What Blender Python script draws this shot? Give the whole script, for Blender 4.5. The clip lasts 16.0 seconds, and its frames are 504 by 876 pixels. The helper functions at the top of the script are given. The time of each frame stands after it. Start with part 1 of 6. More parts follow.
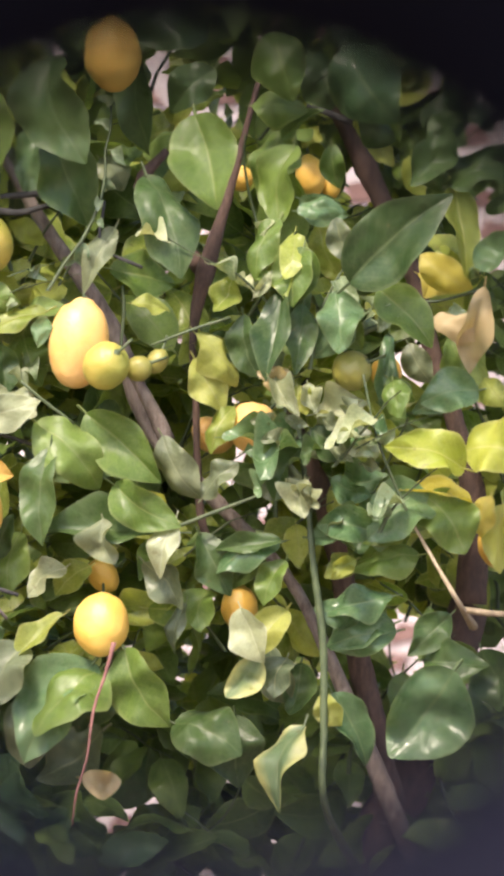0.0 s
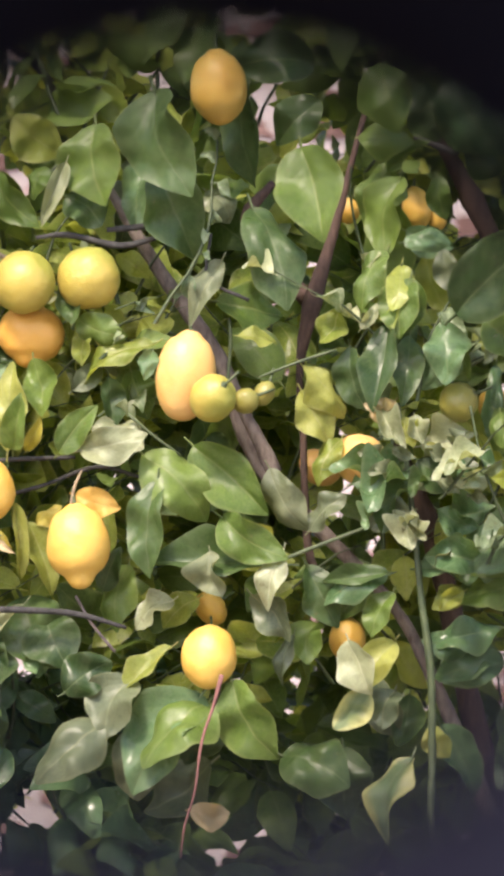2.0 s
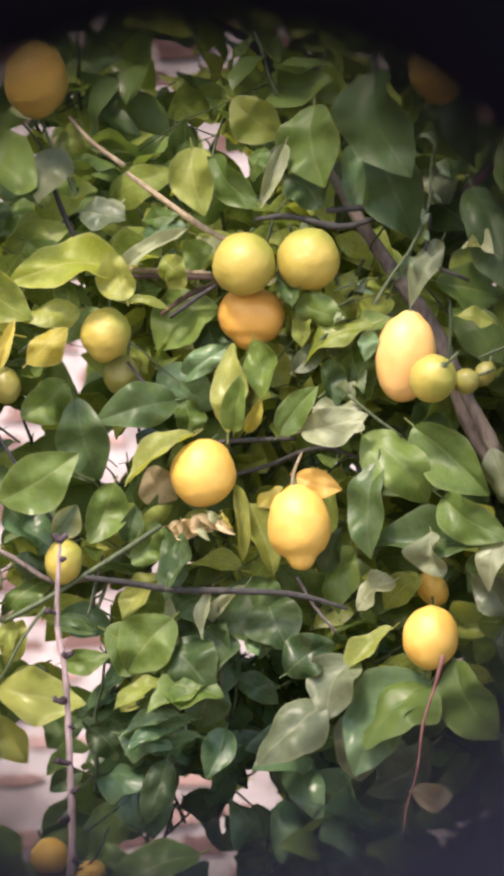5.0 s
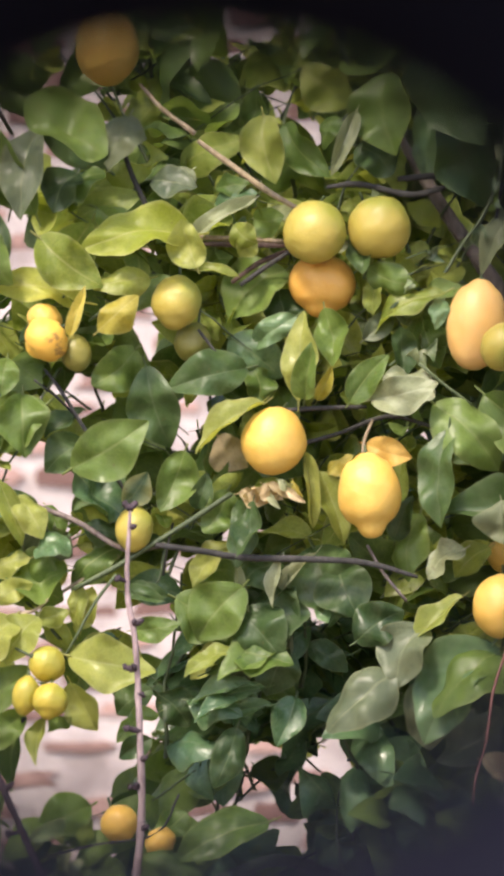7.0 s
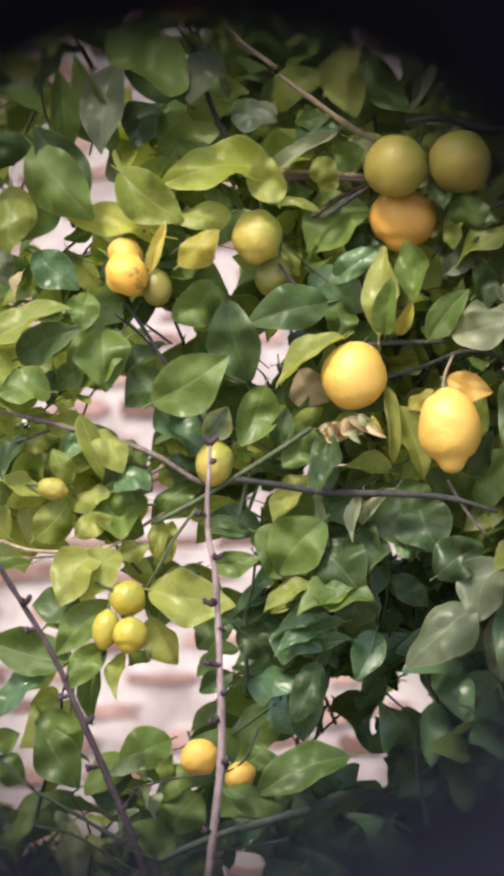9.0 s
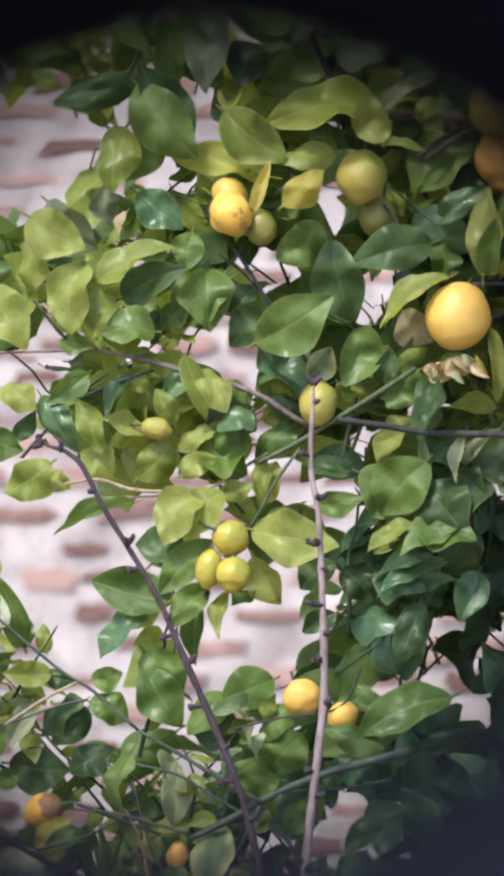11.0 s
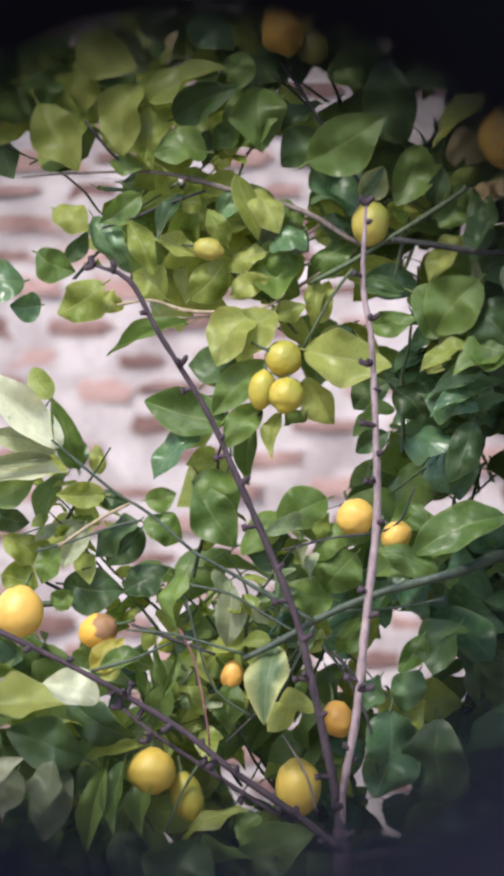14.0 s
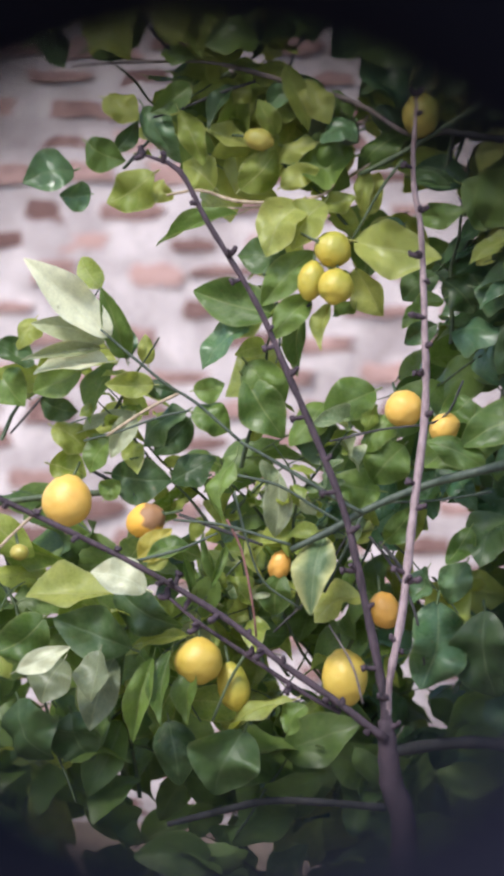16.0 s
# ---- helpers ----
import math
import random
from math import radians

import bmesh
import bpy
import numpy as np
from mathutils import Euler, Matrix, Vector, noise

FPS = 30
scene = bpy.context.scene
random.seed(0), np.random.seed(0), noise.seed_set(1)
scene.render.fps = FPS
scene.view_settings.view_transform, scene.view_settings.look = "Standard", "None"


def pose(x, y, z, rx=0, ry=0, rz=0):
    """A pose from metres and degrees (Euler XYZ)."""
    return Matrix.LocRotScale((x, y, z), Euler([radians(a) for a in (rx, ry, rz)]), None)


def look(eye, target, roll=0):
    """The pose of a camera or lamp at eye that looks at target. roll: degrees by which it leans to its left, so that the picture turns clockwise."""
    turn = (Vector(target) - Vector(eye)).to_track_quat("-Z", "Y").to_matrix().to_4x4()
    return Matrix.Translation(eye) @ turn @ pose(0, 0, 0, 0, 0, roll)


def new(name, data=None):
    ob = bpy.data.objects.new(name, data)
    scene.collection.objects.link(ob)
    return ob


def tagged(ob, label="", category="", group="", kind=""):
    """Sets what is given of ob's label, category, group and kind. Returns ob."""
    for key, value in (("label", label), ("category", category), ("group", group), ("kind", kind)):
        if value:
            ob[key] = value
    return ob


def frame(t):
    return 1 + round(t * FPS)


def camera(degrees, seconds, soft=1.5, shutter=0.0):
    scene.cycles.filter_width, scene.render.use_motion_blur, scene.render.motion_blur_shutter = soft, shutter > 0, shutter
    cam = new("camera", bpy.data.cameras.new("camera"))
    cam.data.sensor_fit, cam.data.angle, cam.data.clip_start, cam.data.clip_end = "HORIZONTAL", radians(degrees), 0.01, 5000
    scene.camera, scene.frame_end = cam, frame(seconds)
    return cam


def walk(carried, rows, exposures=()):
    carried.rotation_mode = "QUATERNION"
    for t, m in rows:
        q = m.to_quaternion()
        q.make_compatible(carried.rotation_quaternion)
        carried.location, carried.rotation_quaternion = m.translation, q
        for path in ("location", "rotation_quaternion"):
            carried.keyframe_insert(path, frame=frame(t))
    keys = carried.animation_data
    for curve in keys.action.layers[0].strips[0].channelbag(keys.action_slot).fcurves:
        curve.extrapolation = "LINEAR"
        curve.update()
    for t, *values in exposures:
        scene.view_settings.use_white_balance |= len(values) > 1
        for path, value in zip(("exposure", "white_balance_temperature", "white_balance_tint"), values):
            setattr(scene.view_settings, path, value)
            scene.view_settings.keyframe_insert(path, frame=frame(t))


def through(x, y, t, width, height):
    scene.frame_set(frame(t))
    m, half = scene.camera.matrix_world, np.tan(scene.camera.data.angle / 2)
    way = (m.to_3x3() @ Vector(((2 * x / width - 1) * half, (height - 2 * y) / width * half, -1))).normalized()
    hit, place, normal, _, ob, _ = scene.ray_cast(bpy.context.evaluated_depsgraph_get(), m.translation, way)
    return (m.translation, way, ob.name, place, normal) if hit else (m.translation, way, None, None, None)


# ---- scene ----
cam = camera(5.486, 16.0, soft=4.1)
cam.data.dof.use_dof = True
cam.data.dof.focus_distance = 5.27
cam.data.dof.aperture_fstop = 18.8
EYE = Vector((0.0, 0.0, 1.6))   # the throat of the added scope tube through which the camera looks
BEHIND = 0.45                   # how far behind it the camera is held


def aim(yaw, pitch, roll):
    """The camera's pose: it swings about the scope's throat, so the added dark ring keeps its place in view, turned
    left by yaw, up by pitch, in degrees.
    """
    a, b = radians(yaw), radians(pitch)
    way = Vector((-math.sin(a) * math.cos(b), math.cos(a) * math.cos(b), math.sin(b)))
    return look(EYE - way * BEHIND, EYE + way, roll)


PATH = [
    (0.0, -4.000, 1.500, 0.000),
    (0.5, -3.782, 1.258, 0.066),
    (1.0, -3.363, 1.535, 0.120),
    (1.5, -3.184, 1.693, 0.100),
    (2.0, -2.724, 1.885, -0.166),
    (2.5, -2.403, 1.963, -0.067),
    (3.0, -1.914, 1.829, 0.023),
    (3.5, -1.622, 1.851, -0.021),
    (4.0, -1.230, 1.677, -0.012),
    (4.5, -0.569, 1.680, -0.196),
    (7.0, 0.747, 1.292, -0.215),
    (7.5, 0.929, 1.072, 0.184),
    (8.0, 1.236, 0.886, 0.153),
    (8.5, 1.599, 0.870, -0.146),
    (9.0, 1.707, 0.515, -0.128),
    (9.5, 2.079, 0.310, 0.080),
    (10.0, 2.632, 0.162, 0.221),
    (12.5, 3.109, -1.319, 0.007),
    (13.0, 3.374, -1.887, 0.106),
    (13.5, 3.327, -2.224, -0.193),
    (14.0, 3.574, -2.338, -0.207),
    (14.5, 3.563, -2.464, 0.098),
    (15.0, 3.725, -2.783, 0.048),
    (15.5, 4.150, -3.274, -0.013),
    (16.0, 4.153, -3.639, 0.159),
]
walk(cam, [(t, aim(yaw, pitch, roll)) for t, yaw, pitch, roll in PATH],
     exposures=[(0.0, 1.76, 6950, 17), (3.5, 1.52, 6900, 20), (7.0, 1.37, 6850, 16), (10.0, 1.17, 6400, 11), (12.5, 1.07, 5550, 10), (14.0, 1.03, 6000, 12), (16.0, 1.01, 5900, 13)])

# ---- light ----
SUN_ELEVATION, SUN_AZIMUTH = radians(51), radians(206)   # azimuth clockwise from +y
world = bpy.data.worlds.new("sky")
scene.world = world
world.use_nodes = True
wn = world.node_tree.nodes
sky = wn.new("ShaderNodeTexSky")
sky.sky_type = "NISHITA"
sky.sun_disc = False
sky.sun_elevation = SUN_ELEVATION
sky.sun_rotation = SUN_AZIMUTH
sky.dust_density = 2.0
wn["Background"].inputs["Strength"].default_value = 0.15
world.node_tree.links.new(sky.outputs["Color"], wn["Background"].inputs["Color"])
sun = new("sun", bpy.data.lights.new("sun", "SUN"))
sun.data.energy = 2.1
sun.data.angle = radians(9.0)
sun.data.color = (1.0, 0.93, 0.80)
sun_way = Vector((math.sin(SUN_AZIMUTH) * math.cos(SUN_ELEVATION), math.cos(SUN_AZIMUTH) * math.cos(SUN_ELEVATION),
                  math.sin(SUN_ELEVATION)))
sun.matrix_world = look(sun_way * 20, (0, 0, 0))


# ---- materials ----
def nodes_of(name):
    m = bpy.data.materials.new(name)
    m.use_nodes = True
    nt = m.node_tree
    return m, nt, nt.nodes["Principled BSDF"], nt.nodes["Material Output"]


def node(nt, kind, links=None, **values):
    n = nt.nodes.new(kind)
    for key, v in values.items():
        n.inputs[key.replace("_", " ")].default_value = v
    for key, src in (links or {}).items():
        nt.links.new(src, n.inputs[key])
    return n


def ramp(nt, fac, stops):
    n = nt.nodes.new("ShaderNodeValToRGB")
    el = n.color_ramp.elements
    while len(el) < len(stops):
        el.new(0.5)
    for e, (pos, col) in zip(el, stops):
        e.position, e.color = pos, (*col, 1)
    nt.links.new(fac, n.inputs["Fac"])
    return n.outputs["Color"]


def calc(nt, op, a, b=None, c=None):
    n = nt.nodes.new("ShaderNodeMath")
    n.operation = op
    for i, v in enumerate((a, b, c)):
        if v is None:
            continue
        if isinstance(v, (int, float)):
            n.inputs[i].default_value = v
        else:
            nt.links.new(v, n.inputs[i])
    return n.outputs[0]


def blend(nt, fac, a, b, mode="MIX"):
    n = nt.nodes.new("ShaderNodeMix")
    n.data_type, n.blend_type = "RGBA", mode
    for i, v in ((0, fac), (6, a), (7, b)):
        if isinstance(v, (int, float)):
            n.inputs[i].default_value = v
        elif isinstance(v, tuple):
            n.inputs[i].default_value = (*v, 1)
        else:
            nt.links.new(v, n.inputs[i])
    return n.outputs[2]


def bump(nt, height, strength, distance, shader):
    n = nt.nodes.new("ShaderNodeBump")
    n.inputs["Strength"].default_value, n.inputs["Distance"].default_value = strength, distance
    nt.links.new(height, n.inputs["Height"])
    nt.links.new(n.outputs["Normal"], shader.inputs["Normal"])
    return n


def leaf_material(name, dark, light, vein, rough=0.38, through=0.35, island=False, edge=None):
    """Waxy leaf: two greens mixed by noise and by chance, paler midrib and side veins, light that comes through."""
    m, nt, p, out = nodes_of(name)
    uv = nt.nodes.new("ShaderNodeUVMap").outputs["UV"]
    sep = nt.nodes.new("ShaderNodeSeparateXYZ")
    nt.links.new(uv, sep.inputs[0])
    u, v = sep.outputs["X"], sep.outputs["Y"]
    au = calc(nt, "ABSOLUTE", u)
    if island:
        chance = nt.nodes.new("ShaderNodeNewGeometry").outputs["Random Per Island"]
    else:
        chance = nt.nodes.new("ShaderNodeObjectInfo").outputs["Random"]
    pos = nt.nodes.new("ShaderNodeNewGeometry").outputs["Position"]
    big = node(nt, "ShaderNodeTexNoise", {"Vector": pos}, Scale=30.0, Detail=2.5, Roughness=0.5).outputs["Fac"]
    fine = node(nt, "ShaderNodeTexNoise", {"Vector": pos}, Scale=420.0, Detail=3.0).outputs["Fac"]
    mixed = calc(nt, "ADD", calc(nt, "MULTIPLY", big, 0.9), calc(nt, "MULTIPLY", chance, 0.75))
    mixed = calc(nt, "ADD", mixed, calc(nt, "MULTIPLY", calc(nt, "SUBTRACT", fine, 0.5), 0.7))
    col = ramp(nt, calc(nt, "MULTIPLY", mixed, 0.62), [(0.22, dark), (0.78, light)])
    mid = nt.nodes.new("ShaderNodeMapRange")
    mid.inputs["From Min"].default_value, mid.inputs["From Max"].default_value = 0.0, 0.07
    mid.inputs["To Min"].default_value, mid.inputs["To Max"].default_value = 0.62, 0.0
    nt.links.new(au, mid.inputs["Value"])
    phase = calc(nt, "SUBTRACT", calc(nt, "MULTIPLY", v, 52.0), calc(nt, "MULTIPLY", au, 17.0))
    wander = calc(nt, "ADD", phase, calc(nt, "MULTIPLY", big, 4.0))
    ribs = calc(nt, "ABSOLUTE", calc(nt, "SINE", calc(nt, "MULTIPLY", wander, 0.5)))
    side = calc(nt, "MULTIPLY", calc(nt, "POWER", ribs, 18.0), 0.09)
    veins = calc(nt, "MAXIMUM", mid.outputs["Result"], side)
    col = blend(nt, veins, col, vein)
    margin = nt.nodes.new("ShaderNodeMapRange")
    margin.inputs["From Min"].default_value, margin.inputs["From Max"].default_value = 0.86, 1.0
    margin.inputs["To Max"].default_value = 0.55
    nt.links.new(au, margin.inputs["Value"])
    col = blend(nt, margin.outputs["Result"], col, vein)
    if edge:
        rim = nt.nodes.new("ShaderNodeMapRange")
        rim.inputs["From Min"].default_value, rim.inputs["From Max"].default_value = 0.35, 1.0
        nt.links.new(calc(nt, "ADD", au, calc(nt, "MULTIPLY", calc(nt, "SUBTRACT", big, 0.5), 0.9)), rim.inputs["Value"])
        col = blend(nt, rim.outputs["Result"], col, edge)
    blotch = node(nt, "ShaderNodeTexNoise", {"Vector": pos}, Scale=85.0, Detail=4.0, Roughness=0.65).outputs["Fac"]
    col = blend(nt, ramp(nt, blotch, [(0.36, (0.22, 0.22, 0.22)), (0.56, (0, 0, 0))]), col, tuple(c * 0.55 for c in dark))
    spots = node(nt, "ShaderNodeTexNoise", {"Vector": pos}, Scale=130.0, Detail=2.0).outputs["Fac"]
    spots = ramp(nt, spots, [(0.70, (0, 0, 0)), (0.76, (1, 1, 1))])
    col = blend(nt, calc(nt, "MULTIPLY", spots, 0.45), col, (0.16, 0.13, 0.05))
    dust = node(nt, "ShaderNodeTexNoise", {"Vector": pos}, Scale=70.0, Detail=5.0, Roughness=0.7).outputs["Fac"]
    dust = ramp(nt, dust, [(0.42, (0, 0, 0)), (0.80, (1, 1, 1))])
    col = blend(nt, calc(nt, "MULTIPLY", dust, 0.18), col, (0.30, 0.31, 0.20))
    nt.links.new(col, p.inputs["Base Color"])
    wax = node(nt, "ShaderNodeTexNoise", {"Vector": pos}, Scale=55.0, Detail=3.0).outputs["Fac"]
    nt.links.new(calc(nt, "ADD", calc(nt, "MULTIPLY", wax, 0.7), rough - 0.40), p.inputs["Roughness"])
    p.inputs["Specular IOR Level"].default_value = 0.42
    relief = calc(nt, "ADD", calc(nt, "MULTIPLY", veins, -0.4), calc(nt, "MULTIPLY", blotch, 0.55))
    relief = calc(nt, "ADD", relief, calc(nt, "ADD", calc(nt, "MULTIPLY", ribs, -0.05), calc(nt, "MULTIPLY", fine, 0.12)))
    bump(nt, calc(nt, "ADD", relief, calc(nt, "MULTIPLY", big, 1.4)), 0.5, 0.003, p)
    tr = nt.nodes.new("ShaderNodeBsdfTranslucent")
    nt.links.new(blend(nt, 1.0, col, (1.0, 0.95, 0.50), "MULTIPLY"), tr.inputs["Color"])
    mix = nt.nodes.new("ShaderNodeMixShader")
    mix.inputs[0].default_value = through
    nt.links.new(p.outputs[0], mix.inputs[1])
    nt.links.new(tr.outputs[0], mix.inputs[2])
    nt.links.new(mix.outputs[0], out.inputs["Surface"])
    return m


def rind_material(name, base, patch, rough=0.46, scab=0.0, crown=False, green=False):
    """Citrus rind: oil-gland dimples, colour drifting from base to patch, a few scars."""
    m, nt, p, out = nodes_of(name)
    pos = nt.nodes.new("ShaderNodeTexCoord").outputs["Object"]
    drift = node(nt, "ShaderNodeTexNoise", {"Vector": pos}, Scale=26.0, Detail=3.0).outputs["Fac"]
    col = ramp(nt, drift, [(0.36, base), (0.72, patch)])
    if green:   # still green towards the stalk
        sep = nt.nodes.new("ShaderNodeSeparateXYZ")
        nt.links.new(pos, sep.inputs[0])
        patchy = node(nt, "ShaderNodeTexNoise", {"Vector": pos}, Scale=34.0, Detail=2.0).outputs["Fac"]
        unripe = calc(nt, "ADD", calc(nt, "MULTIPLY", calc(nt, "ADD", sep.outputs["Z"], sep.outputs["X"]), 14.0), patchy)
        unripe = ramp(nt, unripe, [(0.40, (0, 0, 0)), (0.95, (1, 1, 1))])
        col = blend(nt, calc(nt, "MULTIPLY", unripe, 0.8), col, (0.22, 0.25, 0.04))
    pits = node(nt, "ShaderNodeTexNoise", {"Vector": pos}, Scale=95.0, Detail=1.0).outputs["Fac"]
    pores = node(nt, "ShaderNodeTexVoronoi", {"Vector": pos}, Scale=420.0).outputs["Distance"]
    fine = node(nt, "ShaderNodeTexNoise", {"Vector": pos}, Scale=160.0, Detail=3.0).outputs["Fac"]
    col = blend(nt, calc(nt, "MULTIPLY", fine, 0.30), col, tuple(c * 0.72 for c in base))
    mark = node(nt, "ShaderNodeTexNoise", {"Vector": pos}, Scale=70.0, Detail=4.0, Roughness=0.7).outputs["Fac"]
    lo = 0.70 - scab
    mark = ramp(nt, mark, [(lo, (0, 0, 0)), (lo + 0.05, (1, 1, 1))])
    col = blend(nt, calc(nt, "MULTIPLY", mark, 0.7), col, (0.20, 0.10, 0.04))
    if crown:   # a browned, corky patch round the stalk end
        sep = nt.nodes.new("ShaderNodeSeparateXYZ")
        nt.links.new(pos, sep.inputs[0])
        edge = calc(nt, "ADD", sep.outputs["Z"], calc(nt, "MULTIPLY", calc(nt, "SUBTRACT", drift, 0.5), 0.045))
        edge = calc(nt, "MULTIPLY", calc(nt, "ADD", edge, calc(nt, "MULTIPLY", sep.outputs["X"], -0.35)), 40.0)
        cork = ramp(nt, edge, [(0.36, (0, 0, 0)), (0.44, (1, 1, 1))])
        col = blend(nt, calc(nt, "MULTIPLY", cork, 0.9), col, (0.20, 0.10, 0.055))
    nt.links.new(col, p.inputs["Base Color"])
    p.inputs["Roughness"].default_value = rough
    p.inputs["Subsurface Weight"].default_value = 0.12
    p.inputs["Subsurface Radius"].default_value = (0.006, 0.004, 0.0015)
    p.inputs["Subsurface Scale"].default_value = 1.0
    bump(nt, calc(nt, "ADD", calc(nt, "ADD", calc(nt, "MULTIPLY", pores, 0.35), calc(nt, "MULTIPLY", fine, 0.9)), calc(nt, "ADD", calc(nt, "MULTIPLY", drift, 1.2), calc(nt, "MULTIPLY", pits, 0.8))), 0.32, 0.0018, p)
    return m


def bark_material(name, dark, light, streak=1.0, rough=0.85):
    m, nt, p, out = nodes_of(name)
    pos = nt.nodes.new("ShaderNodeNewGeometry").outputs["Position"]
    mp = nt.nodes.new("ShaderNodeMapping")
    mp.inputs["Scale"].default_value = (1, 1, 0.35)
    nt.links.new(pos, mp.inputs["Vector"])
    a = node(nt, "ShaderNodeTexNoise", {"Vector": mp.outputs[0]}, Scale=170.0, Detail=6.0, Roughness=0.65).outputs["Fac"]
    b = node(nt, "ShaderNodeTexNoise", {"Vector": pos}, Scale=24.0, Detail=3.0).outputs["Fac"]
    f = calc(nt, "ADD", calc(nt, "MULTIPLY", a, 0.6), calc(nt, "MULTIPLY", b, 0.4))
    nt.links.new(ramp(nt, f, [(0.38, dark), (0.62, light)]), p.inputs["Base Color"])
    p.inputs["Roughness"].default_value = rough
    bump(nt, a, 0.6 * streak, 0.003, p)
    return m


def rough_material(name, dark, light, scale, fine, rough=0.95, depth=0.004, chance=0.0):
    """Masonry, mortar and soil: two sizes of mottling, grainy relief."""
    m, nt, p, out = nodes_of(name)
    pos = nt.nodes.new("ShaderNodeNewGeometry").outputs["Position"]
    a = node(nt, "ShaderNodeTexNoise", {"Vector": pos}, Scale=scale, Detail=5.0, Roughness=0.6).outputs["Fac"]
    b = node(nt, "ShaderNodeTexNoise", {"Vector": pos}, Scale=fine, Detail=4.0).outputs["Fac"]
    f = calc(nt, "ADD", calc(nt, "MULTIPLY", a, 0.65), calc(nt, "MULTIPLY", b, 0.35))
    if chance:
        r = nt.nodes.new("ShaderNodeObjectInfo").outputs["Random"]
        f = calc(nt, "ADD", f, calc(nt, "MULTIPLY", calc(nt, "SUBTRACT", r, 0.5), chance))
    nt.links.new(ramp(nt, f, [(0.34, dark), (0.66, light)]), p.inputs["Base Color"])
    p.inputs["Roughness"].default_value = rough
    bump(nt, calc(nt, "ADD", a, calc(nt, "MULTIPLY", b, 0.5)), 0.8, depth, p)
    return m


LEAF = {
    "dark": leaf_material("leaf_dark_green", (0.032, 0.068, 0.020), (0.078, 0.137, 0.039), (0.151, 0.200, 0.099), 0.46, 0.40),
    "mid": leaf_material("leaf_green", (0.074, 0.137, 0.024), (0.178, 0.263, 0.055), (0.268, 0.316, 0.118), 0.47, 0.44),
    "light": leaf_material("leaf_yellow_green", (0.21, 0.275, 0.040), (0.46, 0.48, 0.125), (0.50, 0.50, 0.22), 0.46, 0.54),
    "bright": leaf_material("leaf_bright_yellow_green", (0.34, 0.40, 0.045), (0.60, 0.60, 0.13), (0.60, 0.58, 0.24), 0.46, 0.55),
    "pale": leaf_material("leaf_pale_silvery", (0.22, 0.25, 0.13), (0.43, 0.46, 0.28), (0.580, 0.600, 0.437), 0.45, 0.40),
    "blue": leaf_material("leaf_blue_green", (0.050, 0.116, 0.045), (0.146, 0.241, 0.106), (0.213, 0.280, 0.134), 0.33, 0.34),
    "yellow": leaf_material("leaf_yellow", (0.460, 0.400, 0.057), (0.720, 0.600, 0.149), (0.640, 0.580, 0.253), 0.5, 0.50),
    "rim": leaf_material("leaf_green_yellow_rim", (0.083, 0.150, 0.070), (0.198, 0.263, 0.123), (0.250, 0.301, 0.175), 0.46, 0.46,
                         edge=(0.56, 0.55, 0.24)),
    "grey": leaf_material("leaf_grey_green", (0.085, 0.118, 0.066), (0.205, 0.230, 0.128), (0.28, 0.30, 0.17), 0.46, 0.36),
    "white": leaf_material("leaf_silver_and_lit_pale", (0.54, 0.55, 0.36), (0.80, 0.80, 0.58), (0.70, 0.72, 0.52), 0.5, 0.38),
    "amber": leaf_material("leaf_amber", (0.540, 0.330, 0.069), (0.740, 0.460, 0.115), (0.580, 0.340, 0.092), 0.6, 0.43),
    "dry": leaf_material("leaf_withered_tan", (0.400, 0.310, 0.161), (0.680, 0.540, 0.333), (0.550, 0.410, 0.230), 0.7, 0.40),
}
FILL_DARK = leaf_material("foliage_green", (0.062, 0.118, 0.028), (0.200, 0.295, 0.070), (0.209, 0.263, 0.118), 0.44, 0.48, island=True)
# lighter, yellower fill: sun through the inner leaves is put into the colour
FILL_LIGHT = leaf_material("foliage_yellow_green_backlit", (0.151, 0.241, 0.034), (0.473, 0.526, 0.123), (0.515, 0.515, 0.202), 0.36, 0.55, island=True)
FILL_PALE = leaf_material("foliage_pale_crinkled", (0.112, 0.190, 0.078), (0.538, 0.560, 0.336), (0.504, 0.538, 0.336), 0.34, 0.44, island=True)
FILL_CRISP = leaf_material("foliage_crisped_blue_green", (0.055, 0.105, 0.050), (0.33, 0.40, 0.23), (0.36, 0.42, 0.26), 0.30, 0.30, island=True)
FILL_BLUE = leaf_material("foliage_blue_green", (0.044, 0.108, 0.046), (0.150, 0.265, 0.125), (0.168, 0.235, 0.112), 0.25, 0.32, island=True)
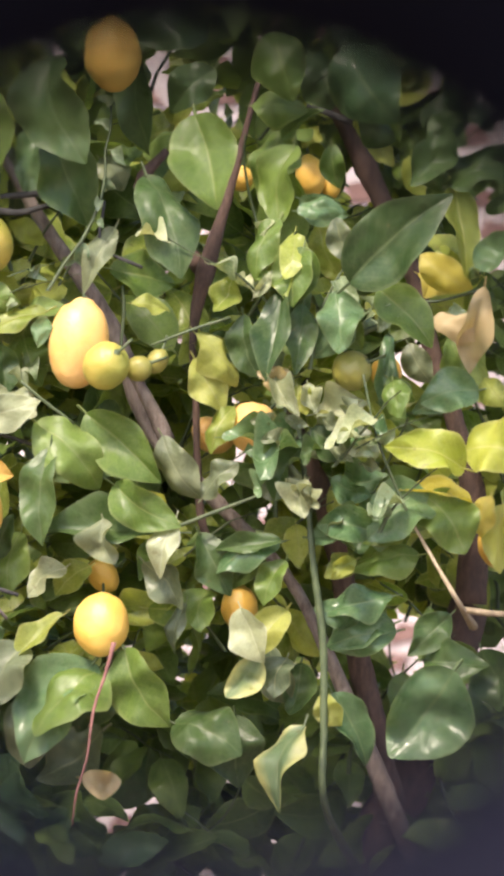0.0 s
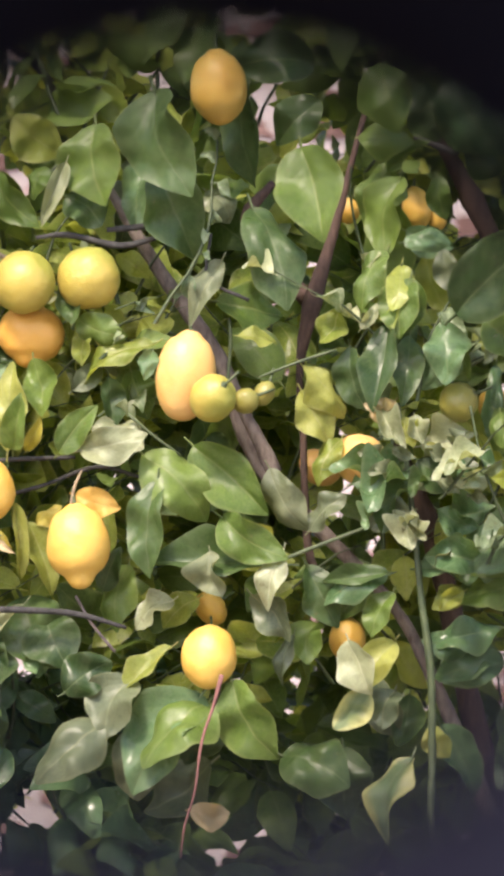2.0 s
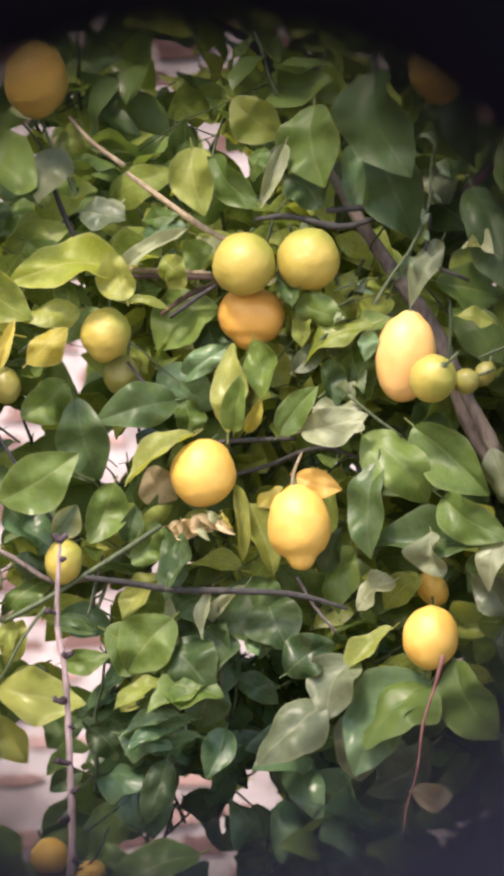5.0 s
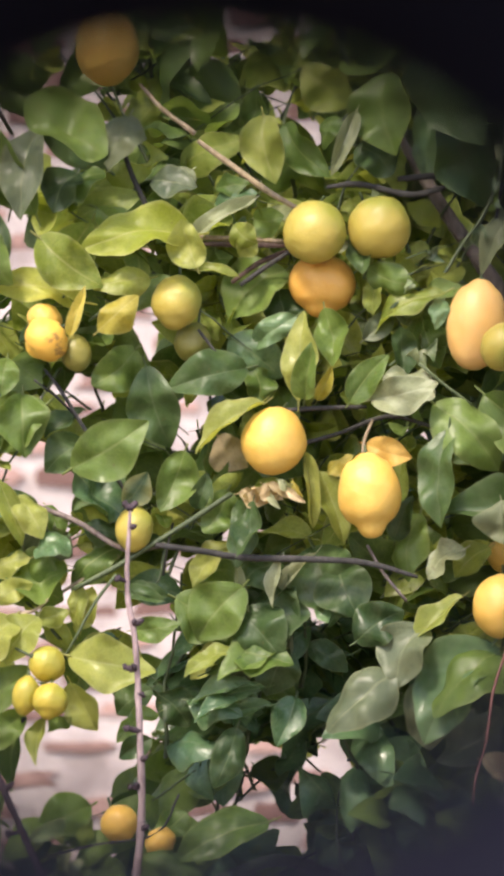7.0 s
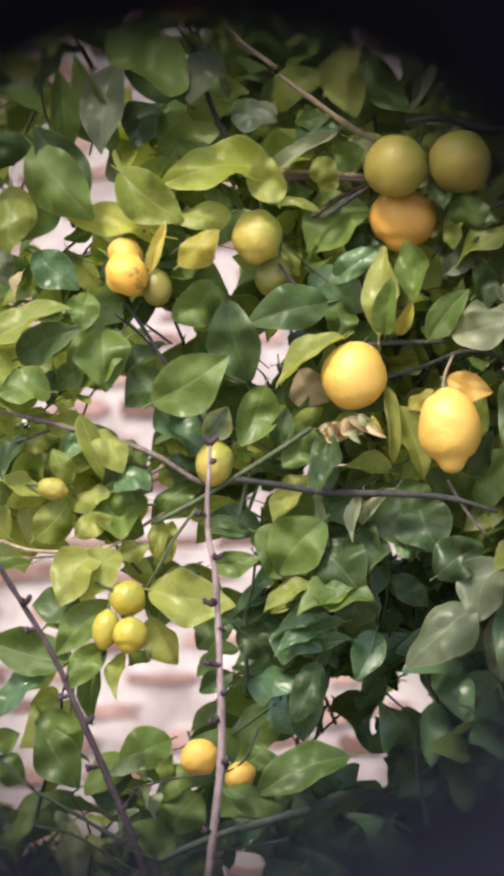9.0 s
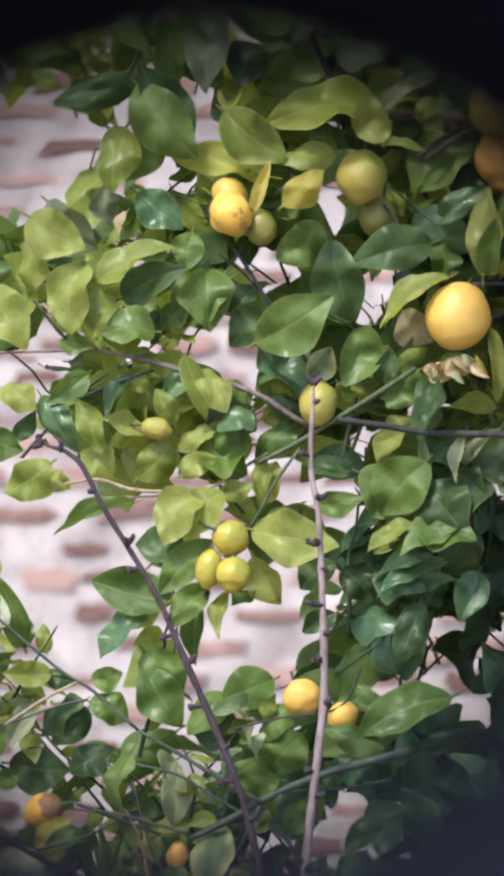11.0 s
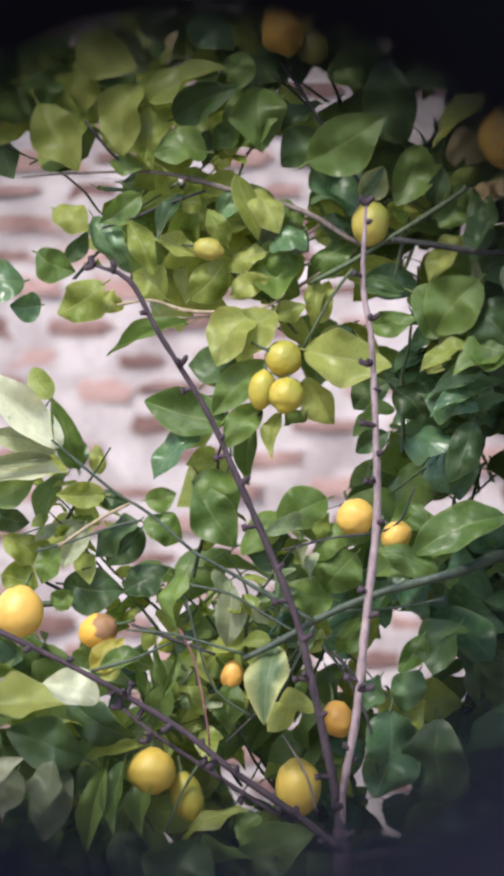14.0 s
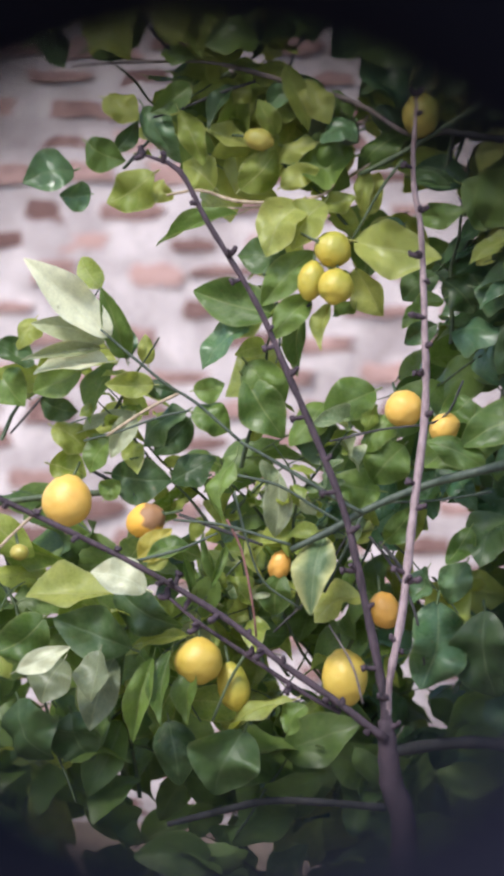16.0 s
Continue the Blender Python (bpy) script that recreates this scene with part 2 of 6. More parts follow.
RIND = {
    "yellow": rind_material("rind_yellow", (0.66, 0.430, 0.100), (0.60, 0.345, 0.056)),
    "orange": rind_material("rind_orange", (0.68, 0.375, 0.085), (0.62, 0.315, 0.055)),
    "peach": rind_material("rind_peach", (0.69, 0.425, 0.155), (0.64, 0.365, 0.095)),
    "lime": rind_material("rind_yellow_green", (0.42, 0.33, 0.068), (0.34, 0.275, 0.050), green=True),
    "gold": rind_material("rind_turning_gold", (0.50, 0.37, 0.046), (0.37, 0.31, 0.040), green=True),
    "ochre": rind_material("rind_ochre", (0.56, 0.39, 0.065), (0.45, 0.325, 0.050)),
    "green": rind_material("rind_green", (0.19, 0.185, 0.042), (0.24, 0.215, 0.045)),
    "burnt": rind_material("rind_browned", (0.74, 0.42, 0.06), (0.68, 0.36, 0.045), 0.6, 0.02, True),
    "scab": rind_material("rind_scarred", (0.74, 0.45, 0.08), (0.68, 0.38, 0.055), 0.55, 0.13),
}
BARK = {
    "grey": bark_material("bark_grey_brown", (0.085, 0.063, 0.055), (0.235, 0.19, 0.17)),
    "brown": bark_material("bark_red_brown", (0.032, 0.018, 0.014), (0.095, 0.055, 0.042)),
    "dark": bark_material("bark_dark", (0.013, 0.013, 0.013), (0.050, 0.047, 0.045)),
    "tan": bark_material("bark_tan", (0.20, 0.15, 0.09), (0.42, 0.33, 0.22)),
    "green": bark_material("bark_green", (0.024, 0.040, 0.015), (0.075, 0.10, 0.040), 0.4, 0.6),
    "sprig": bark_material("bark_young_sprig", (0.020, 0.031, 0.020), (0.062, 0.082, 0.052), 0.3, 0.6),
    "red": bark_material("bark_dry_red", (0.11, 0.045, 0.04), (0.25, 0.115, 0.095), 0.5),
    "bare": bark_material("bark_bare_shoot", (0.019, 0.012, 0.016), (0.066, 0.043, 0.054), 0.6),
    # paler copy of the bare bark, with sunlight put into its colour
    "lit": bark_material("bark_lit_shoot", (0.15, 0.105, 0.11), (0.36, 0.27, 0.27), 0.6),
}
BRICK = rough_material("fired_brick", (0.15, 0.083, 0.072), (0.39, 0.25, 0.22), 22.0, 90.0, chance=0.45)
MORTAR = rough_material("lime_mortar", (0.25, 0.205, 0.20), (0.60, 0.53, 0.515), 9.0, 120.0, depth=0.008)
# the blue in this black stands in for haze along the bottom edge
RUBBER = rough_material("black_rubber_haze_tint", (0.007, 0.007, 0.014), (0.012, 0.013, 0.025), 30.0, 400.0, depth=0.0004)
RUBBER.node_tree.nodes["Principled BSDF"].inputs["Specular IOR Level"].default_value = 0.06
SOIL = rough_material("dry_soil", (0.12, 0.085, 0.06), (0.30, 0.23, 0.17), 4.0, 60.0, depth=0.02)


# ---- mesh helpers ----
def mesh_of(name, verts, faces, smooth=True, uvs=None):
    me = bpy.data.meshes.new(name)
    me.from_pydata([tuple(v) for v in verts], [], faces)
    if uvs is not None:
        layer = me.uv_layers.new(name="UVMap")
        for loop in me.loops:
            layer.data[loop.index].uv = uvs[loop.vertex_index]
    me.polygons.foreach_set("use_smooth", [smooth] * len(me.polygons))
    me.update()
    return me


def child(name, me, material, parent, m=None, label=""):
    """One mesh object under a thing; m is its pose in the world."""
    ob = new(name, me)
    if not me.materials:
        me.materials.append(material)
    ob.parent = parent
    ob.matrix_basis = parent.matrix_basis.inverted() @ (m or Matrix())
    if label:
        ob["label"] = label
    return ob


def child_of_part(name, me, material, part):
    """A sub-part under a part that lies unturned in its thing; the mesh is in world coordinates."""
    ob = new(name, me)
    me.materials.append(material)
    ob.parent = part
    return ob


def tube(name, points, radii, sides=10, wobble=0.06, seed=0):
    """A limb through points with radii, smoothed by a Catmull-Rom line, slightly knotty, closed at both ends."""
    rng = random.Random(seed)
    P = [Vector(p) for p in points]
    ext = [P[0] * 2 - P[1], *P, P[-1] * 2 - P[-2]]
    line, rad = [], []
    for i in range(len(P) - 1):
        a, b, c, d = ext[i:i + 4]
        n = max(3, min(12, int((c - b).length / max(0.010, radii[i] * 1.2))))
        for k in range(n):
            t = k / n
            line.append(0.5 * ((2 * b) + (c - a) * t + (2 * a - 5 * b + 4 * c - d) * t * t + (3 * b - a - 3 * c + d) * t ** 3))
            rad.append(radii[i] * (1 - t) + radii[i + 1] * t)
    line.append(P[-1])
    rad.append(radii[-1])
    verts, faces = [], []
    for i, (p, r) in enumerate(zip(line, rad)):
        way = (line[min(i + 1, len(line) - 1)] - line[max(i - 1, 0)]).normalized()
        side = way.cross(Vector((0.3, 1, 0.2))).normalized()
        up = side.cross(way)
        knot = 1 + wobble * rng.uniform(-1, 1.3)
        for k in range(sides):
            a = 2 * math.pi * k / sides
            rr = r * knot * (1 + wobble * 0.7 * rng.uniform(-1, 1))
            verts.append(p + (side * math.cos(a) + up * math.sin(a)) * rr)
    for i in range(len(line) - 1):
        for k in range(sides):
            a, b = i * sides + k, i * sides + (k + 1) % sides
            faces.append((a, b, b + sides, a + sides))
    faces.append(tuple(range(sides))[::-1])
    faces.append(tuple((len(line) - 1) * sides + k for k in range(sides)))
    return mesh_of(name, verts, faces)


def leaf_mesh(fold, curl, wave, blunt, bend, rim, seed, rows=8, half=2, ragged=0.0):
    """A citrus leaf of length 1 and width 1 with its stalk: folded on the midrib, curled along it, bent sideways,
    twisted and buckled, waved and rolled at the rim, one half wider than the other."""
    rng = random.Random(seed)
    ph, verts, uvs, faces = rng.uniform(0, 6), [], [], []
    lop, twist = rng.uniform(-0.12, 0.12), rng.uniform(-0.5, 0.5)
    for i in range(rows + 1):
        s = i / rows
        w = 0.5 * math.sin(math.pi * min(1, s ** blunt * 0.985 + 0.015)) ** 0.70
        w *= 1 - 0.16 * max(0.0, (s - 0.70) / 0.30) ** 1.5 + 0.04 * math.sin(5 * s + ph)
        if i == rows:
            w = 0.02
        if i == 0:
            w = 0.05
        for j in range(-half, half + 1):
            x = w * j / half * (1 + lop * (1 if j > 0 else -1))
            jag = 1 + (0.035 * math.sin(9 * s + ph * (2 if j > 0 else 3)) + ragged * noise.noise((seed * 7.3, s * 26.0, 6.0 * (j > 0)))) * (abs(j) / half) ** 2
            z = fold * abs(x) * 0.5 + wave * abs(x) * math.sin(8.5 * s + ph + (1.7 if j > 0 else 0)) - curl * (s - 0.45) ** 2
            z += rim * max(0, abs(x) - 0.2) ** 2 * 3 - curl * 0.5 * x * x + twist * x * (s - 0.4)
            z += 0.085 * noise.noise((x * 3.2 + seed * 5.1, s * 4.0, 0.5)) + 0.4 * ragged * noise.noise((x * 9.0 + seed * 2.3, s * 9.0, 3.5)) + 0.10 * abs(x) * noise.noise((seed * 3.7, s * 9.0, 2.5 + (j > 0)))
            verts.append((x * jag + bend * math.sin(math.pi * s) - bend * 0.5, s, z))
            uvs.append((j / half, s))
    n = 2 * half + 1
    for i in range(rows):
        for j in range(n - 1):
            a = i * n + j
            faces.append((a, a + 1, a + n + 1, a + n))
    k, z0 = len(verts), -curl * 0.2
    for s, w in ((-0.13, 0.022), (0.03, 0.028)):
        verts += [(-w - bend * 0.5, s, z0 - 0.005), (w - bend * 0.5, s, z0 - 0.005), (-bend * 0.5, s, z0 + 0.014)]
        uvs += [(0, 0)] * 3
    faces += [(k, k + 1, k + 4, k + 3), (k + 1, k + 2, k + 5, k + 4), (k + 2, k, k + 3, k + 5)]
    return verts, faces, uvs


LEAF_FORMS = (
    (0.28, 0.38, 0.14, 0.90, 0.06, 0.15), (0.60, 0.22, 0.18, 0.84, -0.07, 0.1), (0.16, 0.80, 0.16, 0.93, 0.05, -0.4),
    (0.80, 0.50, 0.12, 0.80, 0.09, 0.2), (0.32, -0.50, 0.24, 0.88, -0.06, 0.4), (0.85, 0.50, 0.50, 0.88, 0.12, 1.0),
    (0.20, 0.55, 0.22, 0.80, 0.09, 0.4), (0.38, 0.20, 0.30, 0.94, -0.09, -0.4), (0.65, 0.85, 0.18, 0.88, 0.03, -0.3),
    (0.08, 0.70, 0.14, 0.86, -0.05, -0.5))
LEAF_SHAPES = [leaf_mesh(*v, i, 10, 2, 0.03) for i, v in enumerate(LEAF_FORMS)]
LEAF_FINE = [leaf_mesh(1.35 * f, 1.1 * c, 1.5 * w, b, e, r, i, 24, 6, 0.022) for i, (f, c, w, b, e, r) in enumerate(LEAF_FORMS)]
LEAF_MESH = {}


def leaf_data(tone, shape):
    """The shared mesh of one tone and shape of leaf."""
    if (tone, shape) not in LEAF_MESH:
        me = mesh_of("leaf", *LEAF_FINE[shape][:2], True, LEAF_FINE[shape][2])
        me.materials.append(LEAF[tone])
        LEAF_MESH[tone, shape] = me
    return LEAF_MESH[tone, shape]


def leaf_pose(base, tip, width, roll, face=Vector((-0.18, -1, 0.32))):
    """Where a leaf of length 1 goes: from base to tip, its upper side turned roll degrees about its length from face."""
    base, tip = Vector(base), Vector(tip)
    y = tip - base
    length = y.length
    y.normalize()
    x = y.cross(face).normalized()
    m = Matrix((x, y, x.cross(y))).transposed() @ Matrix.Rotation(radians(roll), 3, "Y")
    return Matrix.Translation(base) @ m.to_4x4() @ Matrix.Diagonal((width, length, 0.5 * (width + length), 1))


# ---- setting ----
ground = tagged(new("ground", mesh_of("ground", [(-900, -900, 0), (900, -900, 0), (900, 900, 0), (-900, 900, 0)],
                                      [(0, 1, 2, 3)], False)),
                "dry bare brown soil under the lemon tree", "ground", kind="structure")
ground.data.materials.append(SOIL)

WALL_Y = 11.3


def mortar_sheet(x0, x1, z0, z1):
    """The wall's body: an uneven mortar face with thickness behind it."""
    nx, nz = int((x1 - x0) / 0.06), int((z1 - z0) / 0.0375)
    verts, faces = [], []
    for i in range(nx + 1):
        for j in range(nz + 1):
            x, z = x0 + (x1 - x0) * i / nx, z0 + (z1 - z0) * j / nz
            d = 0.010 * noise.noise((x * 5, z * 9, 1.0)) + 0.006 * noise.noise((x * 17, z * 23, 4.0))
            verts.append((x, WALL_Y + d, z))
    for i in range(nx):
        for j in range(nz):
            a = i * (nz + 1) + j
            faces.append((a, a + nz + 1, a + nz + 2, a + 1))
    k = len(verts)
    verts += [(x0, WALL_Y + 0.02, z0), (x1, WALL_Y + 0.02, z0), (x1, WALL_Y + 0.02, z1), (x0, WALL_Y + 0.02, z1),
              (x0, WALL_Y + 0.24, z0), (x1, WALL_Y + 0.24, z0), (x1, WALL_Y + 0.24, z1), (x0, WALL_Y + 0.24, z1)]
    faces += [(k + 5, k + 4, k + 7, k + 6), (k + 3, k + 2, k + 6, k + 7), (k, k + 3, k + 7, k + 4), (k + 1, k + 5, k + 6, k + 2)]
    return mesh_of("wall_back", verts, faces)


wall = tagged(new("wall_back", mortar_sheet(-4.4, 4.4, 0.0, 3.7)),
              "old red brick wall with thick smeared white mortar behind the lemon tree", "wall", kind="structure")
wall.data.materials.append(MORTAR)

# ---- scope on its stand, added to vignette the view ----
scope = tagged(new("scope"), "added black scope tube with a flared rubber eyecup shading the view, on a slim stand", "scope")
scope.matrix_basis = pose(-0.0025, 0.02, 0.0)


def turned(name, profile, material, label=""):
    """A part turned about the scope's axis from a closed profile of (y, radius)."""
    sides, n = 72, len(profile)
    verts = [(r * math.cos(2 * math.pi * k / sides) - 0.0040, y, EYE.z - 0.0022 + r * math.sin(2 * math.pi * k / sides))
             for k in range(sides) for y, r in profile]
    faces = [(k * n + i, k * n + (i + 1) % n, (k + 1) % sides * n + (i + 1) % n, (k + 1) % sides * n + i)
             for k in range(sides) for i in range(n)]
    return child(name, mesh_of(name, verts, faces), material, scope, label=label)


# dark ring added as the vignette; its sunlit lower wall gives the haze
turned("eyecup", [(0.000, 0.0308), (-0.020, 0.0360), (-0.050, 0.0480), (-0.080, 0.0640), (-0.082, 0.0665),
                  (-0.079, 0.0675), (-0.050, 0.0520), (-0.018, 0.0390), (0.000, 0.0385)], RUBBER, "flared matt black rubber eyecup, added to darken the edge of view")
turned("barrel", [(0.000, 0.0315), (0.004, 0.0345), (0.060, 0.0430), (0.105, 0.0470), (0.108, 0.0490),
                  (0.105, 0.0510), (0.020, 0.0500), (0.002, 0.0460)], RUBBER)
# unseen stand, added only to hold the tube up
child("column", tube("column", [(0, 0.05, 1.548), (0, 0.05, 1.2), (0, 0.05, 0.70)], [0.014, 0.012, 0.012], 14, 0.0), RUBBER, scope)
child("hub", tube("hub", [(0, 0.05, 0.86), (0, 0.05, 0.82), (0, 0.05, 0.76)], [0.022, 0.026, 0.022], 14, 0.0), RUBBER, scope)
for turn in (90, 210, 330):
    foot = Vector((math.cos(radians(turn)) * 0.42, 0.05 + math.sin(radians(turn)) * 0.42, 0.008))
    child("leg", tube("leg", [(0, 0.05, 0.82), foot.lerp(Vector((0, 0.05, 0.82)), 0.5), foot], [0.011, 0.010, 0.008], 10, 0.0), RUBBER, scope)

# ---- lemon tree ----
tree = tagged(new("lemon_tree"), "dense glossy-leaved lemon tree bearing ripe and green fruit near a wall", "tree")
tree.matrix_basis = pose(0.44, 5.0, 0.0)
FRUIT = []   # what inner leaves leave in sight: centre and radius


def limb(name, bark, *points, label=""):
    """A limb of the tree: points (x, y, z, radius)."""
    if name == "limb" and max(p[3] for p in points) > 0.006:
        for a, b in zip(points, points[1:]):
            for k in range(4):
                FRUIT.append((Vector(a[:3]).lerp(Vector(b[:3]), k / 4), 0.6 * min(a[3], b[3])))
    child(name, tube(name, [p[:3] for p in points], [p[3] for p in points], seed=len(points)), BARK[bark], tree, label=label)


def leaf(tone, shape, base, tip, width, roll=0.0):
    child("leaf", leaf_data(tone, shape), None, tree, leaf_pose(base, tip, width, roll))


limb("trunk", "brown", (0.577, 5.000, 1.559, 0.0198), (0.548, 5.000, 1.465, 0.0232), (0.507, 5.000, 1.361, 0.0279), (0.472, 5.000, 1.256, 0.0325), (0.44, 5.0, 0.75, 0.036), (0.44, 5.0, 0.0, 0.05))
limb("limb", "brown", (0.409, 4.950, 2.114, 0.0042), (0.433, 4.950, 2.068, 0.0065), (0.464, 4.950, 2.010, 0.0116), (0.491, 4.950, 1.952, 0.0107), (0.513, 4.950, 1.900, 0.0094), (0.534, 4.950, 1.814, 0.0094), (0.557, 4.950, 1.744, 0.0103), (0.576, 4.950, 1.663, 0.0140), (0.572, 4.950, 1.559, 0.0167))
limb("limb", "grey", (0.085, 4.900, 2.021, 0.0042), (0.119, 4.900, 1.964, 0.0071), (0.148, 4.900, 1.919, 0.0075), (0.199, 4.900, 1.842, 0.0093), (0.228, 4.900, 1.768, 0.0117), (0.253, 4.900, 1.719, 0.0093), (0.325, 4.900, 1.645, 0.0071), (0.382, 4.900, 1.583, 0.0059), (0.428, 4.900, 1.491, 0.0075), (0.485, 4.900, 1.354, 0.0101), (0.518, 5.000, 1.291, 0.0094))
limb("limb", "grey", (0.215, 4.890, 1.802, 0.0041), (0.234, 4.890, 1.770, 0.0066), (0.256, 4.890, 1.725, 0.0092))
limb("limb", "brown", (0.372, 4.900, 2.165, 0.0020), (0.351, 4.875, 2.102, 0.0028), (0.336, 4.860, 2.050, 0.0031), (0.328, 4.860, 2.019, 0.0038), (0.311, 4.860, 1.957, 0.0058), (0.293, 4.860, 1.897, 0.0097), (0.280, 4.860, 1.832, 0.0041), (0.283, 4.860, 1.764, 0.0035), (0.285, 4.860, 1.696, 0.0038), (0.294, 4.860, 1.628, 0.0045), (0.342, 4.900, 1.600, 0.0052))
limb("limb", "brown", (0.256, 4.900, 2.022, 0.0041), (0.228, 4.900, 1.985, 0.0072), (0.256, 4.900, 1.942, 0.0061), (0.291, 4.900, 1.902, 0.0092))
limb("limb", "brown", (0.372, 4.920, 1.783, 0.0036), (0.395, 4.920, 1.726, 0.0082), (0.415, 4.920, 1.674, 0.0118), (0.433, 4.920, 1.605, 0.0113), (0.444, 4.920, 1.548, 0.0123), (0.464, 4.920, 1.456, 0.0134), (0.487, 4.920, 1.353, 0.0154))
limb("limb", "green", (0.381, 4.780, 1.739, 0.0025), (0.390, 4.780, 1.661, 0.0030), (0.395, 4.780, 1.605, 0.0035), (0.405, 4.780, 1.522, 0.0040), (0.406, 4.780, 1.438, 0.0040), (0.407, 4.780, 1.360, 0.0040), (0.451, 4.900, 1.286, 0.0051))
limb("twig", "green", (0.443, 4.750, 1.788, 0.0012), (0.453, 4.750, 1.738, 0.0012), (0.468, 4.750, 1.694, 0.0016), (0.490, 4.750, 1.644, 0.0016))
limb("twig", "tan", (0.490, 4.750, 1.644, 0.0016), (0.515, 4.750, 1.600, 0.0020), (0.540, 4.750, 1.558, 0.0028), (0.569, 4.900, 1.537, 0.0049))
limb("twig", "tan", (0.542, 4.770, 1.555, 0.0032), (0.568, 4.770, 1.551, 0.0032), (0.601, 4.770, 1.549, 0.0032))
limb("twig", "green", (0.257, 4.790, 1.636, 0.0020), (0.301, 4.790, 1.653, 0.0020), (0.346, 4.790, 1.670, 0.0016))
limb("twig", "green", (0.234, 4.785, 1.818, 0.0012), (0.273, 4.785, 1.833, 0.0016), (0.313, 4.785, 1.846, 0.0016))
limb("twig", "green", (0.207, 4.820, 1.880, 0.0016), (0.208, 4.820, 1.852, 0.0020), (0.204, 4.820, 1.807, 0.0016))
limb("twig", "dark", (0.226, 4.800, 1.896, 0.0020), (0.185, 4.800, 1.918, 0.0016), (0.188, 4.800, 1.963, 0.0016))
limb("twig", "red", (0.194, 4.715, 1.523, 0.0024), (0.185, 4.715, 1.490, 0.0016), (0.174, 4.715, 1.457, 0.0016), (0.167, 4.715, 1.408, 0.0012), (0.157, 4.715, 1.375, 0.0012), (0.153, 4.715, 1.343, 0.0008))
limb("twig", "dark", (0.084, 4.820, 1.968, 0.0028), (0.117, 4.820, 1.971, 0.0032), (0.157, 4.820, 1.978, 0.0024))
limb("twig", "green", (0.433, 4.830, 1.819, 0.0028), (0.456, 4.830, 1.836, 0.0028), (0.490, 4.830, 1.848, 0.0024))
limb("twig", "green", (0.410, 4.820, 1.872, 0.0016), (0.449, 4.820, 1.878, 0.0016), (0.512, 4.820, 1.864, 0.0016), (0.568, 4.820, 1.876, 0.0016))
limb("twig", "dark", (0.395, 4.850, 2.064, 0.0024), (0.418, 4.850, 2.056, 0.0032), (0.441, 4.850, 2.047, 0.0037))
limb("twig", "tan", (-0.116, 4.800, 2.006, 0.0024), (-0.082, 4.800, 1.981, 0.0032), (-0.043, 4.800, 1.953, 0.0032), (-0.004, 4.800, 1.931, 0.0024))
limb("twig", "dark", (0.013, 4.820, 1.960, 0.0020), (0.046, 4.820, 1.963, 0.0032), (0.097, 4.820, 1.952, 0.0036), (0.133, 4.820, 1.960, 0.0028))
limb("twig", "tan", (-0.150, 4.830, 1.913, 0.0032), (-0.117, 4.830, 1.911, 0.0028), (-0.072, 4.830, 1.909, 0.0028), (-0.027, 4.830, 1.906, 0.0024))
limb("twig", "brown", (-0.083, 4.830, 1.865, 0.0020), (-0.055, 4.830, 1.885, 0.0028), (-0.021, 4.830, 1.899, 0.0024))
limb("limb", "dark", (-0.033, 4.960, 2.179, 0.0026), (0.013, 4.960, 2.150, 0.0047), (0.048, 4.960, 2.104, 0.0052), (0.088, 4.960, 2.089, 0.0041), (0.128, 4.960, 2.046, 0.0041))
limb("twig", "dark", (-0.029, 4.800, 1.736, 0.0020), (0.007, 4.800, 1.738, 0.0024), (0.052, 4.800, 1.739, 0.0020))
limb("twig", "dark", (-0.015, 4.820, 1.702, 0.0020), (0.024, 4.820, 1.713, 0.0020), (0.074, 4.820, 1.730, 0.0024), (0.119, 4.820, 1.719, 0.0020))
limb("twig", "tan", (0.058, 4.790, 1.726, 0.0012), (0.050, 4.790, 1.707, 0.0016), (0.047, 4.790, 1.687, 0.0016))
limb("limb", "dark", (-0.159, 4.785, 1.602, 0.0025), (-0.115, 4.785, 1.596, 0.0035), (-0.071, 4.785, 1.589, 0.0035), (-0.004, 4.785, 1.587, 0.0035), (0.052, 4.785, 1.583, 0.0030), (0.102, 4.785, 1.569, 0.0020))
limb("twig", "grey", (0.052, 4.800, 1.601, 0.0016), (0.068, 4.800, 1.573, 0.0016), (0.091, 4.800, 1.545, 0.0016))
limb("twig", "green", (0.104, 4.790, 1.782, 0.0016), (0.130, 4.790, 1.760, 0.0016), (0.157, 4.790, 1.740, 0.0016))
limb("limb", "dark", (0.130, 5.000, 2.231, 0.0042), (0.112, 5.000, 2.161, 0.0052), (0.103, 5.000, 2.108, 0.0042))
limb("twig", "dark", (-0.270, 4.800, 1.778, 0.0012), (-0.253, 4.800, 1.756, 0.0020), (-0.231, 4.800, 1.720, 0.0020), (-0.203, 4.800, 1.678, 0.0016), (-0.183, 4.800, 1.644, 0.0016))
limb("twig", "dark", (-0.281, 4.810, 1.768, 0.0012), (-0.259, 4.810, 1.751, 0.0012), (-0.239, 4.810, 1.731, 0.0012))
limb("twig", "dark", (-0.195, 4.830, 2.010, 0.0020), (-0.181, 4.830, 1.970, 0.0028), (-0.161, 4.830, 1.928, 0.0028))
limb("twig", "tan", (-0.173, 4.790, 2.062, 0.0016), (-0.151, 4.790, 2.037, 0.0024), (-0.118, 4.790, 2.012, 0.0028))
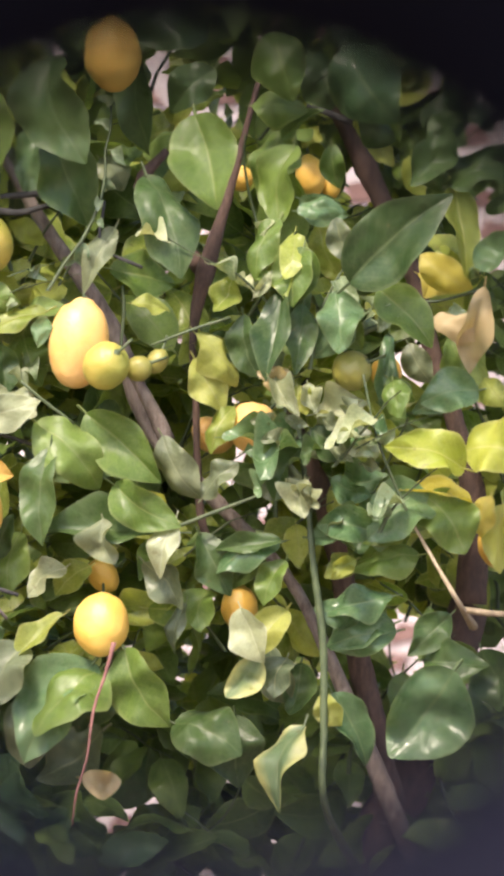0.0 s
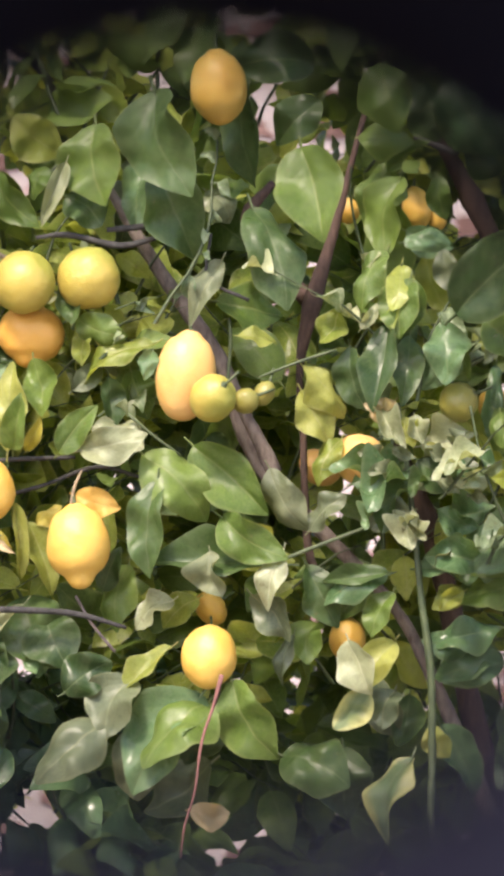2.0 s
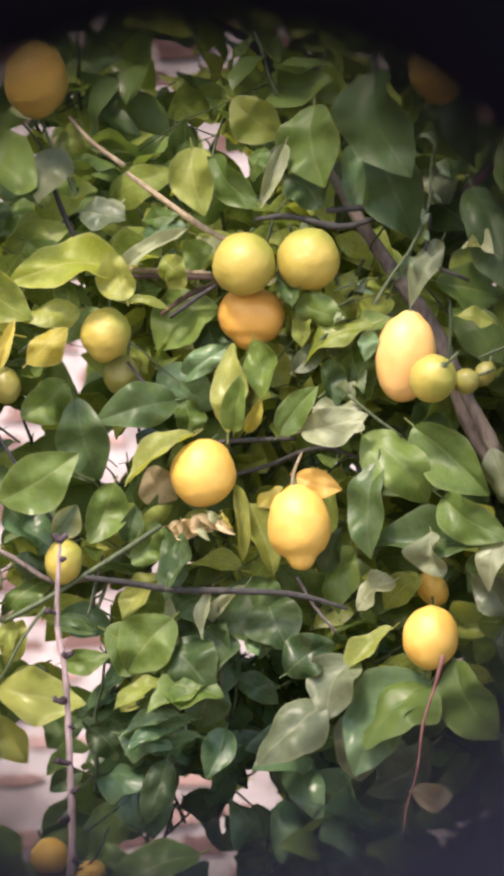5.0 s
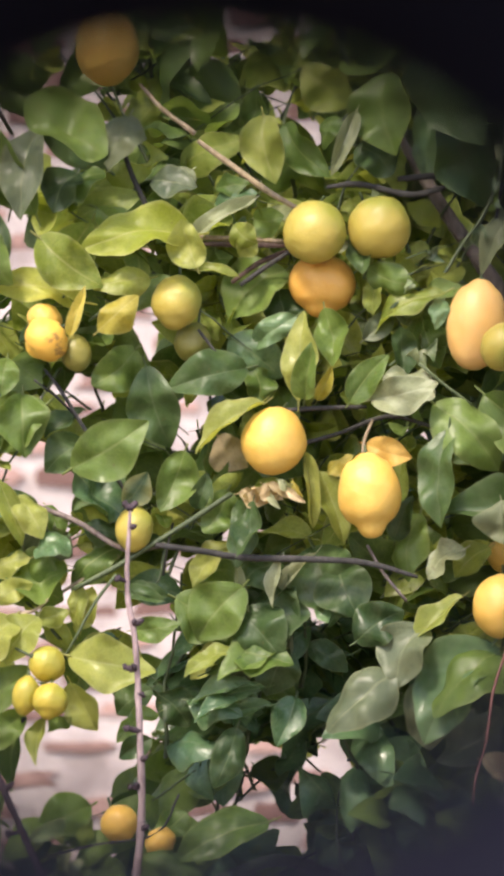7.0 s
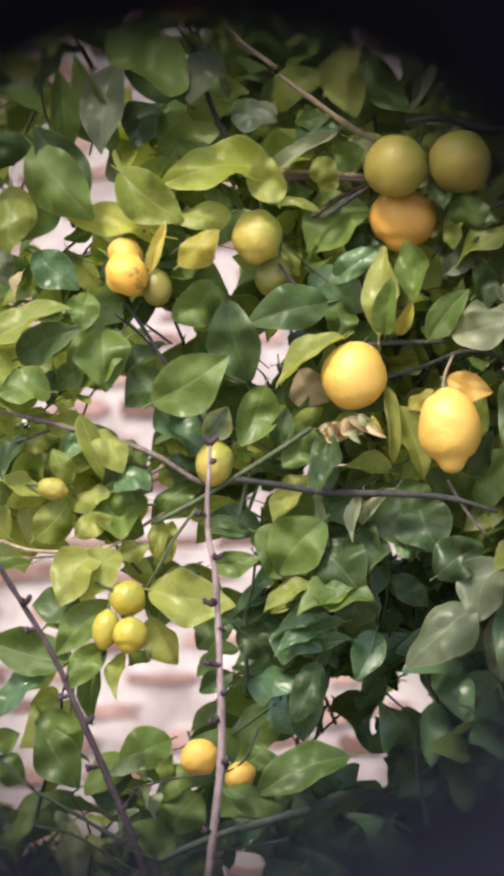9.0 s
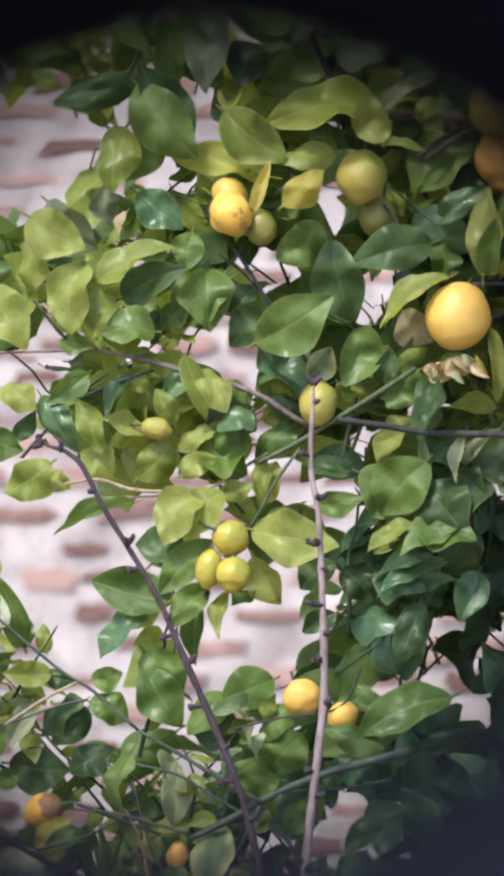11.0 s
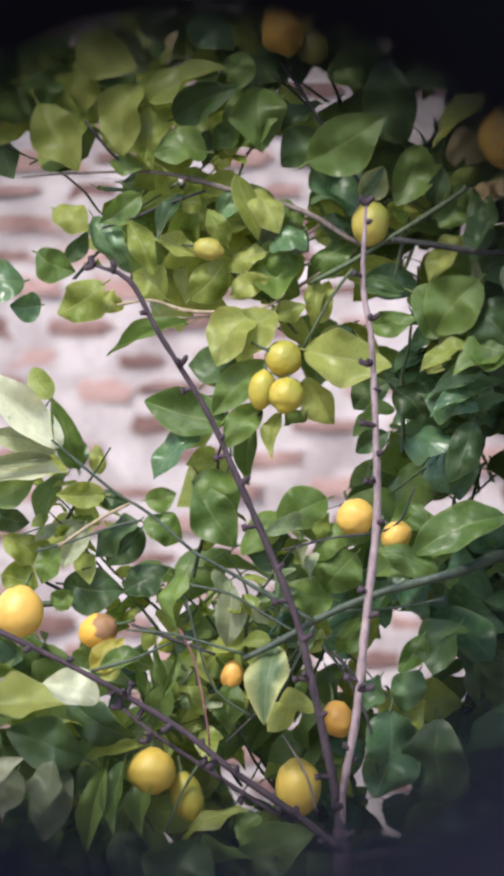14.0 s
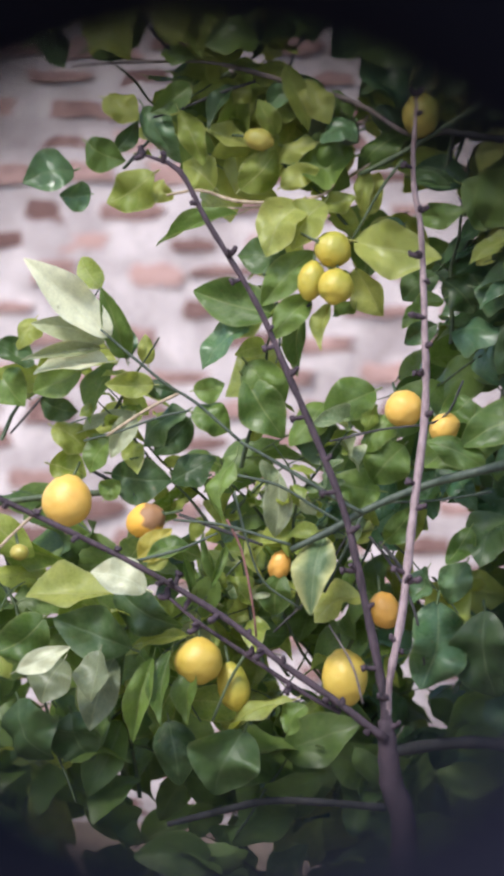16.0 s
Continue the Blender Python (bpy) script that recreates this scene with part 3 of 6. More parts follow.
limb("twig", "tan", (-0.254, 4.820, 1.555, 0.0016), (-0.226, 4.820, 1.572, 0.0020), (-0.196, 4.820, 1.591, 0.0016))
limb("twig", "dark", (-0.142, 4.810, 1.624, 0.0012), (-0.148, 4.810, 1.599, 0.0012), (-0.152, 4.810, 1.571, 0.0012))
limb("twig", "green", (-0.225, 4.800, 1.826, 0.0016), (-0.202, 4.800, 1.842, 0.0020), (-0.169, 4.800, 1.856, 0.0020))
limb("twig", "dark", (-0.074, 4.820, 1.862, 0.0024), (-0.046, 4.820, 1.882, 0.0024), (-0.023, 4.820, 1.896, 0.0020))
limb("twig", "brown", (-0.116, 4.820, 1.904, 0.0024), (-0.080, 4.820, 1.903, 0.0028), (-0.023, 4.820, 1.901, 0.0024))
limb("twig", "dark", (-0.116, 4.800, 1.817, 0.0016), (-0.096, 4.800, 1.789, 0.0016), (-0.091, 4.800, 1.766, 0.0016))
limb("twig", "grey", (-0.530, 4.800, 1.665, 0.0008), (-0.480, 4.800, 1.669, 0.0012), (-0.401, 4.800, 1.670, 0.0016), (-0.356, 4.800, 1.662, 0.0028), (-0.328, 4.800, 1.654, 0.0028), (-0.267, 4.800, 1.637, 0.0028), (-0.233, 4.800, 1.623, 0.0028), (-0.191, 4.800, 1.598, 0.0028), (-0.150, 4.800, 1.602, 0.0028))
limb("twig", "dark", (-0.449, 4.795, 1.614, 0.0012), (-0.418, 4.795, 1.624, 0.0016), (-0.384, 4.795, 1.638, 0.0016), (-0.345, 4.795, 1.651, 0.0016))
limb("twig", "dark", (-0.466, 4.800, 1.721, 0.0016), (-0.452, 4.800, 1.704, 0.0016), (-0.438, 4.800, 1.687, 0.0016), (-0.418, 4.800, 1.673, 0.0016))
limb("twig", "green", (-0.241, 4.790, 1.558, 0.0024), (-0.199, 4.790, 1.580, 0.0028), (-0.166, 4.790, 1.600, 0.0028), (-0.121, 4.790, 1.628, 0.0028), (-0.083, 4.790, 1.653, 0.0024))
limb("twig", "tan", (-0.434, 4.790, 1.537, 0.0012), (-0.400, 4.790, 1.542, 0.0016), (-0.367, 4.790, 1.532, 0.0020), (-0.328, 4.790, 1.530, 0.0020), (-0.283, 4.790, 1.536, 0.0016), (-0.266, 4.790, 1.548, 0.0016))
limb("twig", "tan", (-0.373, 4.795, 1.524, 0.0012), (-0.345, 4.795, 1.525, 0.0012), (-0.322, 4.795, 1.530, 0.0012))
limb("twig", "green", (-0.198, 4.785, 1.573, 0.0016), (-0.221, 4.785, 1.542, 0.0016), (-0.238, 4.785, 1.511, 0.0016), (-0.253, 4.800, 1.486, 0.0016))
limb("twig", "dark", (-0.328, 4.790, 1.391, 0.0012), (-0.305, 4.790, 1.414, 0.0016), (-0.289, 4.790, 1.430, 0.0016))
limb("twig", "green", (-0.150, 4.800, 1.598, 0.0016), (-0.155, 4.800, 1.570, 0.0012), (-0.158, 4.800, 1.564, 0.0012))
limb("twig", "sprig", (-0.356, 4.740, 1.294, 0.0016), (-0.317, 4.740, 1.272, 0.0020), (-0.272, 4.740, 1.245, 0.0024), (-0.234, 4.740, 1.224, 0.0024))
limb("limb", "sprig", (-0.306, 4.750, 1.186, 0.0030), (-0.262, 4.750, 1.208, 0.0040), (-0.234, 4.750, 1.225, 0.0035), (-0.173, 4.750, 1.251, 0.0040), (-0.096, 4.750, 1.272, 0.0050), (-0.031, 4.920, 1.280, 0.0067), (0.045, 5.100, 1.233, 0.0091), (0.137, 5.200, 1.142, 0.0109))
limb("twig", "sprig", (-0.359, 4.750, 1.260, 0.0016), (-0.318, 4.750, 1.250, 0.0016), (-0.284, 4.750, 1.230, 0.0016), (-0.251, 4.750, 1.211, 0.0016))
limb("twig", "sprig", (-0.496, 4.750, 1.404, 0.0012), (-0.463, 4.750, 1.376, 0.0016), (-0.429, 4.750, 1.349, 0.0016), (-0.401, 4.750, 1.332, 0.0016), (-0.357, 4.750, 1.294, 0.0016))
limb("twig", "tan", (-0.490, 4.750, 1.298, 0.0016), (-0.451, 4.750, 1.324, 0.0016), (-0.418, 4.750, 1.341, 0.0016))
limb("twig", "green", (-0.628, 4.820, 1.222, 0.0032), (-0.571, 4.820, 1.230, 0.0032), (-0.492, 4.820, 1.237, 0.0032))
limb("twig", "dark", (-0.513, 4.810, 1.260, 0.0016), (-0.491, 4.810, 1.249, 0.0020), (-0.468, 4.810, 1.235, 0.0020))
limb("twig", "sprig", (-0.423, 4.750, 1.215, 0.0012), (-0.373, 4.750, 1.210, 0.0016), (-0.306, 4.750, 1.191, 0.0016))
limb("twig", "sprig", (-0.462, 4.750, 1.173, 0.0016), (-0.418, 4.750, 1.185, 0.0016), (-0.379, 4.750, 1.202, 0.0012))
limb("twig", "tan", (-0.614, 4.800, 1.170, 0.0016), (-0.586, 4.800, 1.199, 0.0016), (-0.558, 4.800, 1.224, 0.0016))
limb("twig", "red", (-0.370, 4.750, 1.216, 0.0012), (-0.355, 4.750, 1.185, 0.0012), (-0.344, 4.750, 1.132, 0.0012), (-0.340, 4.750, 1.099, 0.0012))
limb("twig", "grey", (-0.268, 4.760, 1.110, 0.0008), (-0.245, 4.760, 1.071, 0.0012), (-0.234, 4.760, 1.032, 0.0012))
limb("twig", "green", (-0.354, 4.800, 1.077, 0.0016), (-0.371, 4.800, 1.048, 0.0016), (-0.388, 4.800, 1.008, 0.0016))
limb("twig", "dark", (-0.221, 4.820, 1.189, 0.0020), (-0.198, 4.820, 1.161, 0.0020), (-0.181, 4.820, 1.127, 0.0020))
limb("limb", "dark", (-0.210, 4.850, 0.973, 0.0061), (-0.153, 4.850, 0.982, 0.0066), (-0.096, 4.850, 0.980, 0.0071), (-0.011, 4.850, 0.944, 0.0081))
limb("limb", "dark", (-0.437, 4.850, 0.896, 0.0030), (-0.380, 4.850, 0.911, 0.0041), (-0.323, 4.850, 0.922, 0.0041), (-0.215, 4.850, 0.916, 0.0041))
limb("twig", "dark", (-0.592, 4.800, 1.297, 0.0012), (-0.569, 4.800, 1.323, 0.0012), (-0.555, 4.800, 1.340, 0.0012))
limb("twig", "sprig", (-0.364, 4.770, 1.242, 0.0012), (-0.352, 4.770, 1.197, 0.0012), (-0.335, 4.770, 1.153, 0.0012), (-0.296, 4.770, 1.125, 0.0012))
limb("twig", "sprig", (-0.236, 4.780, 1.220, 0.0016), (-0.258, 4.780, 1.175, 0.0016), (-0.274, 4.780, 1.141, 0.0012))
limb("twig", "dark", (-0.230, 4.790, 1.197, 0.0016), (-0.208, 4.790, 1.169, 0.0016), (-0.185, 4.790, 1.124, 0.0016), (-0.174, 4.790, 1.068, 0.0012))
limb("twig", "dark", (-0.253, 4.800, 1.196, 0.0012), (-0.287, 4.800, 1.139, 0.0012), (-0.326, 4.800, 1.099, 0.0012))
limb("twig", "sprig", (-0.212, 4.760, 1.233, 0.0012), (-0.162, 4.760, 1.236, 0.0012), (-0.107, 4.760, 1.245, 0.0016))
limb("twig", "dark", (-0.269, 4.770, 1.293, 0.0012), (-0.219, 4.770, 1.305, 0.0012), (-0.158, 4.770, 1.316, 0.0012), (-0.136, 4.770, 1.355, 0.0012))
limb("twig", "sprig", (-0.407, 4.750, 1.324, 0.0012), (-0.435, 4.750, 1.318, 0.0012), (-0.474, 4.750, 1.304, 0.0012), (-0.513, 4.750, 1.293, 0.0012))
limb("twig", "dark", (-0.420, 4.780, 1.218, 0.0016), (-0.375, 4.780, 1.202, 0.0020), (-0.336, 4.780, 1.188, 0.0016))

# ---- bare shrub ----
shrub = tagged(new("bare_shrub"), "leafless shrub with knobbly grey shoots in front of the wall", "shrub")
shrub.matrix_basis = pose(-0.22, 4.70, 0.0)


def shoot(name, bark, *points):
    """A leafless shoot with buds on alternate sides."""
    rng = random.Random(len(points))
    ob = child(name, tube(name, [p[:3] for p in points], [p[3] * (0.60 if bark == "bare" else 0.70) for p in points], 9, 0.10, 5), BARK[bark], shrub)
    side, walked, last = 1, 0.0, Vector(points[0][:3])
    for a, b in zip(points, points[1:]):
        A, B = Vector(a[:3]), Vector(b[:3])
        n = max(1, int((B - A).length / 0.031))
        for i in range(n):
            t = (i + rng.uniform(0.1, 0.9)) / n
            p, r = A.lerp(B, t), a[3] * (1 - t) + b[3] * t
            way = (B - A).normalized()
            out = (way.cross(Vector((0, 1, 0))) * side + Vector((0, rng.uniform(-0.8, 0.3), 0)) + way * -0.3).normalized()
            side = -side
            r *= 0.65
            spur = rng.uniform(0.001, 0.004) if rng.random() < 0.55 else rng.uniform(0.006, 0.013)
            q = p + out * (r + spur)
            top = q + (out * 0.3 - way) * rng.uniform(0.002, 0.004)
            child_of_part("bud", tube("bud", [p, p.lerp(q, 0.7), q, top], [r * 0.8, 0.0028, 0.0033, 0.0016], 7, 0.25, i), BARK["bare"], ob)
            if rng.random() < 0.35:
                q = p + (out * rng.uniform(0.4, 0.9) + Vector((0, -0.8, 0)) - way * 0.7).normalized() * (r + spur * 0.8)
                child_of_part("bud", tube("bud", [p, p.lerp(q, 0.7), q], [r * 0.6, 0.0026, 0.0018], 7, 0.25, i), BARK["bare"], ob)
    tip, way = Vector(points[0][:3]), (Vector(points[0][:3]) - Vector(points[1][:3])).normalized()
    for side in (-1, 1):
        q = tip + way * 0.007 + way.cross(Vector((0, 1, 0))) * side * 0.007
        child_of_part("bud", tube("bud", [tip, tip.lerp(q, 0.6), q], [0.0028, 0.0032, 0.0018], 7, 0.25, 2), BARK["bare"], ob)


def stem(name, bark, *points):
    """The shrub's stem down to the ground."""
    child(name, tube(name, [p[:3] for p in points], [p[3] for p in points], 12, 0.08, 3), BARK[bark], shrub)


stem("stem", "bare", (-0.209, 4.700, 1.023, 0.0076), (-0.203, 4.700, 0.962, 0.0115), (-0.190, 4.700, 0.873, 0.0131), (-0.22, 4.70, 0.45, 0.017), (-0.22, 4.70, 0.0, 0.022))
shoot("shoot", "bare", (-0.449, 4.700, 1.578, 0.0022), (-0.414, 4.700, 1.563, 0.0044), (-0.386, 4.700, 1.513, 0.0044), (-0.339, 4.700, 1.436, 0.0049), (-0.308, 4.700, 1.368, 0.0055), (-0.272, 4.700, 1.286, 0.0060), (-0.248, 4.700, 1.221, 0.0060), (-0.229, 4.700, 1.138, 0.0071), (-0.212, 4.700, 1.056, 0.0082), (-0.206, 4.700, 1.006, 0.0098))
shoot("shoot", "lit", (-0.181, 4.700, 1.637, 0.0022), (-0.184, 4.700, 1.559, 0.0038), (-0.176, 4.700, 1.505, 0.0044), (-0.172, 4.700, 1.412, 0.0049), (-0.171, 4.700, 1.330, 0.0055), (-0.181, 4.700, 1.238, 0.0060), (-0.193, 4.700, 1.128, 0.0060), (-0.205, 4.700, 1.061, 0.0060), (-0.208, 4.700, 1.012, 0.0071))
shoot("shoot", "bare", (-0.611, 4.690, 1.253, 0.0044), (-0.589, 4.690, 1.239, 0.0044), (-0.528, 4.690, 1.211, 0.0049), (-0.451, 4.690, 1.173, 0.0049), (-0.368, 4.690, 1.124, 0.0054), (-0.313, 4.690, 1.081, 0.0054), (-0.258, 4.690, 1.043, 0.0060), (-0.208, 4.690, 1.005, 0.0071))
shoot("shoot", "bare", (-0.424, 4.700, 1.143, 0.0027), (-0.397, 4.700, 1.120, 0.0033), (-0.352, 4.700, 1.090, 0.0038), (-0.291, 4.700, 1.050, 0.0044), (-0.253, 4.700, 1.030, 0.0044))

# ---- lemons ----
COUNT = [0]


def lemon(tone, centre, radius, half, tilt, lean, nipple, label):
    """A lemon hanging by its calyx: radius, half its length, tilt sideways and lean towards the eye in degrees."""
    COUNT[0] += 1
    FRUIT.append((Vector(centre), max(radius, half)))
    rng = random.Random(COUNT[0])
    root = tagged(new("lemon"), label, "lemon", "lemons on the tree")
    m = Matrix.Translation(centre) @ Matrix.Rotation(radians(tilt), 4, "Y") @ Matrix.Rotation(radians(lean), 4, "X")
    root.matrix_basis = m
    rings, sides, off = 34, 48, rng.uniform(0, 90)
    warts = 0.018 if tone in ("lime", "gold", "green") else 0.007
    verts, faces = [], []
    for i in range(rings + 1):
        a = math.pi * i / rings
        z, r = math.cos(a), math.sin(a) ** 0.92
        zz = z * half
        if z < -0.72:
            k = (-z - 0.72) / 0.28
            zz -= nipple * half * 0.22 * k * k
            r *= 1 - 0.20 * nipple * math.sin(math.pi * min(1, k * 1.1))
        if z > 0.80:
            k = (z - 0.80) / 0.20
            zz += 0.05 * half * k
            r *= 1 - 0.16 * math.sin(math.pi * k)
        for j in range(sides):
            b = 2 * math.pi * j / sides
            n = 1 + 0.07 * noise.noise((math.cos(b) * r * 1.3 + off, math.sin(b) * r * 1.3, z * 1.2))
            n += 0.022 * noise.noise((math.cos(b) * r * 4 + off, math.sin(b) * r * 4, z * 4))
            n += warts * noise.noise((math.cos(b) * r * 10 + off, math.sin(b) * r * 10, z * 10 * half / radius))
            verts.append((radius * r * n * math.cos(b), radius * r * n * math.sin(b), zz))
    for i in range(rings):
        for j in range(sides):
            a, b = i * sides + j, i * sides + (j + 1) % sides
            faces.append((a, a + sides, b + sides, b))
    child("rind", mesh_of("rind", verts, faces), RIND[tone], root, m)
    # calyx: a small five-lobed green star, and the stalk above it
    verts, faces = [(0, 0, 1.075 * half)], []
    for j in range(10):
        b, rr = 2 * math.pi * j / 10, (0.26 if j % 2 else 0.15) * radius
        verts.append((rr * math.cos(b), rr * math.sin(b), (0.985 if j % 2 else 1.01) * half + 0.03 * half))
    for j in range(10):
        b, rr = 2 * math.pi * j / 10, (0.22 if j % 2 else 0.12) * radius
        verts.append((rr * math.cos(b), rr * math.sin(b), 0.98 * half))
    faces += [(0, 1 + j, 1 + (j + 1) % 10) for j in range(10)]
    faces += [(1 + j, 11 + j, 11 + (j + 1) % 10, 1 + (j + 1) % 10) for j in range(10)]
    child("calyx", mesh_of("calyx", verts, faces), BARK["green"], root, m, "small green calyx")
    top = Vector((0, 0, 1.05 * half))
    bend = Vector((rng.uniform(-0.006, 0.006), 0.006, 0.006 + 0.12 * half))
    stalk = tube("stalk", [top - Vector((0, 0, 0.004)), top + bend * 0.5, top + bend + Vector((0, 0.006, 0.006))],
                 [0.0019, 0.0015, 0.0014], 7, 0.04, COUNT[0])
    child("stalk", stalk, BARK["green"], root, m, "short green stalk")


lemon("lime", (0.001, 4.800, 1.914), 0.0318, 0.0312, 8, -25, 0.2, "greenish-yellow lemon in a cluster of three")
lemon("lime", (0.066, 4.812, 1.919), 0.0319, 0.0308, -35, -20, 0.2, "greenish-yellow lemon in a cluster of three")
lemon("orange", (0.008, 4.845, 1.864), 0.0338, 0.0298, 5, -10, 0.7, "ripe orange-yellow lemon hanging below two paler ones")
lemon("peach", (0.162, 4.800, 1.820), 0.0301, 0.0446, 8, 5, 0.05, "long ripe peach-yellow lemon on a leafy branch")
lemon("lime", (0.187, 4.745, 1.796), 0.0232, 0.0243, 40, 50, 0.2, "small green lemon touching a long ripe lemon")
lemon("green", (0.221, 4.770, 1.794), 0.0127, 0.0133, 60, 20, 0.2, "tiny unripe green lemon on a twig")
lemon("green", (0.240, 4.782, 1.802), 0.0105, 0.0128, 30, 0, 0.2, "tiny unripe green lemon on a twig")
lemon("yellow", (-0.041, 4.790, 1.705), 0.0322, 0.0345, 12, -28, 0.1, "round ripe yellow lemon above withered blossom")
lemon("yellow", (0.054, 4.780, 1.653), 0.0317, 0.0383, -4, -6, 0.9, "ripe yellow lemon with a pointed tip")
lemon("yellow", (0.184, 4.780, 1.540), 0.0272, 0.0322, 6, -25, 0.2, "ripe yellow lemon with a dry red twig before it")
lemon("yellow", (0.196, 4.800, 2.110), 0.0284, 0.0368, -4, 0, 0.2, "ripe yellow lemon high in the crown")
lemon("peach", (0.339, 4.820, 1.737), 0.0280, 0.0241, 40, 0, 0.4, "ripe yellow lemon half hidden behind curled leaves")
lemon("peach", (0.303, 4.920, 1.732), 0.0225, 0.0175, 30, 0, 0.2, "ripe yellow lemon deep in the leaves")
lemon("yellow", (0.404, 4.920, 1.998), 0.0150, 0.0217, -8, 0, 0.2, "yellow lemon deep in the crown beside a limb")
lemon("yellow", (0.426, 4.930, 1.988), 0.0098, 0.0131, 0, 0, 0.2, "yellow lemon deep in the crown")
lemon("yellow", (0.333, 4.920, 1.995), 0.0125, 0.0127, 0, 0, 0.2, "yellow lemon deep in the crown")
lemon("green", (0.436, 4.800, 1.794), 0.0201, 0.0195, 60, 30, 0.3, "dull greenish lemon among curled leaves")
lemon("yellow", (0.480, 4.900, 1.795), 0.0159, 0.0177, 0, 0, 0.2, "yellow lemon behind a hanging leaf")
lemon("yellow", (0.333, 4.950, 1.556), 0.0190, 0.0224, 0, 0, 0.2, "yellow lemon deep in the lower leaves")
lemon("yellow", (0.190, 4.880, 1.588), 0.0187, 0.0142, 50, 0, 0.2, "orange-yellow lemon behind a ripe one")
lemon("yellow", (0.588, 4.830, 1.625), 0.0213, 0.0281, 10, 0, 0.2, "pale yellow lemon beside a yellowed leaf")
lemon("lime", (-0.137, 4.790, 1.844), 0.0250, 0.0262, 10, -12, 0.4, "yellow-green lemon under pale leaves")
lemon("scab", (-0.267, 4.780, 1.807), 0.0228, 0.0200, 50, 10, 0.6, "scarred yellow lemon beside yellowed leaves")
lemon("yellow", (-0.269, 4.795, 1.827), 0.0184, 0.0156, 30, 0, 0.2, "yellow lemon behind a scarred one")
lemon("green", (-0.238, 4.800, 1.794), 0.0156, 0.0184, -10, 0, 0.2, "unripe green lemon beside a scarred one")
lemon("lime", (-0.180, 4.790, 1.618), 0.0189, 0.0223, 8, -10, 0.3, "small yellow-green lemon behind a bare shoot")
lemon("yellow", (-0.205, 4.780, 2.098), 0.0322, 0.0372, 0, 0, 0.2, "large ripe lemon high among the leaves")
lemon("green", (-0.122, 4.820, 1.805), 0.0179, 0.0196, 20, 0, 0.2, "unripe green lemon in shade")
lemon("gold", (-0.267, 4.778, 1.484), 0.0178, 0.0183, -60, 30, 0.5, "small yellow-green lemon in a cluster of three")
lemon("gold", (-0.288, 4.775, 1.453), 0.0133, 0.0194, 10, 0, 0.3, "small yellow-green lemon in a cluster of three")
lemon("gold", (-0.263, 4.760, 1.448), 0.0177, 0.0171, 10, -20, 0.6, "small yellow-green lemon in a cluster of three")
lemon("lime", (-0.342, 4.790, 1.593), 0.0111, 0.0145, -75, 0, 0.5, "tiny yellow-green lemon on a side twig")
lemon("yellow", (-0.196, 4.790, 1.325), 0.0189, 0.0178, -30, -20, 0.3, "pale yellow lemon behind a bare shoot")
lemon("yellow", (-0.155, 4.780, 1.307), 0.0161, 0.0133, -40, 0, 0.3, "yellow lemon among lower leaves")
lemon("yellow", (-0.534, 4.790, 1.230), 0.0245, 0.0256, 12, -10, 0.2, "ripe yellow lemon hanging low on a twig")
lemon("burnt", (-0.455, 4.800, 1.210), 0.0173, 0.0206, 65, 20, 0.3, "orange-yellow lemon with a brown scarred patch")
lemon("ochre", (-0.402, 4.800, 1.069), 0.0240, 0.0229, 5, -15, 0.3, "yellow-green lemon hanging low behind a bare shoot")
lemon("gold", (-0.368, 4.820, 1.041), 0.0162, 0.0246, -12, 0, 0.2, "yellow-green lemon low in the leaves")
lemon("ochre", (-0.254, 4.790, 1.055), 0.0228, 0.0278, -8, -10, 0.3, "yellow-green lemon behind a thin twig")
lemon("orange", (-0.216, 4.830, 1.119), 0.0163, 0.0185, -20, 0, 0.2, "orange-yellow lemon between two bare shoots")
lemon("orange", (-0.321, 4.810, 1.165), 0.0112, 0.0157, 15, 0, 0.2, "orange-yellow lemon behind a rimmed leaf")
lemon("lime", (-0.583, 4.800, 1.177), 0.0095, 0.0078, 0, 0, 0.2, "tiny greenish lemon at the crown's edge")

# ---- leaves in the light ----
leaf("dark", 6, (0.121, 4.770, 2.105), (0.155, 4.733, 1.996), 0.076, 26.38)
leaf("dark", 0, (0.131, 4.800, 2.032), (0.176, 4.823, 1.939), 0.063, -19.9327)
# the shadow on this leaf is carried by its dark tone
leaf("dark", 0, (0.216, 4.830, 2.157), (0.228, 4.874, 2.011), 0.047, 23.4854)
leaf("dark", 6, (0.293, 4.800, 2.137), (0.211, 4.799, 2.134), 0.054, -18.6161)
leaf("dark", 8, (0.301, 4.880, 2.106), (0.256, 4.890, 2.061), 0.046, -12.1942)
leaf("mid", 1, (0.279, 4.780, 2.049), (0.298, 4.746, 1.954), 0.070, 10.5111)
leaf("dark", 9, (0.234, 4.800, 1.997), (0.268, 4.755, 1.893), 0.061, -22.6404)
leaf("mid", 6, (0.196, 4.820, 1.897), (0.264, 4.833, 1.884), 0.048, -5.67931)
leaf("light", 4, (0.318, 4.790, 1.885), (0.300, 4.795, 1.851), 0.035, 12.0103)
leaf("grey", 8, (0.198, 4.800, 1.940), (0.166, 4.780, 1.875), 0.028, -4.58041)
leaf("grey", 9, (0.120, 4.920, 2.052), (0.097, 4.940, 1.950), 0.052, -9.48039)
leaf("grey", 8, (0.190, 4.900, 2.016), (0.216, 4.900, 1.985), 0.037, -30.4986)
leaf("mid", 2, (0.356, 4.780, 2.136), (0.372, 4.756, 2.066), 0.053, -3.41947)
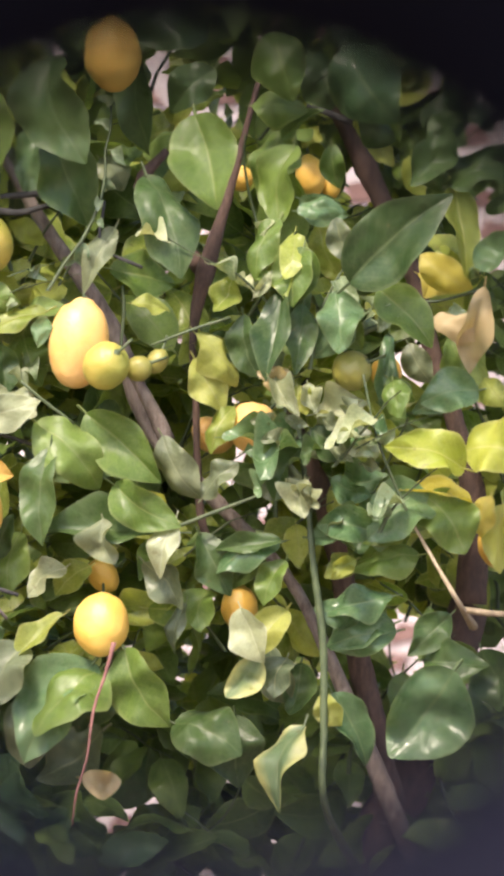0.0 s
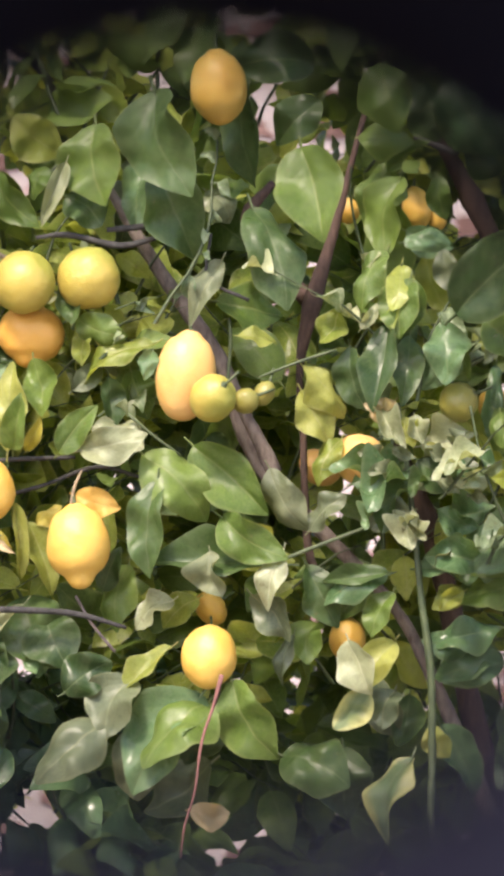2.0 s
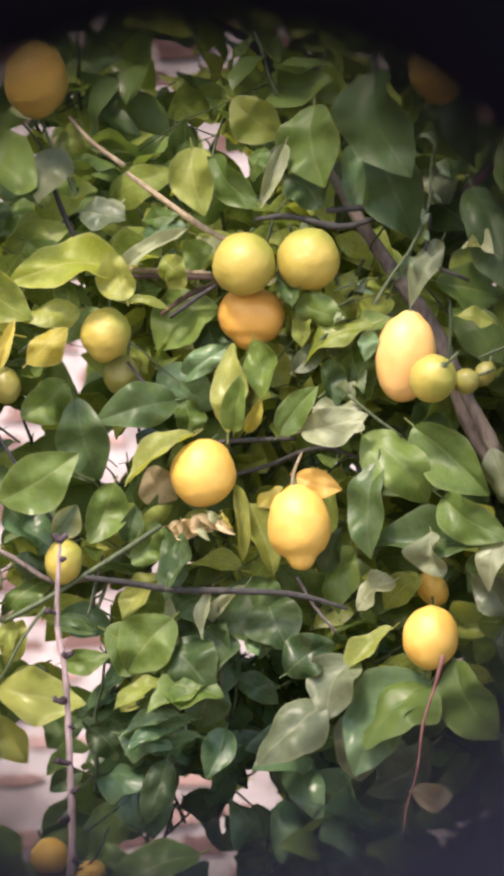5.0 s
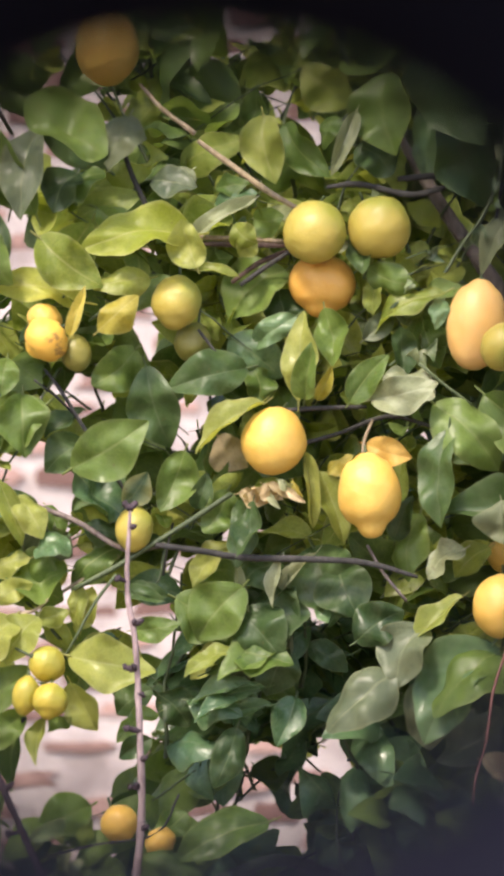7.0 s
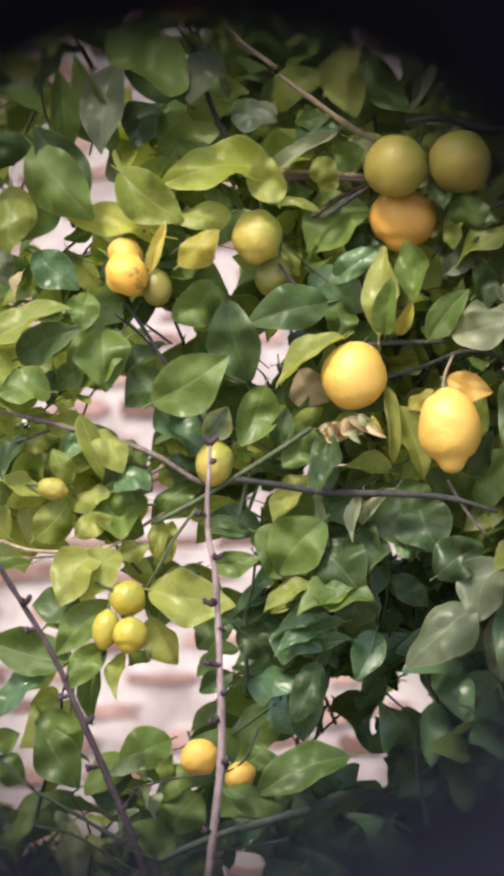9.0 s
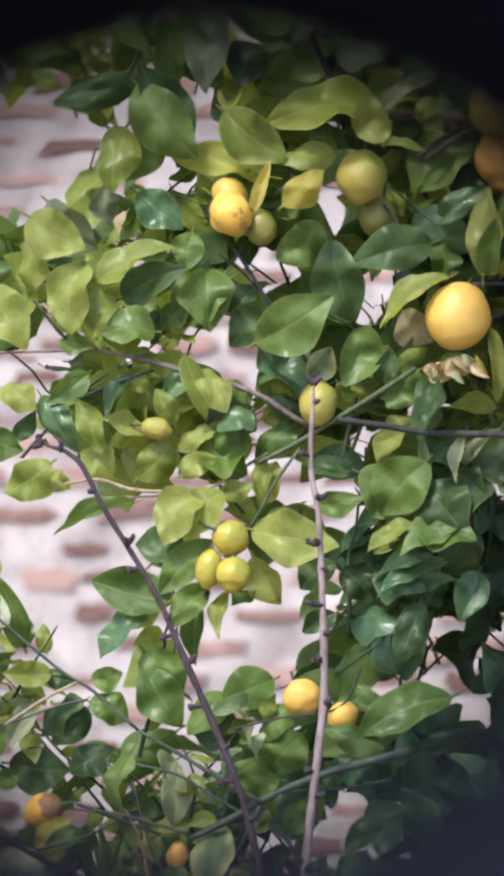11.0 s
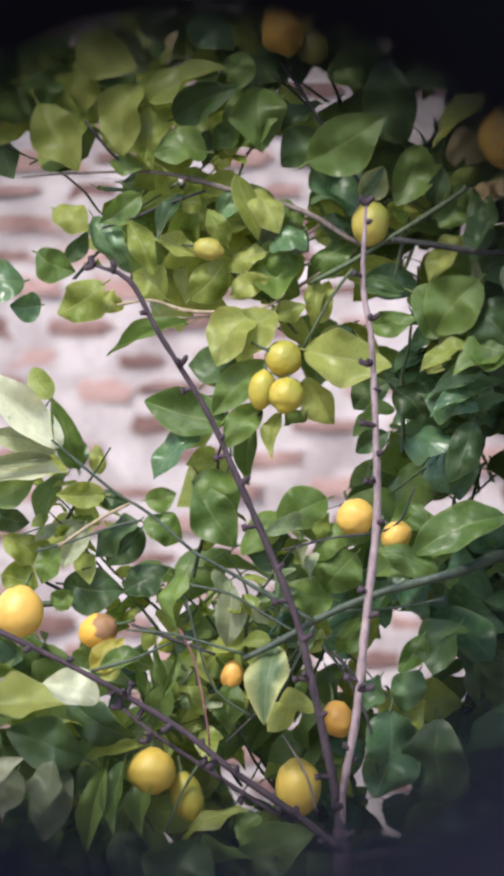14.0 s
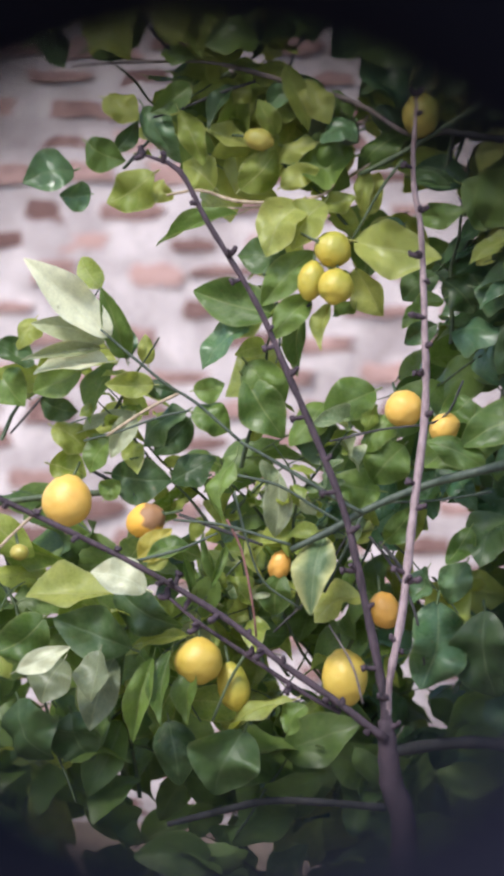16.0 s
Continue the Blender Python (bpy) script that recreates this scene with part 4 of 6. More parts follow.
leaf("mid", 2, (0.336, 4.820, 2.064), (0.391, 4.806, 2.060), 0.034, -5.01829)
leaf("blue", 2, (0.427, 4.820, 2.124), (0.475, 4.796, 2.045), 0.075, 18.1139)
leaf("mid", 7, (0.367, 4.850, 2.041), (0.349, 4.838, 1.961), 0.046, 12.416)
leaf("mid", 4, (0.378, 4.880, 2.004), (0.360, 4.913, 1.892), 0.055, -12.437)
leaf("dark", 1, (0.426, 4.740, 1.881), (0.521, 4.685, 1.964), 0.072, 12)
leaf("light", 1, (0.539, 4.800, 1.981), (0.552, 4.785, 1.888), 0.037, -27.0087)
leaf("yellow", 2, (0.504, 4.800, 1.908), (0.555, 4.794, 1.874), 0.038, 25.5674)
leaf("blue", 4, (0.556, 4.760, 1.895), (0.605, 4.754, 1.922), 0.036, -5.52762)
leaf("dark", 7, (0.538, 4.850, 1.997), (0.618, 4.852, 2.013), 0.034, 6.23158)
leaf("dark", 3, (0.572, 4.800, 1.952), (0.604, 4.785, 1.975), 0.017, 14.3019)
leaf("blue", 0, (0.387, 4.850, 1.968), (0.436, 4.847, 1.951), 0.033, 26.6018)
leaf("mid", 1, (0.392, 4.800, 1.917), (0.378, 4.809, 1.860), 0.037, -18.9243)
leaf("light", 7, (0.429, 4.880, 1.890), (0.406, 4.875, 1.947), 0.036, -24.0271)
leaf("dark", 0, (0.418, 4.850, 2.150), (0.493, 4.858, 2.137), 0.065, 24.3175)
leaf("dark", 4, (0.495, 4.880, 2.119), (0.576, 4.885, 2.143), 0.063, 14.1959)
leaf("dark", 4, (0.549, 4.850, 2.088), (0.530, 4.859, 2.015), 0.048, 28.9712)
leaf("dark", 8, (0.510, 4.830, 2.023), (0.527, 4.831, 1.975), 0.034, 11.0283)
leaf("dark", 9, (0.405, 4.900, 2.126), (0.427, 4.887, 2.068), 0.059, -21.2563)
leaf("mid", 8, (0.084, 4.850, 1.836), (0.147, 4.823, 1.866), 0.031, -33.8107)
leaf("light", 2, (0.096, 4.880, 1.872), (0.137, 4.885, 1.878), 0.024, 29.3329)
leaf("mid", 7, (0.144, 4.860, 1.834), (0.090, 4.839, 1.802), 0.051, -10.8178)
leaf("pale", 7, (0.070, 4.800, 1.772), (0.121, 4.790, 1.750), 0.042, -23.6664)
leaf("mid", 8, (0.122, 4.780, 1.745), (0.188, 4.779, 1.680), 0.059, -15.8414)
leaf("mid", 1, (0.170, 4.790, 1.751), (0.243, 4.774, 1.682), 0.055, 20.5563)
leaf("dark", 0, (0.129, 4.770, 1.716), (0.119, 4.763, 1.619), 0.043, 19.1963)
leaf("mid", 6, (0.192, 4.770, 1.678), (0.256, 4.739, 1.635), 0.043, 21.1145)
leaf("dark", 1, (0.257, 4.780, 1.633), (0.122, 4.780, 1.636), 0.049, 21.0965)
leaf("pale", 8, (0.254, 4.755, 1.647), (0.237, 4.750, 1.587), 0.031, 8)
leaf("grey", 4, (0.229, 4.780, 1.604), (0.268, 4.781, 1.558), 0.039, 31.8654)
leaf("grey", 5, (0.181, 4.760, 1.644), (0.192, 4.753, 1.599), 0.034, 20.1773)
leaf("grey", 2, (0.242, 4.790, 1.725), (0.280, 4.793, 1.661), 0.040, 22.221)
leaf("grey", 7, (0.284, 4.800, 1.667), (0.320, 4.789, 1.703), 0.033, -14.0004)
leaf("light", 2, (0.283, 4.780, 1.831), (0.328, 4.796, 1.780), 0.032, -25.4538)
leaf("light", 0, (0.278, 4.800, 1.806), (0.308, 4.798, 1.753), 0.040, -14.1448)
leaf("dark", 0, (0.323, 4.790, 1.848), (0.337, 4.790, 1.784), 0.038, 27.5193)
leaf("dark", 7, (0.364, 4.800, 1.873), (0.350, 4.771, 1.803), 0.034, -12.5039)
leaf("dark", 0, (0.391, 4.830, 1.876), (0.387, 4.846, 1.820), 0.033, 27.0913)
leaf("light", 0, (0.216, 4.800, 1.862), (0.256, 4.812, 1.856), 0.025, -30.5547)
leaf("blue", 2, (0.361, 4.790, 1.626), (0.297, 4.785, 1.599), 0.039, 12.4193)
leaf("dark", 1, (0.363, 4.780, 1.623), (0.297, 4.796, 1.615), 0.021, 3.15165)
leaf("dark", 6, (0.284, 4.800, 1.630), (0.317, 4.809, 1.567), 0.041, -16.6198)
leaf("blue", 9, (0.443, 4.800, 1.875), (0.403, 4.788, 1.805), 0.045, -32.1529)
leaf("mid", 0, (0.422, 4.830, 1.856), (0.447, 4.822, 1.816), 0.036, 16.6222)
leaf("mid", 1, (0.461, 4.770, 1.875), (0.515, 4.759, 1.818), 0.050, -14.0236)
leaf("dry", 5, (0.566, 4.780, 1.876), (0.553, 4.798, 1.790), 0.034, -13.7321)
leaf("dry", 9, (0.518, 4.800, 1.852), (0.560, 4.778, 1.829), 0.034, -10.1304)
leaf("mid", 2, (0.470, 4.800, 1.785), (0.496, 4.794, 1.761), 0.027, 31.0908)
leaf("blue", 9, (0.480, 4.830, 1.834), (0.471, 4.815, 1.760), 0.024, -28.5441)
leaf("blue", 0, (0.565, 4.820, 1.780), (0.498, 4.806, 1.754), 0.034, -9.69108)
leaf("bright", 6, (0.546, 4.720, 1.698), (0.464, 4.690, 1.720), 0.045, 4)
leaf("yellow", 3, (0.555, 4.770, 1.665), (0.479, 4.759, 1.677), 0.022, 28.411)
leaf("bright", 7, (0.542, 4.730, 1.716), (0.598, 4.700, 1.708), 0.066, 4)
leaf("yellow", 2, (0.569, 4.770, 1.668), (0.559, 4.774, 1.626), 0.029, 15.7622)
leaf("light", 6, (0.586, 4.780, 1.661), (0.579, 4.775, 1.591), 0.033, 5.0603)
leaf("blue", 6, (0.513, 4.760, 1.669), (0.445, 4.750, 1.630), 0.062, 6)
leaf("mid", 7, (0.507, 4.765, 1.672), (0.548, 4.755, 1.612), 0.062, -6)
leaf("blue", 6, (0.476, 4.780, 1.672), (0.456, 4.780, 1.614), 0.050, 10)
leaf("mid", 7, (0.496, 4.820, 1.631), (0.444, 4.837, 1.599), 0.054, 22.408)
leaf("blue", 5, (0.395, 4.780, 1.627), (0.462, 4.792, 1.630), 0.045, -4.95964)
leaf("grey", 5, (0.388, 4.800, 1.723), (0.452, 4.775, 1.728), 0.045, 13.1427)
leaf("pale", 5, (0.398, 4.820, 1.751), (0.454, 4.803, 1.762), 0.034, -8.07487)
leaf("blue", 5, (0.384, 4.800, 1.717), (0.328, 4.799, 1.717), 0.034, 15.838)
leaf("grey", 5, (0.387, 4.800, 1.689), (0.345, 4.801, 1.671), 0.040, 13.6623)
leaf("pale", 5, (0.387, 4.770, 1.684), (0.382, 4.757, 1.648), 0.026, -25.3063)
leaf("blue", 5, (0.422, 4.830, 1.677), (0.473, 4.816, 1.690), 0.034, -8.74197)
leaf("dry", 5, (0.369, 4.790, 1.796), (0.356, 4.797, 1.772), 0.024, 16.4964)
leaf("light", 5, (0.378, 4.780, 1.778), (0.386, 4.770, 1.749), 0.028, -5.47406)
leaf("blue", 5, (0.305, 4.780, 1.727), (0.364, 4.790, 1.731), 0.026, -4.38743)
leaf("pale", 6, (0.146, 4.800, 1.600), (0.108, 4.810, 1.571), 0.035, 23.8687)
leaf("light", 1, (0.146, 4.780, 1.550), (0.094, 4.783, 1.504), 0.026, 26.6432)
leaf("light", 0, (0.174, 4.830, 1.600), (0.138, 4.826, 1.571), 0.034, 7.83283)
leaf("mid", 9, (0.182, 4.780, 1.505), (0.113, 4.744, 1.443), 0.073, 23.9573)
leaf("grey", 9, (0.106, 4.800, 1.466), (0.119, 4.802, 1.396), 0.052, -19.3925)
leaf("mid", 0, (0.202, 4.770, 1.514), (0.245, 4.762, 1.435), 0.065, 31.8364)
leaf("dark", 2, (0.197, 4.830, 1.482), (0.146, 4.845, 1.430), 0.059, -24.3939)
leaf("grey", 4, (0.193, 4.840, 1.431), (0.129, 4.863, 1.379), 0.062, 5.78663)
leaf("dry", 5, (0.166, 4.800, 1.385), (0.206, 4.806, 1.381), 0.030, 18.8995)
leaf("grey", 8, (0.266, 4.800, 1.561), (0.254, 4.812, 1.509), 0.020, 14.8609)
leaf("mid", 6, (0.290, 4.820, 1.577), (0.279, 4.802, 1.535), 0.040, 13.1756)
leaf("pale", 1, (0.323, 4.780, 1.556), (0.345, 4.778, 1.501), 0.042, 31.1695)
leaf("rim", 4, (0.342, 4.800, 1.505), (0.308, 4.790, 1.465), 0.035, -20.0975)
leaf("grey", 0, (0.353, 4.820, 1.515), (0.373, 4.836, 1.456), 0.040, 17.8332)
leaf("dark", 9, (0.259, 4.850, 1.447), (0.325, 4.818, 1.418), 0.068, -11.8782)
leaf("dark", 6, (0.322, 4.860, 1.447), (0.328, 4.864, 1.373), 0.059, -22.2165)
leaf("rim", 8, (0.378, 4.780, 1.445), (0.348, 4.751, 1.362), 0.053, 31.5036)
leaf("light", 0, (0.403, 4.780, 1.470), (0.422, 4.782, 1.437), 0.029, 21.3051)
leaf("blue", 4, (0.536, 4.760, 1.495), (0.473, 4.780, 1.410), 0.086, -22)
leaf("blue", 1, (0.419, 4.800, 1.472), (0.455, 4.813, 1.398), 0.043, -29.0101)
leaf("blue", 0, (0.479, 4.820, 1.545), (0.414, 4.813, 1.520), 0.054, 22.1697)
leaf("blue", 9, (0.448, 4.800, 1.549), (0.400, 4.781, 1.555), 0.034, -10.2013)
leaf("mid", 4, (0.506, 4.820, 1.493), (0.573, 4.838, 1.498), 0.047, 15.2421)
leaf("dark", 4, (0.571, 4.800, 1.513), (0.589, 4.782, 1.452), 0.054, 24.691)
leaf("mid", 7, (0.516, 4.800, 1.556), (0.505, 4.796, 1.502), 0.024, -11.2893)
leaf("light", 2, (0.443, 4.800, 1.605), (0.411, 4.785, 1.587), 0.025, -32.267)
leaf("dark", 4, (0.390, 4.850, 1.498), (0.377, 4.833, 1.445), 0.035, -4.97936)
leaf("light", 6, (-0.053, 4.770, 2.030), (-0.041, 4.760, 1.961), 0.043, 0)
leaf("mid", 6, (-0.034, 4.830, 2.024), (0.011, 4.809, 1.969), 0.037, 24.7776)
leaf("light", 0, (-0.011, 4.820, 2.079), (0.040, 4.828, 2.042), 0.047, 17.1323)
leaf("mid", 9, (0.019, 4.820, 2.034), (0.006, 4.815, 2.000), 0.032, 31.9438)
leaf("pale", 3, (0.043, 4.800, 2.035), (0.018, 4.787, 1.970), 0.019, -22.9568)
leaf("mid", 0, (0.068, 4.810, 2.075), (0.075, 4.786, 1.992), 0.070, 19.8972)
leaf("dark", 7, (0.045, 4.820, 2.004), (0.081, 4.816, 1.974), 0.052, -7.89971)
leaf("blue", 6, (0.127, 4.850, 2.043), (0.108, 4.833, 1.971), 0.036, 17.0589)
leaf("blue", 8, (-0.060, 4.850, 1.962), (-0.111, 4.854, 1.935), 0.029, 29.1901)
leaf("mid", 6, (-0.100, 4.860, 1.963), (-0.065, 4.855, 1.969), 0.024, -8.45518)
leaf("light", 2, (-0.082, 4.800, 1.920), (-0.059, 4.799, 1.901), 0.030, 21.8893)
leaf("mid", 6, (-0.062, 4.830, 1.927), (-0.031, 4.821, 1.929), 0.032, 32.4845)
leaf("mid", 6, (-0.107, 4.850, 1.888), (-0.082, 4.847, 1.894), 0.024, -19.8263)
leaf("dark", 4, (0.041, 4.820, 1.912), (0.053, 4.803, 1.870), 0.029, 8.5468)
leaf("mid", 2, (0.051, 4.810, 1.876), (0.101, 4.798, 1.857), 0.036, 30.6289)
leaf("yellow", 2, (0.067, 4.815, 1.867), (0.101, 4.811, 1.864), 0.024, -3.65523)
leaf("light", 0, (0.064, 4.820, 1.866), (0.056, 4.817, 1.832), 0.025, 24.81)
leaf("light", 8, (0.125, 4.800, 1.859), (0.051, 4.818, 1.818), 0.034, 23.1895)
leaf("grey", 3, (0.051, 4.820, 1.807), (0.081, 4.832, 1.838), 0.024, 20.3973)
leaf("blue", 6, (0.130, 4.800, 1.847), (0.121, 4.787, 1.817), 0.019, -22.776)
leaf("mid", 0, (-0.031, 4.850, 1.883), (-0.091, 4.843, 1.835), 0.070, 15.2823)
leaf("dark", 9, (-0.038, 4.860, 1.861), (-0.026, 4.848, 1.812), 0.047, 14.384)
leaf("blue", 8, (-0.020, 4.820, 1.831), (-0.069, 4.836, 1.797), 0.027, -19.1486)
leaf("blue", 9, (-0.084, 4.830, 1.809), (-0.031, 4.841, 1.769), 0.047, 15.9625)
leaf("mid", 7, (-0.060, 4.840, 1.781), (-0.054, 4.838, 1.744), 0.037, -24.1303)
leaf("light", 0, (-0.017, 4.770, 1.745), (-0.013, 4.770, 1.834), 0.035, -12)
leaf("mid", 3, (-0.011, 4.760, 1.744), (-0.004, 4.734, 1.799), 0.029, -7.94501)
leaf("mid", 4, (0.013, 4.810, 1.836), (0.022, 4.792, 1.777), 0.035, 8.12259)
leaf("yellow", 3, (0.003, 4.800, 1.745), (0.018, 4.791, 1.779), 0.015, 18.3601)
leaf("mid", 1, (0.034, 4.780, 1.744), (0.072, 4.774, 1.791), 0.032, 8.18675)
leaf("pale", 6, (0.055, 4.770, 1.744), (0.122, 4.760, 1.761), 0.038, 12)
leaf("dark", 4, (0.085, 4.810, 1.820), (0.089, 4.823, 1.770), 0.027, -25.5787)
leaf("mid", 6, (0.108, 4.830, 1.827), (0.126, 4.831, 1.778), 0.041, -16.227)
leaf("light", 3, (-0.057, 4.800, 1.747), (-0.119, 4.822, 1.699), 0.024, 22.5474)
leaf("dry", 0, (-0.100, 4.860, 1.710), (-0.071, 4.848, 1.679), 0.042, 26.8264)
leaf("dry", 5, (-0.076, 4.800, 1.651), (-0.032, 4.791, 1.656), 0.020, 27.3796)
leaf("dry", 5, (-0.053, 4.795, 1.662), (-0.032, 4.791, 1.646), 0.013, 9.85671)
leaf("light", 3, (-0.008, 4.790, 1.693), (-0.001, 4.809, 1.615), 0.017, -33.7941)
leaf("yellow", 2, (0.009, 4.810, 1.673), (0.034, 4.801, 1.694), 0.019, -30.5412)
leaf("light", 1, (0.006, 4.810, 1.675), (0.031, 4.812, 1.602), 0.033, -24.4032)
leaf("amber", 0, (0.050, 4.790, 1.701), (0.095, 4.777, 1.687), 0.031, 16.3305)
leaf("dark", 1, (0.079, 4.830, 1.606), (0.096, 4.818, 1.650), 0.026, 4.17144)
leaf("mid", 2, (0.101, 4.840, 1.636), (0.087, 4.816, 1.570), 0.043, 13.8277)
leaf("dark", 9, (-0.068, 4.800, 1.650), (-0.073, 4.774, 1.582), 0.032, -32.142)
leaf("pale", 3, (-0.003, 4.800, 1.594), (-0.054, 4.822, 1.530), 0.014, 12.0489)
leaf("grey", 3, (-0.020, 4.830, 1.552), (-0.026, 4.824, 1.481), 0.013, 30.6576)
leaf("dark", 0, (-0.038, 4.830, 1.574), (-0.043, 4.804, 1.493), 0.063, 8.69865)
leaf("dark", 6, (-0.005, 4.830, 1.602), (0.031, 4.808, 1.531), 0.069, -9.15831)
leaf("blue", 6, (0.025, 4.820, 1.526), (0.003, 4.810, 1.548), 0.041, 17.9043)
# next five leaves in duller tones: shade and haze put into their colour
leaf("dark", 7, (0.039, 4.790, 1.506), (0.087, 4.787, 1.537), 0.047, 22.5831)
leaf("grey", 6, (0.103, 4.780, 1.524), (0.074, 4.770, 1.462), 0.055, 5)
leaf("grey", 9, (0.076, 4.770, 1.478), (0.008, 4.765, 1.420), 0.058, 6)
leaf("blue", 6, (0.171, 4.780, 1.508), (0.100, 4.770, 1.410), 0.073, 8)
leaf("dark", 0, (0.081, 4.800, 1.452), (0.045, 4.804, 1.433), 0.036, -25.4242)
leaf("mid", 9, (-0.119, 4.840, 1.573), (-0.080, 4.837, 1.579), 0.047, -13.6693)
leaf("mid", 0, (-0.119, 4.850, 1.503), (-0.080, 4.847, 1.535), 0.054, -23.9413)
leaf("grey", 6, (-0.113, 4.820, 1.455), (-0.046, 4.818, 1.491), 0.024, -8.50799)
leaf("dry", 5, (-0.062, 4.780, 1.659), (-0.043, 4.776, 1.643), 0.013, -30.8819)
leaf("dry", 3, (-0.046, 4.770, 1.663), (-0.026, 4.772, 1.648), 0.010, -14.8155)
leaf("pale", 5, (-0.037, 4.770, 1.665), (-0.018, 4.771, 1.657), 0.010, 22.9018)
leaf("dry", 3, (-0.029, 4.770, 1.657), (-0.010, 4.759, 1.643), 0.009, 15.1022)
leaf("dry", 5, (-0.074, 4.790, 1.651), (-0.054, 4.785, 1.640), 0.012, -32.5709)
leaf("yellow", 3, (-0.023, 4.770, 1.665), (-0.012, 4.772, 1.648), 0.008, 32.1166)
leaf("pale", 3, (-0.048, 4.780, 1.654), (-0.035, 4.775, 1.637), 0.008, 8.69499)
leaf("mid", 4, (-0.283, 4.750, 2.038), (-0.203, 4.726, 1.978), 0.063, -15.6679)
leaf("grey", 9, (-0.185, 4.820, 2.038), (-0.207, 4.795, 1.984), 0.046, 6.4943)
leaf("mid", 2, (-0.212, 4.800, 1.981), (-0.264, 4.794, 1.948), 0.043, 28.6332)
leaf("grey", 0, (-0.280, 4.800, 2.020), (-0.295, 4.762, 1.930), 0.046, 3.06647)
leaf("light", 6, (-0.275, 4.760, 1.907), (-0.211, 4.755, 1.857), 0.049, 6)
leaf("bright", 6, (-0.228, 4.810, 1.850), (-0.325, 4.795, 1.868), 0.041, 4)
# bright tone replaces the light that this leaf fails to catch
leaf("bright", 6, (-0.119, 4.770, 1.917), (-0.233, 4.755, 1.903), 0.051, 6)
leaf("light", 9, (-0.161, 4.780, 1.871), (-0.218, 4.760, 1.861), 0.034, 4)
leaf("light", 4, (-0.116, 4.765, 1.877), (-0.131, 4.760, 1.925), 0.039, -8)
leaf("mid", 8, (-0.217, 4.800, 1.935), (-0.162, 4.816, 1.906), 0.038, 33.7019)
leaf("light", 3, (-0.120, 4.800, 1.878), (-0.075, 4.787, 1.871), 0.016, -30.8482)
leaf("light", 0, (-0.059, 4.810, 1.908), (-0.075, 4.811, 1.891), 0.025, -29.9681)
leaf("pale", 3, (-0.123, 4.820, 1.912), (-0.056, 4.804, 1.952), 0.020, -7.64676)
leaf("grey", 0, (-0.165, 4.830, 1.970), (-0.119, 4.810, 1.963), 0.035, -11.4075)
leaf("pale", 9, (-0.121, 4.840, 1.982), (-0.148, 4.826, 1.958), 0.029, -5.70868)
leaf("yellow", 2, (-0.216, 4.760, 1.814), (-0.177, 4.750, 1.849), 0.031, 10)
leaf("yellow", 3, (-0.242, 4.740, 1.808), (-0.226, 4.730, 1.857), 0.015, 5)
leaf("mid", 7, (-0.177, 4.820, 1.797), (-0.221, 4.806, 1.760), 0.047, -30.613)
leaf("dark", 0, (-0.170, 4.800, 1.779), (-0.146, 4.819, 1.697), 0.051, -3.34613)
leaf("dark", 8, (-0.065, 4.800, 1.780), (-0.145, 4.784, 1.759), 0.048, -19.5879)
leaf("mid", 0, (-0.242, 4.770, 1.676), (-0.166, 4.750, 1.722), 0.056, 20.4304)
leaf("dark", 6, (-0.230, 4.810, 1.707), (-0.271, 4.806, 1.677), 0.041, -17.2196)
leaf("dark", 1, (-0.230, 4.820, 1.738), (-0.272, 4.818, 1.711), 0.025, 29.3548)
leaf("mid", 0, (-0.271, 4.800, 1.746), (-0.326, 4.803, 1.698), 0.063, 6.85621)
leaf("blue", 4, (-0.243, 4.790, 1.673), (-0.193, 4.810, 1.625), 0.053, -32.6707)
leaf("dark", 2, (-0.233, 4.810, 1.623), (-0.191, 4.800, 1.612), 0.024, -5.41809)
leaf("rim", 0, (-0.189, 4.790, 1.642), (-0.166, 4.786, 1.673), 0.029, 26.9111)
leaf("mid", 4, (-0.129, 4.800, 1.695), (-0.154, 4.799, 1.635), 0.042, -20.7626)
leaf("light", 3, (-0.053, 4.780, 1.747), (-0.122, 4.776, 1.697), 0.029, 29.2333)
leaf("dark", 3, (-0.118, 4.800, 1.637), (-0.107, 4.792, 1.673), 0.024, 14.5429)
leaf("mid", 7, (-0.085, 4.810, 1.656), (-0.109, 4.791, 1.613), 0.039, -26.6809)
leaf("dark", 4, (-0.059, 4.780, 1.642), (-0.074, 4.759, 1.585), 0.029, 16.4393)
leaf("light", 0, (-0.085, 4.820, 1.606), (-0.126, 4.810, 1.563), 0.036, 23.6923)
leaf("light", 0, (-0.172, 4.830, 1.622), (-0.130, 4.841, 1.627), 0.029, 3.16519)
leaf("mid", 0, (-0.306, 4.820, 1.657), (-0.276, 4.830, 1.614), 0.032, -18.5412)
leaf("grey", 6, (-0.283, 4.810, 1.629), (-0.247, 4.816, 1.586), 0.048, 22.2504)
leaf("mid", 9, (-0.319, 4.820, 1.584), (-0.256, 4.804, 1.547), 0.065, 19.7676)
leaf("mid", 2, (-0.197, 4.820, 1.606), (-0.250, 4.816, 1.563), 0.041, 11.1358)
leaf("dark", 3, (-0.185, 4.800, 1.560), (-0.146, 4.801, 1.551), 0.018, -18.0902)
leaf("mid", 0, (-0.074, 4.790, 1.561), (-0.121, 4.801, 1.507), 0.058, -17.3272)
leaf("dark", 7, (-0.042, 4.810, 1.561), (-0.047, 4.809, 1.490), 0.064, 15.8233)
leaf("dark", 0, (0.020, 4.820, 1.583), (0.043, 4.798, 1.529), 0.057, -5.80238)
